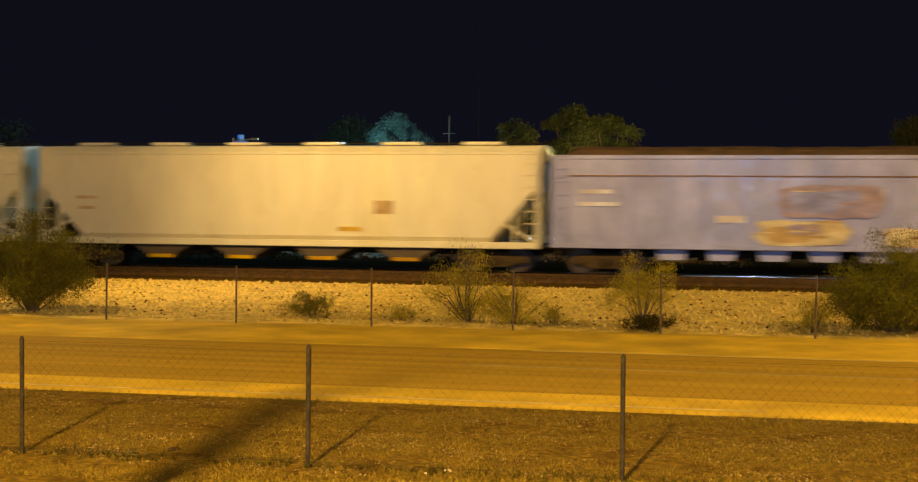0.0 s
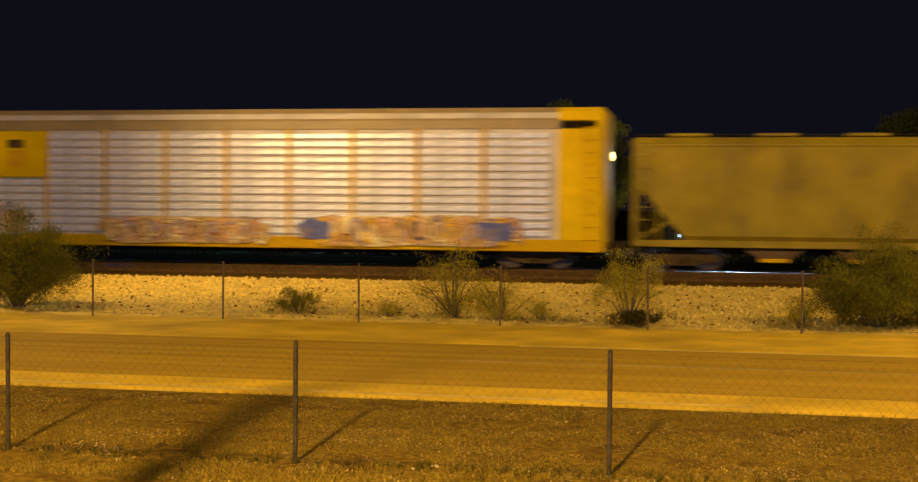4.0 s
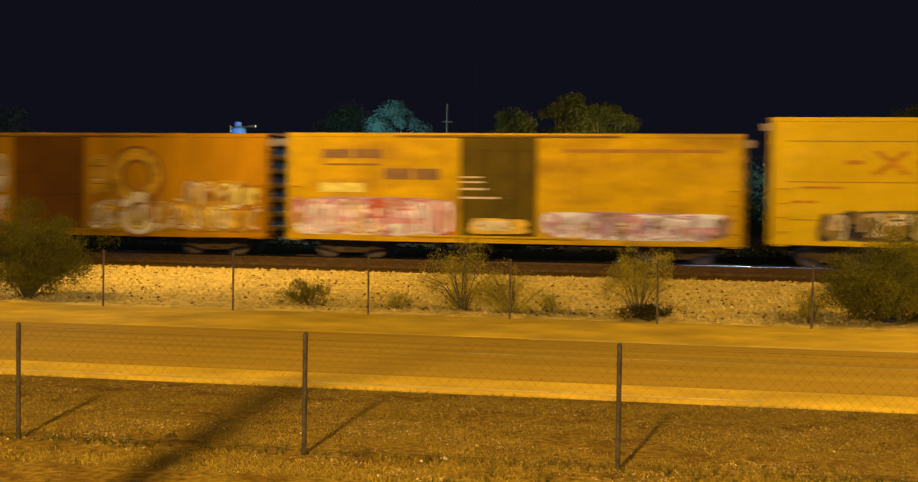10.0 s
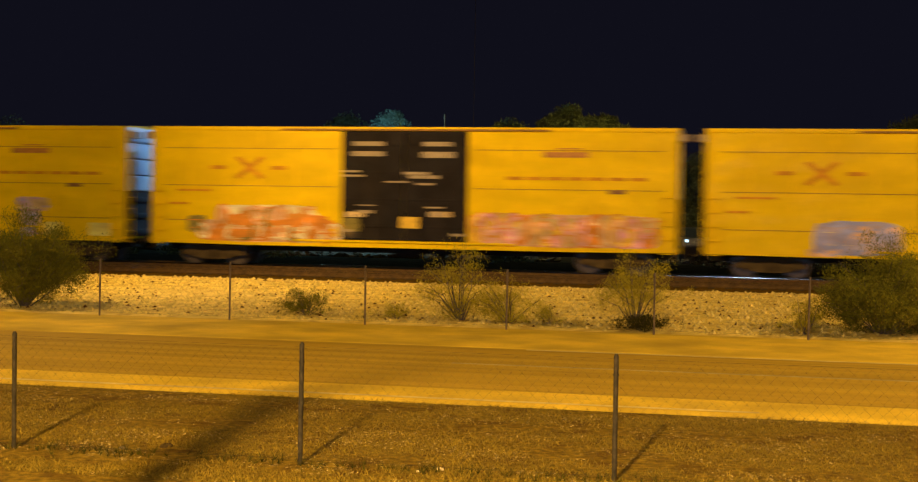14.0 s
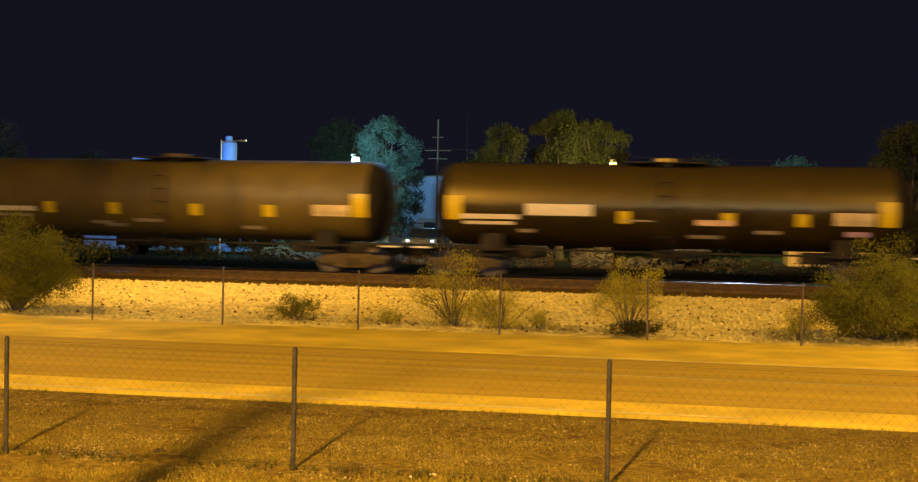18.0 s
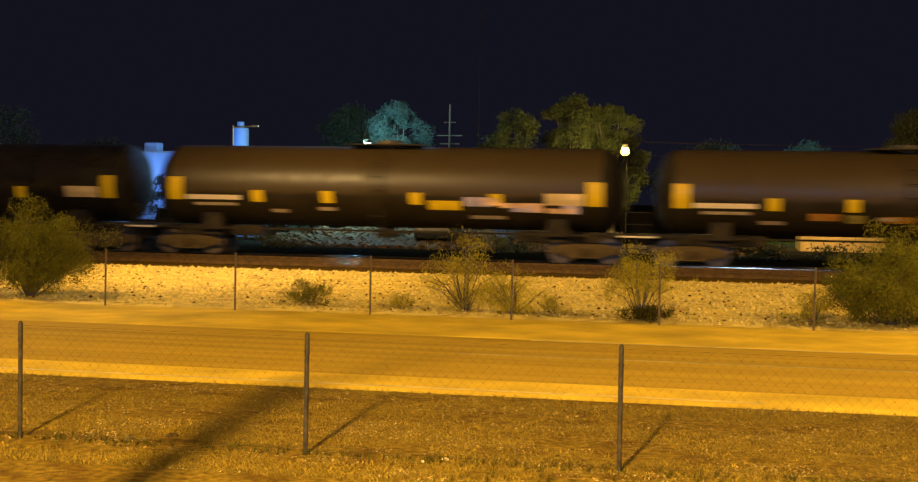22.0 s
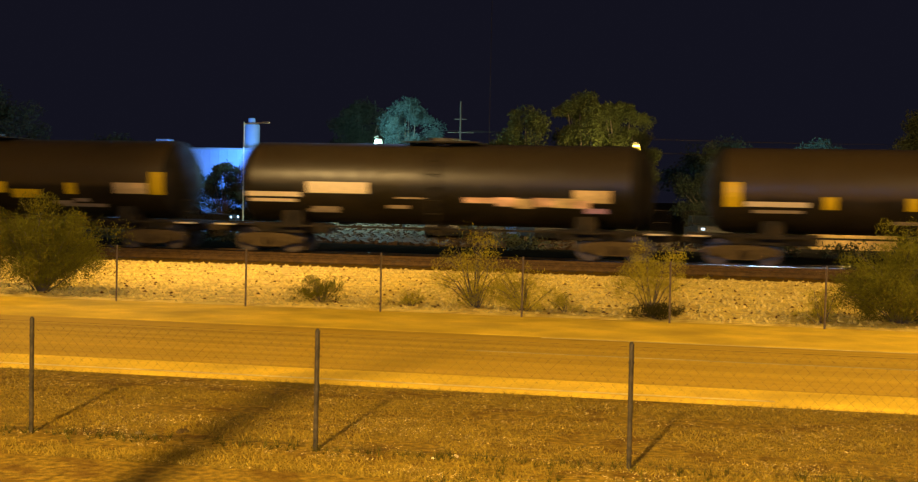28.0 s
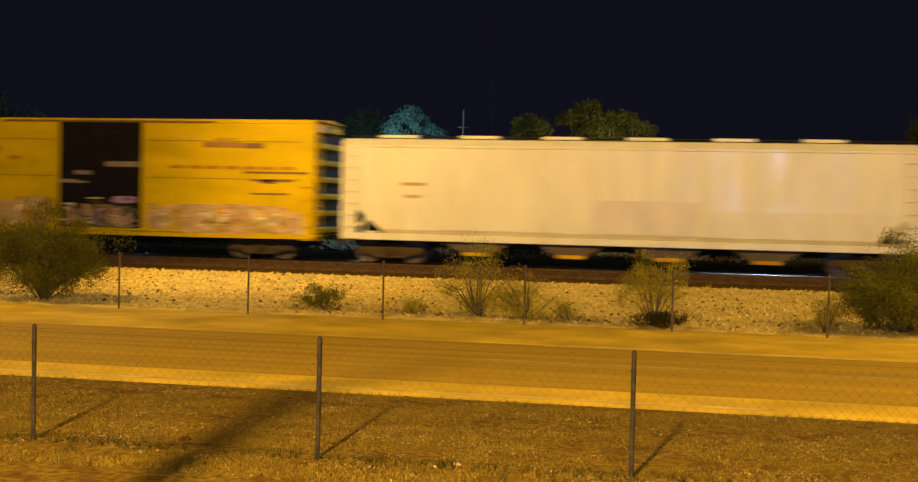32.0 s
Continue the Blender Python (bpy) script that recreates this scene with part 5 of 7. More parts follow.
pieces(car, 20, [("tan", 5.3, 6.8, 1.9, 2.5), ("lilac", 5.5, 6.3, 1.3, 2.1), ("steel", 5.6, 6.1, 0.9, 1.3)], strokes=7, ink="mauve")
bars(car, [(-9.0, -8.2, 1.35, 1.65), (8.4, 9.3, 1.0, 1.5), (6.5, 7.2, 1.0, 1.5)], M_SPRAY["butter"], "repaint_patch")
bars(car, [(3.5, 4.6, 0.95, 1.15)], M_SPRAY["peach"], "repaint_patch")
car, h = yellow_boxcar(274.72, 294.59, "yellow high-cube boxcar with dark doors and orange graffiti", M_BLACK_MATT)
pieces(car, 21, [("peach", -8.2, -2.5, 0.85, 1.8), ("cream", -7.4, -3.0, 1.4, 2.35), ("orange", -7.0, -2.6, 1.5, 2.0), ("orange", -7.8, -5.0, 0.9, 1.4), ("peach", -6.4, -4.4, 1.7, 2.25), ("cream", -4.6, -2.8, 0.95, 1.4), ("olive", -8.5, -7.7, 1.2, 1.9)], strokes=14, ink="orange")
pieces(car, 121, [("olive", -2.4, -1.6, 1.3, 1.9), ("dark", -2.3, -1.7, 1.1, 1.4)], -HALF - 0.082, 0)
pieces(car, 22, [("peach", 2.4, 9.5, 0.85, 2.2), ("gold", 2.6, 4.4, 1.5, 2.2), ("pink", 3.2, 4.3, 1.1, 1.7), ("tan", 5.0, 6.8, 1.3, 2.0), ("pink", 7.6, 9.3, 0.9, 1.8), ("orange", 6.4, 7.4, 1.0, 1.8), ("tan", 8.2, 9.3, 1.5, 2.1)], strokes=12, ink="orange")
car, h = yellow_boxcar(295.56, 315.45, "yellow high-cube boxcar with dark doors, blue-grey graffiti", M_BLACK)
pieces(car, 23, [("steel", -6.3, -3.2, 0.82, 2.1), ("lilac", -6.1, -4.4, 1.0, 1.9), ("steel", -4.9, -3.4, 0.9, 1.9), ("peach", -6.5, -5.3, 0.8, 1.1)], strokes=4, ink="steel")
pieces(car, 24, [("lilac", 1.9, 6.2, 0.8, 2.3), ("mauve", 2.2, 3.8, 0.9, 2.0), ("peach", 3.6, 5.2, 1.0, 1.9), ("lilac", 4.8, 6.0, 0.9, 1.8)], -HALF - 0.082, 8, "mauve")
car, h = boxcar(316.6, 333.66, 5.28, M_GREYBLUE, (-1.9, 1.5), M_GREYBLUE, "grey boxcar with blue and cream graffiti", seams=False, marks=False)
pieces(car, 25, [("steel", 1.7, 8.2, 0.82, 2.5), ("cream", 2.0, 4.2, 1.0, 2.2), ("gold", 3.8, 5.0, 0.9, 1.6), ("white", 4.6, 6.6, 1.2, 2.4), ("blue", 5.4, 6.4, 1.3, 1.9), ("peach", 6.6, 8.2, 1.1, 2.3), ("gold", 6.7, 8.1, 0.85, 1.3), ("blue", 3.0, 3.6, 1.4, 2.1)], strokes=14, ink="blue")
pieces(car, 26, [("steel", -6.0, -2.0, 0.82, 2.5), ("white", -5.6, -4.0, 1.1, 2.2), ("lilac", -4.2, -2.4, 1.0, 2.3), ("blue", -3.4, -2.7, 1.2, 1.9)], strokes=9, ink="blue")
pieces(car, 126, [("lilac", -1.8, 1.4, 1.1, 2.4), ("steel", -1.4, 0.2, 1.2, 2.0), ("white", 0.1, 1.2, 1.3, 2.1)], -HALF - 0.082, 6, "blue")
part("sprayed_patch", Shape().prism(blob(random.Random(4), 1.8, 6.8, 2.6, 4.8, 20), -HALF - 0.03, -HALF - 0.021), M_SAGE, car, "faded olive painted patch")
bars(car, [(-0.4, 0.7, 3.95, 4.15)], M_LABEL, "stencil_mark", -HALF - 0.115)
car, h = boxcar(334.84, 351.67, 4.72, M_ORANGE, (-1.8, 1.1), M_ORANGE, "rust orange boxcar with gold graffiti along its foot", seams=False, marks=False, sill_z=0.66)
pieces(car, 27, [("gold", -7.5, -1.9, 0.82, 1.75), ("butter", -7.3, -4.8, 0.95, 1.65), ("butter", -5.4, -2.6, 1.2, 1.75), ("cream", -6.6, -4.6, 1.3, 1.6), ("butter", -4.0, -2.0, 0.9, 1.5), ("ochre", -3.8, -3.2, 1.0, 1.3)], strokes=8)
pieces(car, 28, [("gold", -1.7, 1.0, 0.98, 1.7), ("butter", -1.5, 0.8, 1.1, 1.55), ("ochre", -0.6, 0.4, 1.3, 1.65)], -HALF - 0.082, 4)
pieces(car, 29, [("gold", 1.15, 6.6, 0.85, 1.7), ("butter", 1.15, 2.3, 0.9, 1.75), ("butter", 2.4, 3.4, 0.9, 1.75), ("ochre", 3.5, 4.3, 0.9, 1.6), ("butter", 4.4, 6.4, 0.95, 1.75)], strokes=5)
bars(car, [(-6.0, 7.1, 0.70, 0.80)], M_SPRAY["gold"], "sill_stripe", -HALF - 0.034)
bars(car, [(-7.4, -6.75, 2.06, 2.18), (-7.4, -6.75, 1.72, 1.84), (-2.7, -2.1, 2.85, 2.98)], M_SPRAY["gold"], "stencil_mark")
bars(car, [(-1.6, -0.95, 2.55, 2.72), (-0.5, 0.1, 2.2, 2.27)], M_SPRAY["gold"], "stencil_mark", -HALF - 0.115)
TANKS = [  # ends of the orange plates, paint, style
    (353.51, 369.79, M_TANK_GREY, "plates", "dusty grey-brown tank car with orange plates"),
    (372.79, 388.64, M_TANK_SHEEN, "stripes", "black tank car with painted gold sheen, white stencilled bars"),
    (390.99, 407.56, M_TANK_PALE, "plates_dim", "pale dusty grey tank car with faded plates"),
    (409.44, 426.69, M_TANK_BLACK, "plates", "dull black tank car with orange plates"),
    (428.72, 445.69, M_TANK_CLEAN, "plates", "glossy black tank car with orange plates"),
    (447.92, 464.57, M_TANK_BROWN, "plates", "brown-black tank car, lit upper half in its paint, orange plates"),
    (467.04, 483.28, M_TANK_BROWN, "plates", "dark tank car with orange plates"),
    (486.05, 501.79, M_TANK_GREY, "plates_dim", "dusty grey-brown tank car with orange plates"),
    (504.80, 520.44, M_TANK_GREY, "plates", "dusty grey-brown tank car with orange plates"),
    (523.45, 539.43, M_TANK_SHEEN, "stripes", "black tank car with painted gold sheen, white stencilled bars"),
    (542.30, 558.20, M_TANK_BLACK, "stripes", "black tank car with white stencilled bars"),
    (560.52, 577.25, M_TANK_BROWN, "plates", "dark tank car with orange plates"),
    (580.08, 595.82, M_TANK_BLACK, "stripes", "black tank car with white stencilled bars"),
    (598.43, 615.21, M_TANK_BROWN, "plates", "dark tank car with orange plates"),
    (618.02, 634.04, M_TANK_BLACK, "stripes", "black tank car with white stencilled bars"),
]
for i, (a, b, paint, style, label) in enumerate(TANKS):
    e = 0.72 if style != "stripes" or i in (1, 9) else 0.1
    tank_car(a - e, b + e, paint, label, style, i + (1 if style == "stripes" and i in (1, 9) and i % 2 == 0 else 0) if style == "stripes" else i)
car, h = boxcar(635.46, 651.88, 4.78, M_RUSTWHITE, (-2.2, 0.8), M_RUSTDOOR, "rust-stained white boxcar covered in graffiti", seams=False, marks=False, sill_z=0.66)
pieces(car, 30, [("tan", -8.0, -5.3, 2.5, 4.3), ("cream", -4.4, -2.3, 2.3, 4.3), ("peach", -6.4, -4.2, 3.2, 4.4), ("butter", -7.6, -6.2, 2.4, 3.2)], strokes=6, label="faded painted panels")
pieces(car, 31, [("tan", 0.95, 4.3, 3.0, 4.3), ("peach", 1.6, 5.2, 2.25, 3.1), ("cream", 4.6, 7.8, 2.5, 4.2), ("tan", 5.8, 7.4, 3.4, 4.3)], strokes=6, label="faded painted panels")
pieces(car, 33, [("cream", -8.1, -2.3, 0.8, 2.3), ("gold", -8.1, -7.2, 0.9, 2.1), ("white", -7.2, -5.4, 0.95, 2.2), ("butter", -5.9, -4.4, 1.0, 1.7), ("white", -4.8, -3.0, 1.2, 2.2), ("olive", -4.6, -4.0, 0.9, 1.3), ("gold", -3.6, -2.4, 0.9, 1.7), ("tan", -5.2, -3.0, 0.82, 1.1)], strokes=14, letters=False)
pieces(car, 34, [("peach", 0.9, 8.1, 0.78, 2.3), ("rust", 0.9, 2.2, 0.95, 2.1), ("gold", 0.95, 1.9, 1.2, 2.0), ("tan", 2.1, 4.2, 1.4, 2.3), ("tan", 3.0, 4.9, 0.9, 1.7), ("gold", 3.9, 5.0, 1.2, 2.1), ("brown", 5.0, 6.6, 1.0, 2.0), ("tan", 5.2, 6.2, 1.4, 2.2), ("gold", 6.6, 7.6, 1.1, 2.0), ("orange", 4.6, 8.0, 0.72, 1.0), ("brown", 0.9, 3.4, 1.9, 2.3), ("cream", 2.2, 4.6, 1.1, 1.6), ("brown", 3.6, 5.8, 2.0, 2.5), ("cream", 5.8, 7.9, 1.0, 1.5)], strokes=22, ink="brown", letters=False)
pieces(car, 35, [("rust", -2.1, 0.7, 3.2, 4.3), ("tan", -2.1, 0.7, 2.3, 3.2), ("cream", -2.0, -0.4, 2.8, 3.1), ("brown", -1.9, 0.6, 1.5, 2.3), ("peach", -1.2, 0.4, 1.7, 2.3), ("tan", -2.0, 0.2, 1.0, 1.5), ("rust", -0.6, 0.6, 1.0, 1.6)], -HALF - 0.082, 12, letters=False)
car, h = boxcar(653.17, 670.07, 5.38, M_YELLOW, (-2.0, 1.45), M_BLACK_MATT, "yellow boxcar with a dark door and tan graffiti", emblem_mat=M_EMBLEM, door_marks=[(0.20, 0.40, 0.50, 0.54), (0.58, 0.98, 0.58, 0.63), (0.0, 0.22, 0.42, 0.455), (0.2, 0.36, 0.42, 0.44)])
pieces(car, 36, [("gold", -7.3, -2.1, 0.9, 2.0), ("peach", -6.6, -2.2, 1.0, 2.05), ("tan", -5.6, -3.8, 1.1, 1.8), ("cream", -6.9, -5.6, 1.3, 1.8), ("peach", -4.0, -2.3, 1.5, 2.25), ("ochre", -3.2, -2.1, 1.2, 1.9)], strokes=11, ink="ochre")
pieces(car, 38, [("olive", -1.9, 1.4, 1.0, 2.0), ("peach", -1.6, -0.6, 1.3, 2.0), ("dark", -0.6, -0.1, 1.2, 2.3), ("cream", -0.2, 1.2, 1.3, 1.9), ("mauve", 0.2, 1.35, 2.0, 2.3), ("tan", 0.4, 1.3, 1.05, 1.5)], -HALF - 0.082, 7, "dark")
pieces(car, 37, [("peach", 1.5, 8.2, 0.9, 2.1), ("tan", 1.7, 3.4, 1.0, 1.9), ("cream", 3.4, 5.0, 1.2, 1.9), ("gold", 5.0, 6.4, 0.95, 1.7), ("tan", 6.0, 7.6, 1.1, 1.9), ("peach", 4.2, 6.2, 1.5, 2.1)], strokes=13, ink="ochre")
bars(car, [(5.6, 8.2, 3.25, 3.33), (5.9, 7.6, 2.95, 3.03), (5.9, 7.4, 2.45, 2.52), (5.6, 6.4, 4.2, 4.4)], M_MARK, "stencil_mark")
car, h = covered_hopper(671.14, 691.8, M_CREAM, "long cream covered hopper car", e=1.7, brow=2.5, post=0.28)
bars(car, [(-h + 2.3, -h + 3.2, 2.9, 3.02), (-h + 2.4, -h + 3.0, 2.45, 2.57)], M_SPRAY["tan"], "stencil_mark", -HALF - 0.025)
part("repaint_patch", Shape().box(-1.0, 2.8, -HALF - 0.03, -HALF - 0.024, 1.3, 2.5), M_PATCH, car, "pale repainted patch")
part("repaint_patch", Shape().box(-h + 3.8, -2.0, -HALF - 0.03, -HALF - 0.024, 1.3, 2.3), M_CREAM, car)


def motions():
    """The train rolls past, gaining a little speed."""
    for car_, x in TRAIN:
        walk(car_, [(t, pose(x - place_of(t), TRACK_Y[1], RAIL_TOP)) for t in range(0, 33, 2)])

# ---------------------------------------------------------------- fences


def wire_mesh(x0, x1, y, z0, z1, pitch, r, seg=3):
    """Chain-link: upright wires that zigzag and hook round their neighbours."""
    s = Shape()
    n = int((x1 - x0) / pitch)
    rows = int((z1 - z0) / pitch)
    for i in range(n):
        x = x0 + pitch * i
        ring = []
        for j in range(rows + 1):
            px = x + (pitch * 0.5 if (j + i) % 2 else -pitch * 0.5)
            pz = z0 + pitch * j
            ring.append((px, y + (r if j % 2 else -r), pz))
        k = len(s.v)
        for p in ring:
            s.v += [(p[0] - r, p[1], p[2]), (p[0] + r, p[1], p[2]), (p[0], p[1] + r * 1.6, p[2])]
        for j in range(rows):
            a = k + 3 * j
            for q in range(3):
                w = (q + 1) % 3
                s.f.append((a + q, a + w, a + 3 + w, a + 3 + q))
    return s


def chain_fence(xs, y, z, height, post_r, pitch, wire, label, group, steel):
    fence = empty("chain_link_fence", pose(0, y, z), label, "fence", group)
    post = Shape().tube((0, 0, -0.25), (0, 0, height), post_r, seg=12).tube((0, 0, height), (0, 0, height + 0.03), post_r * 1.12, post_r * 0.5, 12)
    pm = post.mesh("post", steel, True)
    rng = random.Random(7)
    for x in xs:
        p = part("post", pm, M_GALV, fence, at=pose(x, 0, 0, rng.uniform(-0.6, 0.6), rng.uniform(-0.5, 0.5), 0))
        for k in (0.15, 0.5, 0.85):
            part("tie_band", Shape().tube((0, 0, height * k), (0, 0, height * k + 0.02), post_r * 1.18, seg=10), steel, p)
    part("wire_mesh", wire_mesh(xs[0], xs[-1], 0.05, 0.04, height - 0.02, pitch, wire), M_WIRE, fence, "thin chain-link wire mesh")
    for k in (0.04, height - 0.02):
        part("tension_wire", Shape().tube((xs[0], 0.05, k), (xs[-1], 0.05, k), wire * 1.3, seg=5), M_WIRE, fence)
    return fence


chain_fence([-7.04 + 3.05 * i for i in range(-2, 5)], 12.24, 0.0, 1.165, 0.024, 0.052, 0.0012, "low chain-link fence with steel posts in dry dirt", "fences along the road", M_GALV)
chain_fence([-13.53 + 3.05 * i for i in range(-3, 8)], 27.09, 0.07, 1.20, 0.021, 0.075, 0.0014, "low chain-link fence below the gravel bank", "fences along the road", M_GALV_PALE)

# ---------------------------------------------------------------- street lamps and the pole whose shadow lies on the ground


def street_lamp(x, y, z, turn, label, head_mat, big=False):
    lamp = empty("street_lamp", pose(x, y, 0, rz=turn), label, "lamp", "street lamps")
    part("pole", Shape().tube((0, -1.6, 0), (0, -1.6, z), 0.035 if big else 0.10, 0.03 if big else 0.06, 12), M_FRAME if big else M_GALV, lamp)
    part("arm", Shape().tube((0, -1.6, z - 0.1), (0, -0.2, z + 0.05), 0.035, seg=8), M_GALV, lamp)
    up = 0.24 if big else 0.0
    head = part("lamp_head", Shape().bevel_box(-0.17, 0.17, -0.4, 0.4, z - 0.05 + up, z + 0.12 + up, 0.05), M_GALV, lamp)
    # lamp glass drawn oversize to stand in for its glare
    if big:
        part("lamp_glass", Shape().tube((0, 0, z - 0.25), (0, 0, z - 0.10), 0.15, 0.26, 16).tube((0, 0, z - 0.10), (0, 0, z + 0.20), 0.26, 0.18, 16), head_mat, head, "glowing globe, enlarged for its glare", True)
        return lamp
    part("lamp_glass", Shape().bevel_box(-0.12, 0.12, -0.28, 0.28, z - 0.11, z - 0.05, 0.03), head_mat, head, "glowing lamp glass")
    return lamp


M_GLOW_SODIUM = mat("sodium_lamp_glass", (0.9, 0.7, 0.4), 0.3, vary=0.02, glow=(1.0, 0.64, 0.05), glow_strength=1.8)
M_GLOW_WHITE = mat("bluish_lamp_glass", (0.85, 0.9, 1.0), 0.3, vary=0.02, glow=(0.75, 0.88, 1.0), glow_strength=2.2)
M_GLOW_COOL = mat("mercury_lamp_glass", (0.8, 0.95, 0.85), 0.3, vary=0.02, glow=(0.62, 1.0, 0.80), glow_strength=1.1)
for (x, y, z) in STREET_LAMPS:
    street_lamp(x, y, z, 180 if y > 0 else 0, "steel street lamp with an orange sodium head", M_GLOW_SODIUM)
# housing made up for the added fill lamp
flood = empty("floodlight", pose(*FILL_FLOOD), "added boxy sodium fill lamp on a lamp arm, out of view", "lamp")
part("housing", Shape().bevel_box(-0.25, 0.25, -0.45, -0.05, -0.2, 0.2, 0.03), M_GALV, flood)
part("lens", Shape().bevel_box(-0.2, 0.2, -0.04, -0.02, -0.15, 0.15, 0.008), M_GLOW_SODIUM, flood, "glowing lens")
part("bracket", Shape().tube((0, -0.2, 0.1), (-0.5, 2.2, -0.1), 0.03, seg=8), M_GALV, flood)
pole = empty("utility_pole", pose(-4.26, 3.2, 0), "plain weathered timber pole with a long bracket arm", "pole")
part("shaft", Shape().tube((0, 0, -0.2), (0, 0, 4.2), 0.155, 0.12, 14), M_POLE, pole)
part("cap", Shape().tube((0, 0, 4.2), (0, 0, 4.26), 0.11, 0.05, 14), M_GALV, pole)
arm = Shape().tube((0, 0, 4.05), (0.34, 1.15, 4.12), 0.065, 0.06, 10).tube((0.34, 1.15, 4.12), (0.66, 2.35, 4.12), 0.06, 0.045, 10)
part("bracket_arm", arm, M_GALV, pole, "long steel bracket arm")

# ---------------------------------------------------------------- plants


def leaf_cloud(s, rng, centre, radii, count, size, flat=0.0, slim=1.0):
    """Small leaves scattered in a lumpy ball; slim ones are sprays that point up and outward."""
    for _ in range(count):
        d = Vector((rng.gauss(0, 1), rng.gauss(0, 1), rng.gauss(0, 1))).normalized() * rng.random() ** 0.45
        p = Vector((centre[0] + d.x * radii[0], centre[1] + d.y * radii[1], centre[2] + d.z * radii[2]))
        if p.z < 0.02:
            p.z = 0.02 + rng.random() * 0.1
        a = Vector((rng.gauss(0, 1), rng.gauss(0, 1), rng.gauss(0, 0.8) + flat)).normalized()
        b = a.orthogonal().normalized()
        w, l = size * rng.uniform(0.5, 1.1) * slim, size * rng.uniform(1.0, 2.2)
        k = len(s.v)
        s.v += [tuple(p - b * w * 0.5), tuple(p + a * l * 0.5 - b * w * 0.1), tuple(p + a * l), tuple(p + a * l * 0.5 + b * w * 0.6)]
        s.f.append((k, k + 1, k + 2, k + 3))


def bush(name, x, y, z, width, height, seed, leaf, label, stems=14, leaves=2600, size=0.07, spread=1.0, group="roadside bushes", depth=0.7, low=-0.5):
    """A desert shrub: stems that fan out from the foot, twigs and clumps of small leaves at their ends."""
    rng = random.Random(seed)
    ob = empty(name, pose(x, y, z), label, "bush", group)
    wood, crown = Shape(), Shape()
    for i in range(stems):
        a = rng.uniform(0, 2 * math.pi)
        lean = rng.random() ** 0.55 * spread
        tip = Vector((math.cos(a) * lean * width / 2, math.sin(a) * lean * width / 2 * depth, height * (1.0 - 0.72 * lean ** 2.2) * rng.uniform(0.62, 1.0)))
        mid = tip * 0.5 + Vector((rng.uniform(-0.06, 0.06) * width, rng.uniform(-0.06, 0.06) * width, 0.08 * height))
        wood.tube((rng.uniform(-0.06, 0.06), rng.uniform(-0.06, 0.06), -0.05), mid, 0.010 * height ** 0.5, 0.007 * height ** 0.5, 5, False)
        wood.tube(mid, tip, 0.007 * height ** 0.5, 0.003, 5, False)
        for k in range(7):
            f = rng.uniform(low, 1.03)
            q = (mid * (1 - f) + tip * f if f > 0 else mid * (1 + f)) + Vector((rng.gauss(0, 0.08) * width, rng.gauss(0, 0.07) * width, rng.gauss(0, 0.05) * height))
            q.z = max(0.06, q.z)
            rr = rng.uniform(0.05, 0.13) * (width + height) / 2
            leaf_cloud(crown, rng, q, (rr * 1.15, rr, rr), int(leaves / stems / 7), size, 0.7, 0.42)
    part("branchwork", wood, M_BARK, ob)
    part("foliage", crown, leaf, ob)
    return ob


def tree(x, y, width, height, trunk_h, seed, leaf, label, clumps=70, per=110, size=0.22, group="trees behind the track", flat=0.75):
    """A tree: a tapered trunk, limbs that fork, and a ragged crown of leaf clumps."""
    rng = random.Random(seed)
    ob = empty("tree", pose(x, y, 0), label, "tree", group)
    wood, crown = Shape(), Shape()
    wood.tube((0, 0, -0.2), (rng.uniform(-0.2, 0.2), 0, trunk_h), 0.035 * height, 0.024 * height, 9, False)
    for i in range(clumps):
        a = rng.uniform(0, 2 * math.pi)
        u = rng.uniform(-0.75, 1.0)
        rad = math.sqrt(max(0.0, 1 - u * u)) * rng.uniform(0.3, 1.05)
        cz = trunk_h + (height - trunk_h) * (0.40 + 0.52 * u * (0.9 + 0.1 * rng.random()))
        c = Vector((math.cos(a) * rad * width / 2, math.sin(a) * rad * width / 2 * flat, cz))
        if i % 4 == 0:
            elbow = Vector((c.x * 0.35, c.y * 0.35, trunk_h + (c.z - trunk_h) * 0.45))
            wood.tube((0, 0, trunk_h * 0.9), elbow, 0.016 * height, 0.010 * height, 6, False)
            wood.tube(elbow, c, 0.010 * height, 0.003 * height, 5, False)
        rr = rng.uniform(0.06, 0.17) * width
        leaf_cloud(crown, rng, c, (rr, rr, rr * 0.75), per, size)
    part("trunk", wood, M_BARK, ob)
    part("crown", crown, leaf, ob)
    return ob


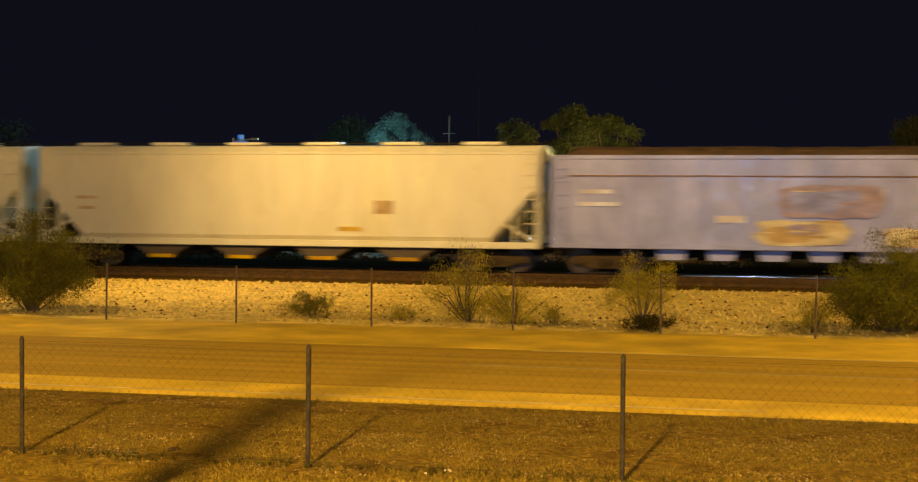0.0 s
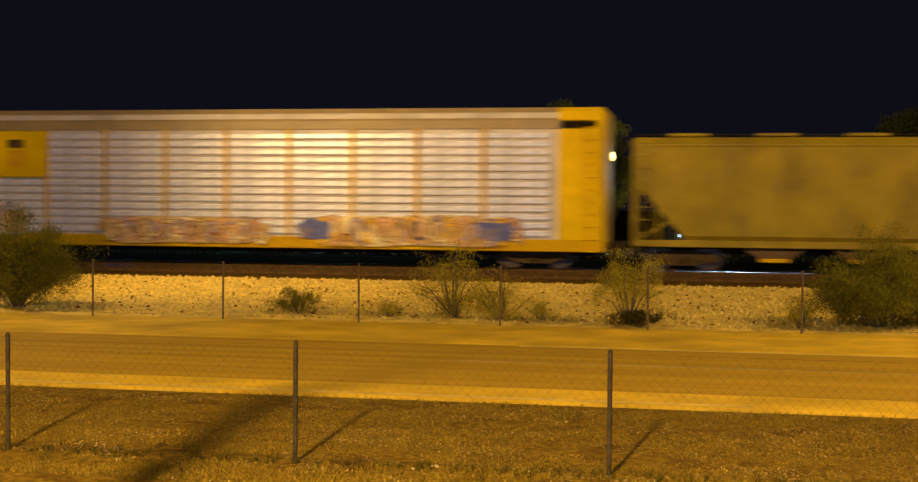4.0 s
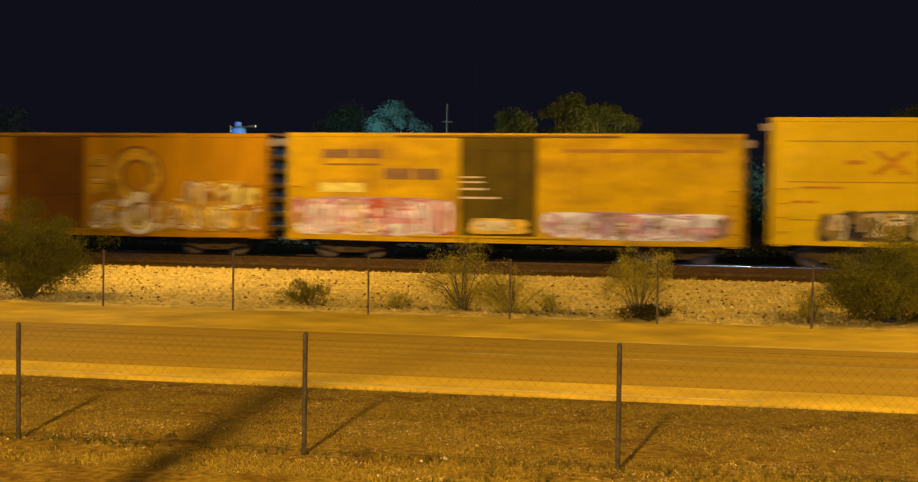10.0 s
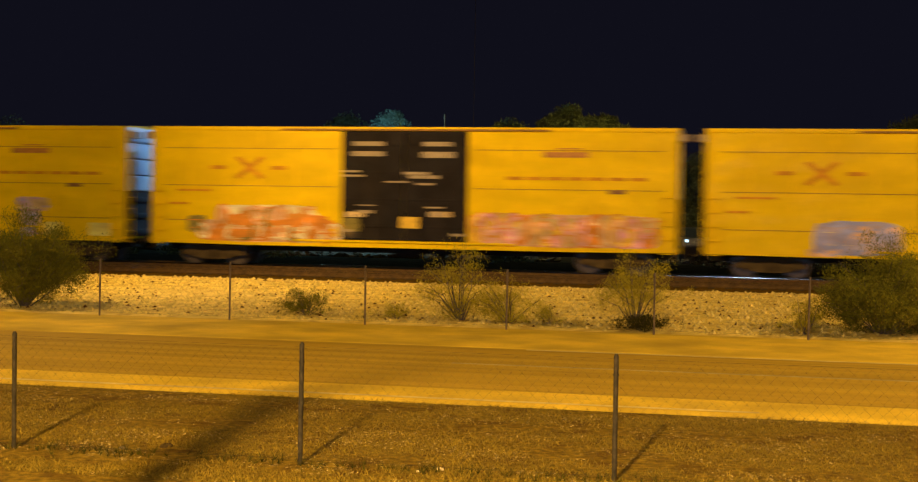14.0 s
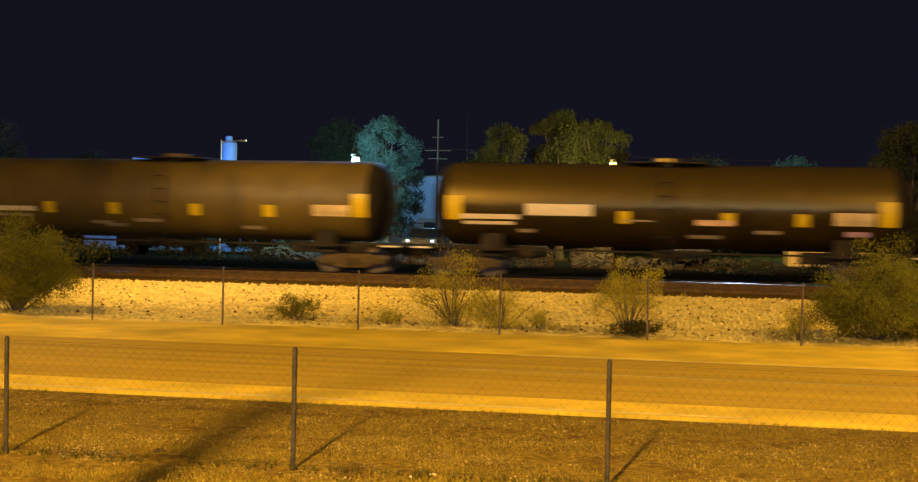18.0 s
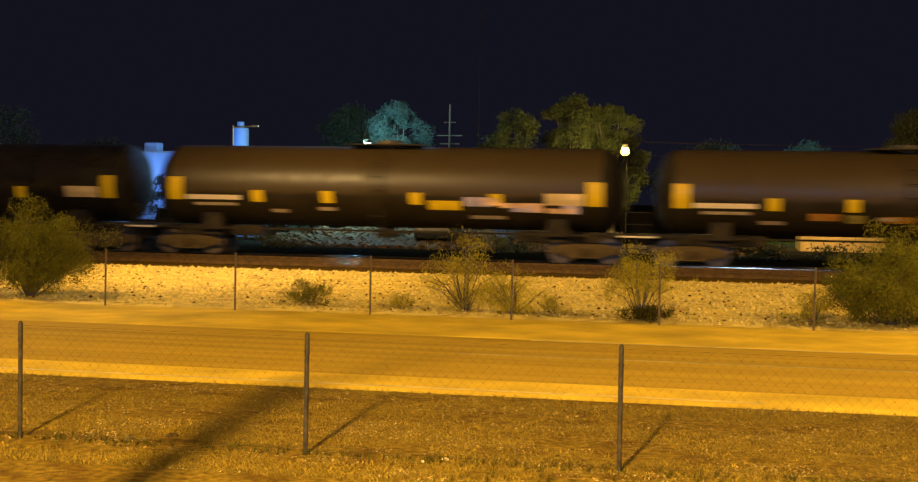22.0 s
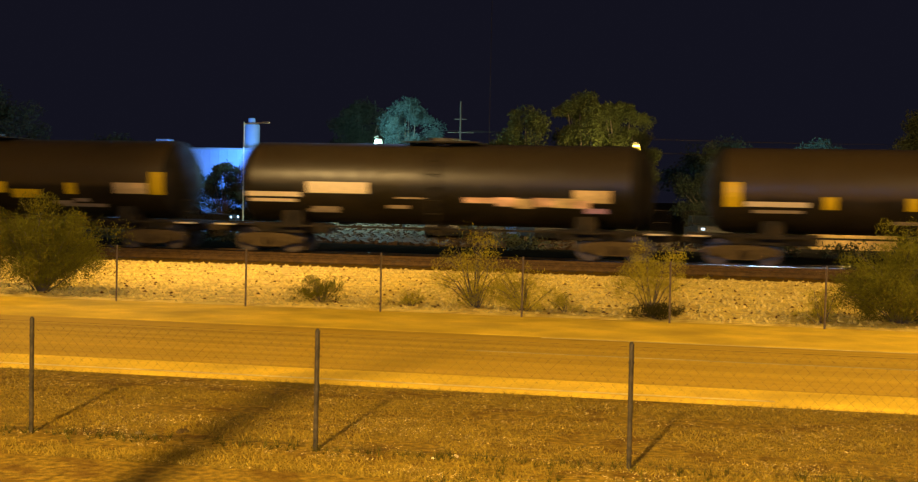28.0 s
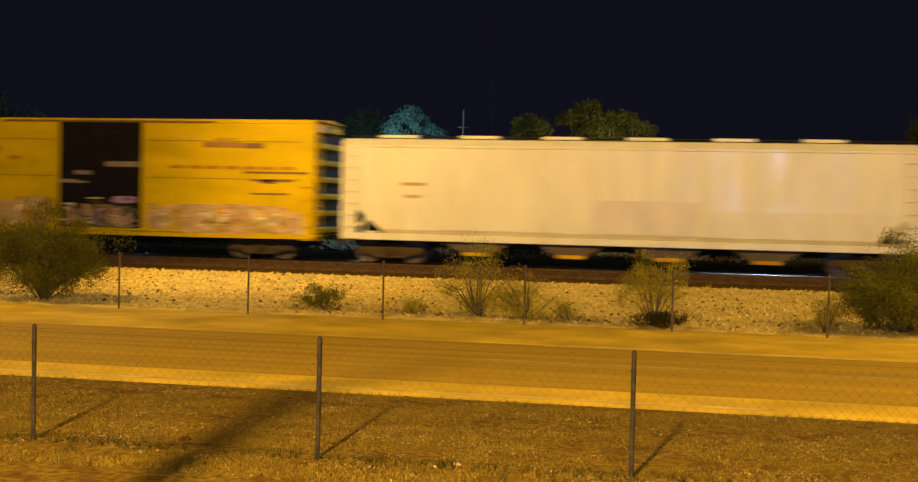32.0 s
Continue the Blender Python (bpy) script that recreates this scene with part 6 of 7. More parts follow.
bush("bush", -16.0, 28.2, 0.05, 3.6, 2.3, 11, M_LEAF, "large olive-green desert bush beside the fence", 44, 42000, 0.055)
bush("bush", -18.8, 28.6, 0.05, 3.2, 2.3, 12, M_LEAF, "large olive-green desert bush beside the fence", 34, 26000, 0.055)
bush("bush", -9.1, 28.2, 0.08, 1.25, 0.72, 13, M_LEAF, "small dark green shrub on the gravel", 16, 3200, 0.045)
bush("bush", -7.0, 28.0, 0.08, 1.0, 0.42, 14, M_LEAF_DRY, "small straw-coloured shrub on the gravel", 10, 1100, 0.04)
bush("bush", -5.6, 28.3, 0.08, 2.3, 1.95, 15, M_LEAF_DRY, "sparse straw-green bush on the gravel", 22, 6800, 0.042, low=-0.75)
bush("bush", -4.45, 28.0, 0.08, 2.1, 1.25, 16, M_LEAF_DRY, "sparse olive bush on the gravel", 20, 5800, 0.042, low=-0.7)
bush("bush", -3.55, 27.9, 0.08, 0.8, 0.55, 17, M_LEAF_DRY, "small sparse shrub on the gravel", 9, 900, 0.04)
bush("bush", -1.75, 27.9, 0.08, 2.0, 1.75, 18, M_LEAF_DRY, "thin upright bush with a spreading top", 16, 7400, 0.042, 0.9, low=-0.2)
bush("bush", -1.55, 27.6, 0.05, 1.7, 0.42, 19, M_LEAF_DARK, "low dark scrub at the foot of a bush", 16, 3200, 0.045)
bush("bush", 3.3, 28.4, 0.05, 3.6, 2.05, 20, M_LEAF, "large olive-green desert bush beside the fence", 46, 46000, 0.055)
bush("bush", 5.6, 28.8, 0.05, 3.6, 2.2, 21, M_LEAF, "large olive-green desert bush beside the fence", 34, 26000, 0.055)
bush("bush", 1.7, 27.8, 0.05, 1.2, 0.9, 22, M_LEAF_DRY, "straw-coloured shrub beside the fence", 12, 1800, 0.045)

# dry grass and litter on the near dirt
rng = random.Random(77)
grass = Shape()
for _ in range(150000):
    y = 11.2 + 5.6 * rng.random()
    x = -0.205 * y + rng.uniform(-0.40, 0.40) * y
    n = noise.noise((x * 0.45, y * 1.1, 0.0)) + 0.4 * noise.noise((x * 2.1, y * 3.0, 4.0))
    # grass thinned at both near corners, darkening them like lamp falloff
    bare = min(1.0, max(0.0, (abs(x + 2.6) - 1.9) / 1.5)) * min(1.0, max(0.0, (13.6 - y) / 1.2))
    if n + 0.05 - 0.42 * bare < rng.uniform(-0.35, 0.35):
        continue
    a = rng.uniform(0, 2 * math.pi)
    hgt = rng.uniform(0.008, 0.044) * (1.0 if y < 13.2 else 0.8)
    w = rng.uniform(0.003, 0.009)
    dx, dy = math.cos(a), math.sin(a)
    k = len(grass.v)
    lx, ly = rng.gauss(0, 0.025), rng.gauss(0, 0.02)
    grass.v += [(x - dx * w, y - dy * w, 0.0), (x + dx * w, y + dy * w, 0.0), (x + lx, y + ly, hgt)]
    grass.f.append((k, k + 1, k + 2))
tagged(part("dry_grass", grass, M_STRAW), "sparse dry straw-coloured grass on the dirt", "grass", kind="stuff")

# pale leaf litter between the grass
flecks = Shape()
for _ in range(22000):
    y = 11.2 + 5.5 * rng.random()
    x = -0.205 * y + rng.uniform(-0.40, 0.40) * y
    n = noise.noise((x * 0.7, y * 1.6, 9.0)) + 0.5 * noise.noise((x * 2.6, y * 4.0, 2.0))
    if n < rng.uniform(-0.1, 0.6):
        continue
    a, tilt = rng.uniform(0, 6.28), rng.uniform(-0.5, 0.9)
    w, l = rng.uniform(0.003, 0.008), rng.uniform(0.006, 0.022)
    dx, dy = math.cos(a), math.sin(a)
    k = len(flecks.v)
    z0 = 0.004 + rng.uniform(0, 0.012)
    flecks.v += [(x - dx * l, y - dy * l, z0), (x - dy * w, y + dx * w, z0 + tilt * w), (x + dx * l, y + dy * l, z0 + abs(tilt) * l), (x + dy * w, y - dx * w, z0)]
    flecks.f.append((k, k + 1, k + 2, k + 3))
tagged(part("leaf_litter", flecks, M_FLECK), "pale dry leaf litter scattered on the dirt", "leaf litter", kind="stuff")

# stones of the gravel bank
stones = Shape()
for _ in range(9000):
    y = 27.5 + 10.6 * rng.random()
    x = -0.205 * y + rng.uniform(-0.44, 0.44) * y
    z = float(np.interp(y, (27.25, 27.9, 30.5, 33.5, 36.6, 38.0, 38.5), (0.02, 0.09, 0.15, 0.22, 0.31, 0.32, 0.22)))
    r = rng.uniform(0.02, 0.075)
    p = [(x + r * rng.uniform(0.7, 1.2), y, z), (x, y + r * rng.uniform(0.7, 1.2), z), (x - r * rng.uniform(0.7, 1.2), y, z), (x, y - r * rng.uniform(0.7, 1.2), z),
         (x + r * rng.uniform(-0.3, 0.3), y + r * rng.uniform(-0.3, 0.3), z + r * rng.uniform(0.6, 1.1))]
    stones.add(p, [(0, 1, 4), (1, 2, 4), (2, 3, 4), (3, 0, 4)])
tagged(part("gravel", stones, M_STONE), "loose pale crushed stones on the bank", "gravel", kind="stuff")

# dark reddish stones, partly standing in for shaded pits in the gravel
dark_stones = Shape()
for _ in range(800):
    y = 27.6 + 10.3 * rng.random()
    x = -0.205 * y + rng.uniform(-0.44, 0.44) * y
    z = float(np.interp(y, (27.25, 27.9, 30.5, 33.5, 36.6, 38.0, 38.5), (0.02, 0.09, 0.15, 0.22, 0.31, 0.32, 0.22)))
    r = rng.uniform(0.02, 0.06)
    p = [(x + r * rng.uniform(0.7, 1.3), y, z), (x, y + r, z), (x - r * rng.uniform(0.7, 1.3), y, z), (x, y - r, z), (x + r * rng.uniform(-0.3, 0.3), y, z + r * rng.uniform(0.6, 1.0))]
    dark_stones.add(p, [(0, 1, 4), (1, 2, 4), (2, 3, 4), (3, 0, 4)])
tagged(part("dark_gravel", dark_stones, M_DARKSTONE), "dark reddish stones among the pale gravel", "gravel", kind="stuff")

# ---------------------------------------------------------------- behind the track
BACK = 78.0
tree(-9.1, BACK, 4.8, 9.3, 1.6, 51, M_TREE_LEAF, "broad green tree lit by a street lamp", 120, 300, 0.13)
tree(-7.0, BACK + 1, 4.0, 9.1, 1.8, 152, M_TREE_LEAF, "upright green tree lit by a street lamp", 110, 300, 0.13)
tree(-12.5, BACK - 1, 5.4, 8.3, 1.0, 53, M_TREE_LEAF, "rounded yellow-green tree lit by a street lamp", 90, 260, 0.13)
tree(-20.3, BACK + 2, 5.0, 9.1, 1.2, 54, M_TREE_COOL_LIT, "blue-green tree lit by a cool lamp", 120, 300, 0.12)
tree(-26.3, BACK + 12, 6.0, 9.6, 1.6, 55, M_TREE_UNLIT, "dim dark tree beyond the track", 80, 220, 0.14)
tree(-48.5, BACK, 9.0, 9.6, 2.0, 56, M_TREE_UNLIT, "dim dark tree beyond the track", 90, 200, 0.16)
tree(-42.5, BACK + 6, 8.0, 6.3, 1.0, 57, M_TREE_UNLIT, "low dark tree beyond the track", 70, 160, 0.16)
tree(9.6, 70.0, 5.2, 8.0, 0.8, 58, M_TREE_LEAF, "dark green tree beside a pale wall", 90, 260, 0.13)
tree(-1.0, BACK + 16, 9.0, 6.9, 0.6, 59, M_TREE_UNLIT, "low dim trees far behind", 80, 160, 0.18)
tree(5.6, BACK + 18, 5.0, 7.6, 0.6, 61, M_TREE_COOL_LIT, "low tree far behind, leaves tinted for a cool lamp", 70, 200, 0.15)
tree(11.5, BACK + 18, 9.0, 6.6, 0.6, 63, M_TREE_UNLIT, "low dim trees far behind", 80, 160, 0.18)
for k, (x, hgt) in enumerate(((-32.4, 4.35), (-30.2, 4.5), (-28.0, 4.3), (-25.9, 3.6))):
    tree(x, 74.2, 3.2, hgt, 0.4, 62 + 10 * k, M_TREE_UNLIT, "dark shrubby tree before a warehouse", 60, 170, 0.11)
tree(-1.5, BACK + 6, 5.0, 6.3, 0.6, 60, M_TREE_UNLIT, "low dim tree beyond the track", 60, 180, 0.15)

lamp_light("yard_light", (-5.72, 72.4, 5.6), 1150, (1.0, 0.86, 0.28), 0.12)
lamp_light("yard_light", (-21.2, BACK - 4.4, 6.0), 2600, (0.36, 0.80, 0.92), 0.12)
WALL_LAMP = (-36.5, BACK - 1.6, 4.07)
lamp_light("yard_light", (WALL_LAMP[0], WALL_LAMP[1], WALL_LAMP[2] - 0.3), 280, (0.19, 0.42, 0.88), 0.12)
# added blue lamp without a fixture, evens the warehouse wall
lamp_light("yard_light", (-30.6, BACK - 2.2, 5.0), 700, (0.08, 0.32, 1.0), 0.12)
bracket = empty("wall_lamp", pose(WALL_LAMP[0], BACK - 0.031, WALL_LAMP[2]), "bright cool lamp on a bracket of the warehouse wall", "lamp")
part("arm", Shape().tube((0, 0, 0.12), (0, -1.6, 0.12), 0.03, seg=8), M_GALV, bracket)
part("shade", Shape().tube((0, -1.6, 0.0), (0, -1.6, 0.16), 0.22, 0.06, 16), M_GALV, bracket)
part("lens", Shape().tube((0, -1.6, -0.16), (0, -1.6, 0.0), 0.12, 0.17, 16), M_GLOW_WHITE, bracket, "glowing bluish white lens")
lamp_light("yard_light", (4.6, BACK + 14.0, 5.4), 500, (0.36, 0.80, 0.92), 0.12)
street_lamp(-5.72, 74.0, 5.45, 180, "yard lamp glowing yellow before a tree", M_GLOW_SODIUM, True)
street_lamp(*COOL_LAMP, 0, "tall steel yard lamp with a cool white head", M_GLOW_COOL)
street_lamp(-20.6, BACK - 4, 5.6, 180, "yard lamp glowing greenish white under a tree", M_GLOW_COOL, True)
# hair-thin support added for the fill lamp, not a part of the yard
fill_mast_lamp = empty("fill_mast", pose(FILL_MAST[0], FILL_MAST[1] + 0.4, 0), "added thin mast that holds the unseen fill lamp", "lamp")
part("shaft", Shape().tube((0, 0, 0), (0, 0, FILL_MAST[2] + 0.3), 0.014, 0.012, 6), M_GALV, fill_mast_lamp)
part("fill_head", Shape().bevel_box(-0.35, 0.35, -0.25, 0.1, FILL_MAST[2] + 0.15, FILL_MAST[2] + 0.5, 0.05), M_GALV, fill_mast_lamp)

# near-black colours stand in for the yard's lack of light
M_ROOF_DARK = mat("near_black_yard", (0.022, 0.020, 0.018), 0.9, spec=0.0, vary=0.4, scale=1.0)
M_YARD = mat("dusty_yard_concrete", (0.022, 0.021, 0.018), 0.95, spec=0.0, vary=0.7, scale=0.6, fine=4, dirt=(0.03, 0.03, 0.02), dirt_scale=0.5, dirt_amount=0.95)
M_SHED = mat("blue_grey_sheet_wall", (0.20, 0.27, 0.42), 0.6, vary=0.15, scale=0.6)
M_ROOF = mat("dull_sheet_roof", (0.20, 0.19, 0.19), 0.7, vary=0.2, scale=0.8)
M_SCRUB = mat("grey_green_scrub", (0.09, 0.10, 0.045), 0.85, vary=0.35, scale=1.2, island=0.6)
M_PANE = mat("dark_window_glass", (0.02, 0.025, 0.03), 0.15, vary=0.1)


def shed(name, x0, x1, y0, y1, z1, wall, label, doors=2, ridge=0.45, ribs=True):
    ob = empty(name, pose((x0 + x1) / 2, y0, 0), label, "building", "buildings behind the track")
    h = (x1 - x0) / 2
    body = Shape().box(-h, h, 0, y1 - y0, 0, z1)
    part("wall", body, wall, ob)
    part("roof", Shape().run([(-0.3, z1), (y1 - y0 + 0.3, z1), (y1 - y0 + 0.3, z1 + 0.1), ((y1 - y0) / 2, z1 + ridge), (-0.3, z1 + 0.1)], -h - 0.2, h + 0.2), M_ROOF, ob)
    for i in range(int(2 * h / 0.6) if ribs else 0):
        part("wall_rib", Shape().bevel_box(-h + 0.3 + 0.6 * i, -h + 0.38 + 0.6 * i, -0.03, 0.0, 0.05, z1, 0.008), wall, ob)
    for i in range(doors):
        x = -h + 2 * h * (i + 0.5) / doors
        d = part("door", Shape().bevel_box(x - 0.9, x + 0.9, -0.06, -0.031, 0, 2.3, 0.01), M_ROOF, ob)
        part("door_pane", Shape().box(x - 0.5, x + 0.5, -0.075, -0.062, 1.4, 2.0), M_PANE, d)
    return ob


hall = shed("warehouse", -39.6, -28.7, BACK, BACK + 8, 5.2, M_SHED, "sheet-metal warehouse wall lit by a blue lamp", 1, 0.14)
for x0, x1, z in ((-38.75, -37.8, 5.58), (-36.4, -35.5, 5.84)):
    part("roof_unit", Shape().bevel_box(x0 + 34.15, x1 + 34.15, 0.0, 0.9, 5.3, z, 0.04), M_SHED, hall, "boxy unit on the roof edge")
tower = empty("water_tank", pose(-30.7, BACK + 2, 5.5), "pale round tank on a warehouse roof, lit blue", "tank", "")
part("drum", Shape().tube((0, 0, -0.3), (0, 0, 1.35), 0.52, 0.52, 24).tube((0, 0, 1.35), (0, 0, 1.42), 0.52, 0.45, 24), M_SHED, tower, smooth=True)
part("vent", Shape().tube((0, 0, 1.40), (0, 0, 1.80), 0.24, 0.22, 12), M_SHED, tower)
for z in (0.2, 0.7, 1.15):
    part("hoop", Shape().tube((0, 0, z), (0, 0, z + 0.05), 0.54, seg=24), M_SHED, tower)
yard_lamp = empty("street_lamp", pose(-28.1, 72.0, 0), "thin pale steel lamp post with a short arm", "lamp", "street lamps")
part("pole", Shape().tube((0, 0, 0), (0, 0, 6.62), 0.05, 0.035, 10), M_LABEL, yard_lamp)
part("arm", Shape().tube((0, 0, 6.5), (1.25, 0, 6.58), 0.03, seg=8), M_LABEL, yard_lamp)
part("lamp_head", Shape().bevel_box(1.1, 1.55, -0.1, 0.1, 6.53, 6.64, 0.03), M_LABEL, yard_lamp)
shed("office_building", -24.5, -12.5, 92, 99, 5.2, M_SHED, "long low office building lit by a cool lamp", 4)
# added cool lamp without a fixture, brightens the office wall
lamp_light("yard_light", (-18.6, 87.5, 5.0), 380, (0.35, 0.75, 1.0), 0.12)
# made-up lamp that brightens the house wall
lamp_light("yard_light", (5.4, 73.2, 4.6), 600, SODIUM, 0.1)
added_wallpack = empty("wall_lamp", pose(5.4, 75.96, 4.3), "added sodium lamp, made up to light a pale house wall", "lamp")
part("housing", Shape().bevel_box(-0.2, 0.2, -0.22, 0.0, 0.0, 0.2, 0.03), M_GALV, added_wallpack)
part("lens", Shape().bevel_box(-0.15, 0.15, -0.20, -0.04, -0.07, 0.0, 0.02), M_GLOW_SODIUM, added_wallpack, "glowing lens")
shed("house", 4.0, 8.6, 76, 82, 4.6, M_SPRAY["tan"], "plain pale house wall lit orange", 0, ribs=False)
mast = empty("utility_pole", pose(-16.6, BACK, 0), "thin timber utility pole with crossarms", "pole")
part("shaft", Shape().tube((0, 0, 0), (0, 0, 8.3), 0.08, 0.05, 10), M_POLE, mast)
for z, w in ((7.2, 0.35), (6.4, 0.8), (5.9, 0.6)):
    part("crossarm", Shape().box(-w, w, -0.04, 0.04, z, z + 0.05), M_POLE, mast)
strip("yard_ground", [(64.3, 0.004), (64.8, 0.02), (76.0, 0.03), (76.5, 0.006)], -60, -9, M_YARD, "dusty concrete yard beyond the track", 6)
strip("yard_ground", [(64.3, 0.004), (64.8, 0.02), (75.5, 0.03), (75.9, 0.006)], -9, 14, M_ROOF_DARK, "near-black yard beyond the track, darkness put in its colour", 4)
M_CARPAINT = mat("dark_grey_car_paint", (0.016, 0.017, 0.020), 0.35, vary=0.05, coat=0.5)
M_TYRE = mat("black_tyre", (0.02, 0.02, 0.02), 0.85, vary=0.2)
M_HEADLIGHT = mat("cool_headlight", (0.8, 0.9, 1.0), 0.2, vary=0.02, glow=(0.45, 0.75, 1.0), glow_strength=1.3)


def parked_pickup(x, y, turn, label):
    ob = empty("pickup_truck", pose(x, y, 0, rz=turn), label, "truck", "parked trucks beyond the track")
    part("body", Shape().prism([(-2.6, 0.5), (2.6, 0.5), (2.65, 0.9), (2.58, 1.27), (1.2, 1.32), (0.5, 1.78), (-0.9, 1.8), (-1.05, 1.15), (-2.6, 1.15)], -0.92, 0.92), M_CARPAINT, ob)
    part("side_window", Shape().prism([(-0.8, 1.25), (0.85, 1.25), (0.4, 1.68), (-0.75, 1.7)], -0.935, -0.922), M_PANE, ob)
    part("windscreen", Shape().add([(1.22, -0.8, 1.335), (1.22, 0.8, 1.335), (0.55, 0.75, 1.76), (0.55, -0.75, 1.76)], [(0, 1, 2, 3)]), M_PANE, ob)
    for wx in (-1.7, 1.7):
        for sy in (-1, 1):
            w = part("wheel", Shape().tube((wx, sy * 0.95, 0.38), (wx, sy * 0.7, 0.38), 0.38, seg=18), M_TYRE, ob)
            part("rim", Shape().tube((wx, sy * 0.965, 0.38), (wx, sy * 0.95, 0.38), 0.22, seg=14), M_GALV, w)
    for sy in (-0.65, 0.65):
        part("headlight", Shape().bevel_box(2.55, 2.66, sy - 0.10, sy + 0.10, 1.08, 1.21, 0.02), M_HEADLIGHT, ob, "bluish white headlight")
    return ob


parked_pickup(-15.4, 70.0, -86, "dark pickup with bluish headlights on, facing the track")
parked_pickup(-10.4, 70.5, -70, "dark pickup with bluish headlights on, facing the track")
parked_pickup(-1.6, 71.0, -80, "dark pickup with bluish headlights on, facing the track")
parked_pickup(-30.5, 70.0, 4, "plain dark grey pickup parked beyond the track")
line = empty("power_line", pose(0, BACK, 0), "thin dark overhead power lines on the pole", "power line")
for k, z in enumerate((6.45, 5.65)):
    for dy in (-0.7, 0.7):
        s = Shape()
        pts = [(-16.6 + dy + 46 * i / 16, 0.2 * i, z + 0.1 - 2.0 * (i / 16) * (1 - i / 16)) for i in range(17)]
        for px, py, pz in pts:
            s.v += [(px, py - 0.008, pz), (px, py, pz + 0.008), (px, py + 0.008, pz), (px, py, pz - 0.008)]
        for i in range(len(pts) - 1):
            for q in range(4):
                s.f.append((4 * i + q, 4 * i + (q + 1) % 4, 4 * i + 4 + (q + 1) % 4, 4 * i + 4 + q))
        part("wire", s, M_WIRE, line)

# weeds along the foot of the near fence, litter and clods
rng = random.Random(99)
weeds = Shape()
for _ in range(420):
    x = rng.uniform(-9, 2.5)
    y = 12.24 + rng.gauss(0.0, 0.10)
    if rng.random() < 0.25:
        x, y = rng.uniform(-2.6, 1.2), rng.uniform(10.6, 11.8)
    for _k in range(7):
        a = rng.uniform(0, 6.28)
        hgt, w = rng.uniform(0.03, 0.13), 0.004
        k = len(weeds.v)
        lx, ly = rng.gauss(0, 0.05), rng.gauss(0, 0.05)
        weeds.v += [(x - math.cos(a) * w, y - math.sin(a) * w, 0.0), (x + math.cos(a) * w, y + math.sin(a) * w, 0.0), (x + lx, y + ly, hgt)]
        weeds.f.append((k, k + 1, k + 2))
tagged(part("weeds", weeds, M_LEAF_DARK), "dry weeds along the foot of the fence", "weeds", kind="stuff")
for x, y, r, m, label in ((-2.62, 12.35, 0.035, M_LABEL, "crumpled scrap of pale litter on the dirt"), (-2.80, 12.2, 0.022, M_LABEL, "crumpled scrap of pale litter on the dirt"),
                          (-5.6, 12.75, 0.06, M_TIE, "dark clod lying on the dirt"), (-6.0, 12.55, 0.03, M_CHUTE, "pale stone lying on the dirt"), (-5.8, 12.5, 0.025, M_CHUTE, "pale stone lying on the dirt")):
    s = Shape()
    n = 9
    for j, (rz, rr) in enumerate(((0, 1.0), (0.35, 0.85), (0.6, 0.35))):
        for i in range(n):
            t_ = 2 * math.pi * i / n
            q = r * rr * rng.uniform(0.7, 1.25)
            s.v.append((q * math.cos(t_) * 1.5, q * math.sin(t_), r * rz * rng.uniform(0.8, 1.2) if j else 0.0))
    for j in range(2):
        for i in range(n):
            s.f.append((j * n + i, j * n + (i + 1) % n, (j + 1) * n + (i + 1) % n, (j + 1) * n + i))
    s.f.append(tuple(2 * n + i for i in range(n)))
    ob = part("litter" if m is M_LABEL else "clod", s, m, None, label, at=pose(x, y, 0.0, rz=rng.uniform(0, 90)))
    ob["category"] = "litter" if m is M_LABEL else "stone"

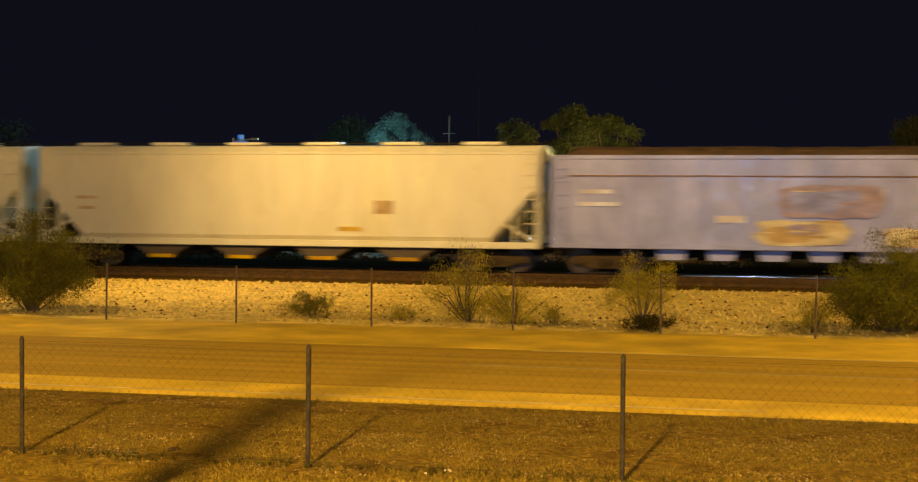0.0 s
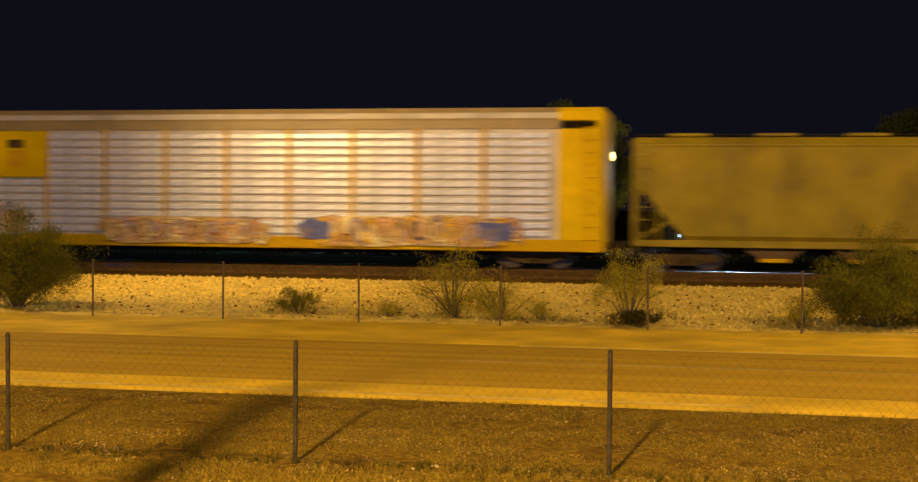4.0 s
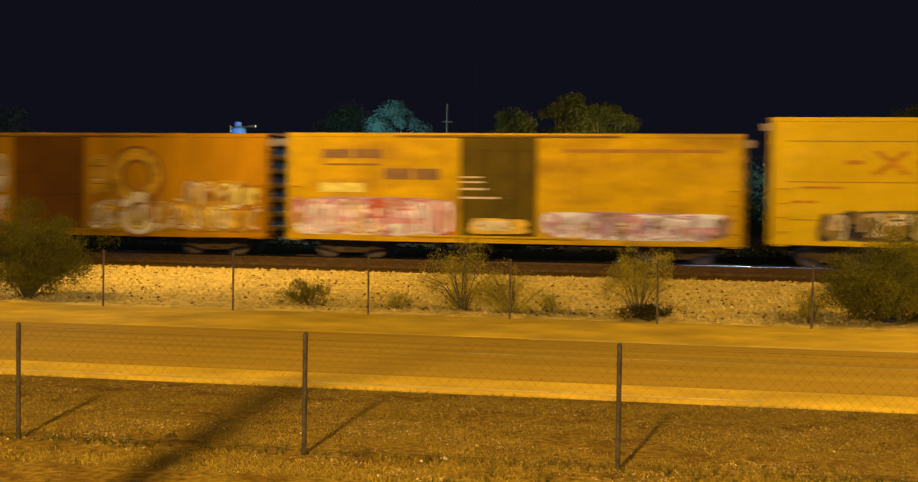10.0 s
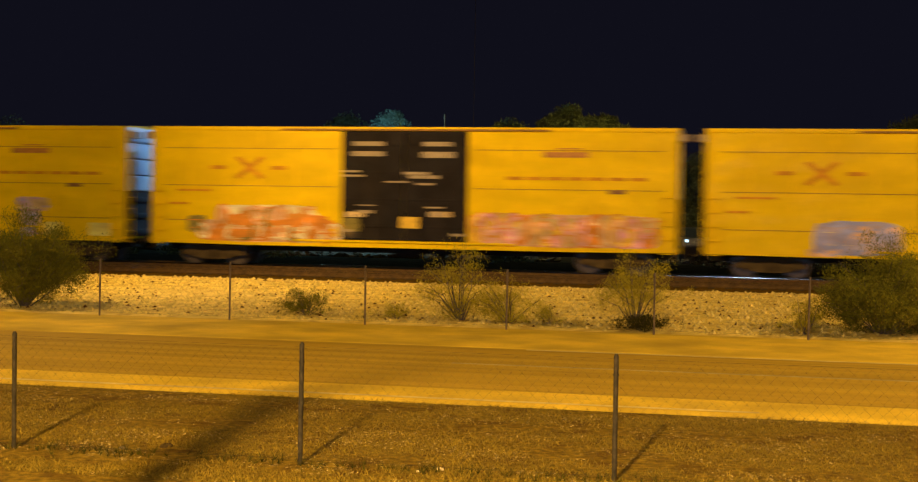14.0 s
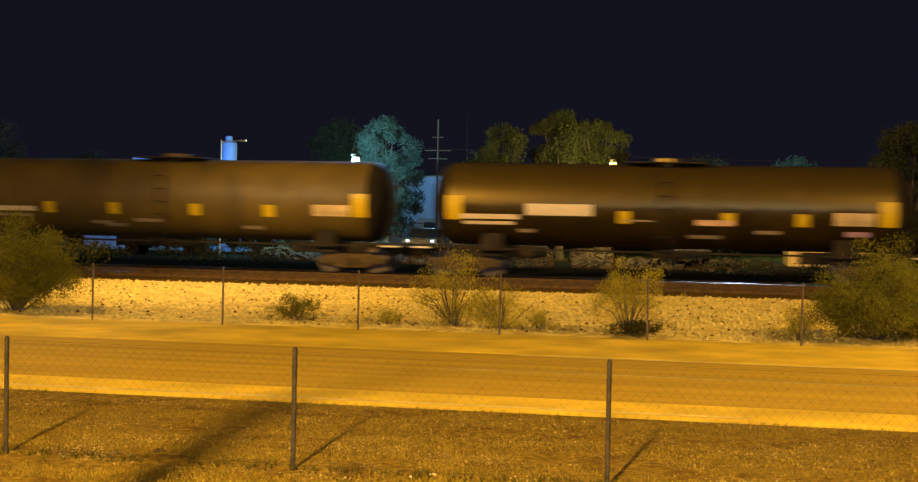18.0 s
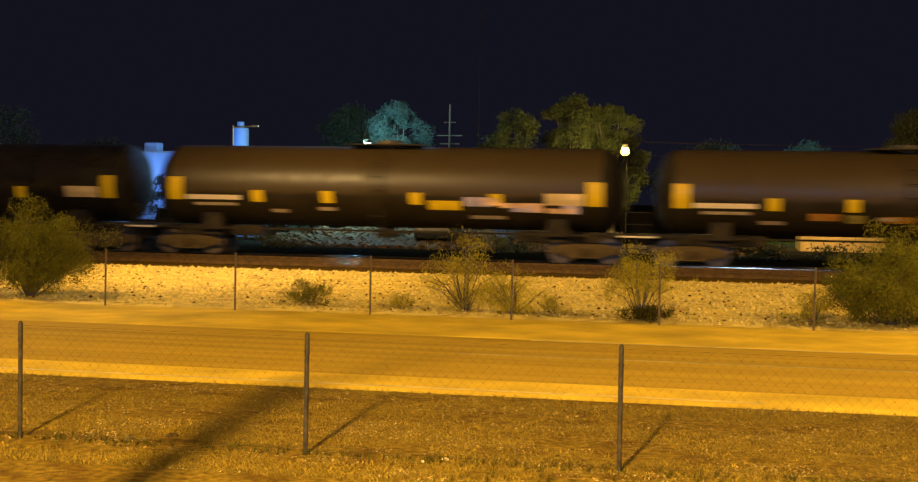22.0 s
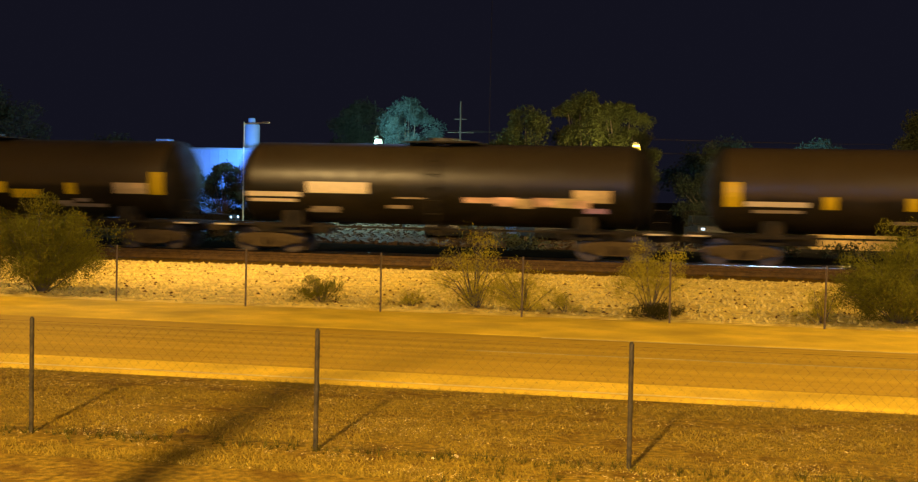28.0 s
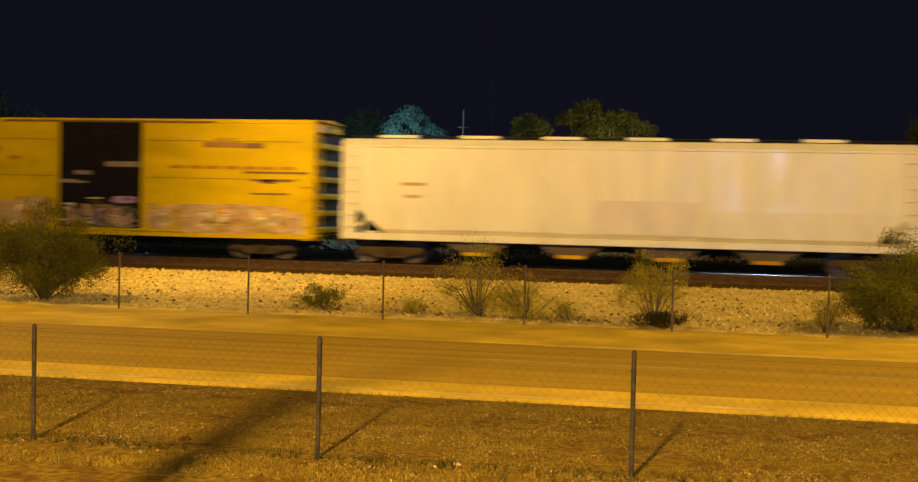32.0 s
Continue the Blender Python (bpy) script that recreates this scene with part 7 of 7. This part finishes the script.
rng = random.Random(55)
scrub = Shape()
for _ in range(44):
    x, y = rng.uniform(-46, 16), rng.uniform(60.6, 63.5)
    if -20.5 < x < -11.5 or -9.8 < x < -5.0:
        continue
    hh = rng.uniform(0.6, 1.2)
    leaf_cloud(scrub, rng, (x, y, hh * 0.5), (rng.uniform(0.7, 1.5), 0.6, hh * 0.55), 190, 0.13)
M_RUBBLE = mat("broken_concrete", (0.135, 0.088, 0.05), 0.9, spec=0.1, vary=0.35, scale=2.5, island=0.8)
rubble = Shape()
HEAPS = ((-24.2, -16.4, 0.85, 1500), (-16.4, -13.4, 0.95, 700), (-11.2, -9.3, 0.75, 300), (-8.0, -6.0, 0.75, 380), (-27.5, -24.2, 0.5, 160), (-6.0, 3.0, 0.3, 160))
for x0, x1, tall, count in HEAPS:
    for _ in range(count):
        x = rng.uniform(x0, x1)
        y = rng.uniform(65.0, 76.2)
        x *= y / 75.6
        r = rng.uniform(0.07, 0.26)
        z = max(0.0, tall * (y - 64.0) / 12.0 * rng.uniform(0.4, 1.0) * (0.9 + 0.5 * noise.noise((x * 0.9, 3.0, 0.0))))
        a = rng.uniform(0, 3.14)
        c_, s_ = math.cos(a), math.sin(a)
        p = []
        for dx, dy, dz in itertools.product((-1, 1), (-0.7, 0.7), (-0.6, 0.6)):
            q = [v * r * rng.uniform(0.7, 1.2) for v in (dx, dy, dz)]
            p.append((x + q[0] * c_ - q[1] * s_, y + q[0] * s_ + q[1] * c_, max(0.0, z + q[2] + q[0] * 0.3)))
        rubble.add(p, [(0, 1, 3, 2), (4, 6, 7, 5), (0, 4, 5, 1), (2, 3, 7, 6), (1, 5, 7, 3), (0, 2, 6, 4)])
tagged(part("rubble", rubble, M_RUBBLE), "heaps of pale broken concrete beyond the track", "rubble", kind="stuff")
gate = empty("yard_gate", pose(-24.6, 75.6, 0), "white-painted braced gate before a yard", "gate")
for x in (-0.95, 0.95):
    part("gate_post", Shape().bevel_box(x - 0.06, x + 0.06, -0.06, 0.06, 0.0, 2.35, 0.015), M_LABEL, gate)
for z in (0.95, 1.58, 2.2):
    part("gate_rail", Shape().bevel_box(-0.89, 0.89, -0.04, 0.04, z - 0.06, z + 0.06, 0.012), M_LABEL, gate)
for a in (-1, 1):
    part("gate_brace", Shape().tube((-0.86 * a, 0.05 * a, 1.0), (0.86 * a, 0.05 * a, 2.16), 0.05, seg=8), M_LABEL, gate)
tagged(part("scrub", scrub, M_SCRUB), "grey-green scrub beyond the track", "scrub", kind="stuff")

motions()
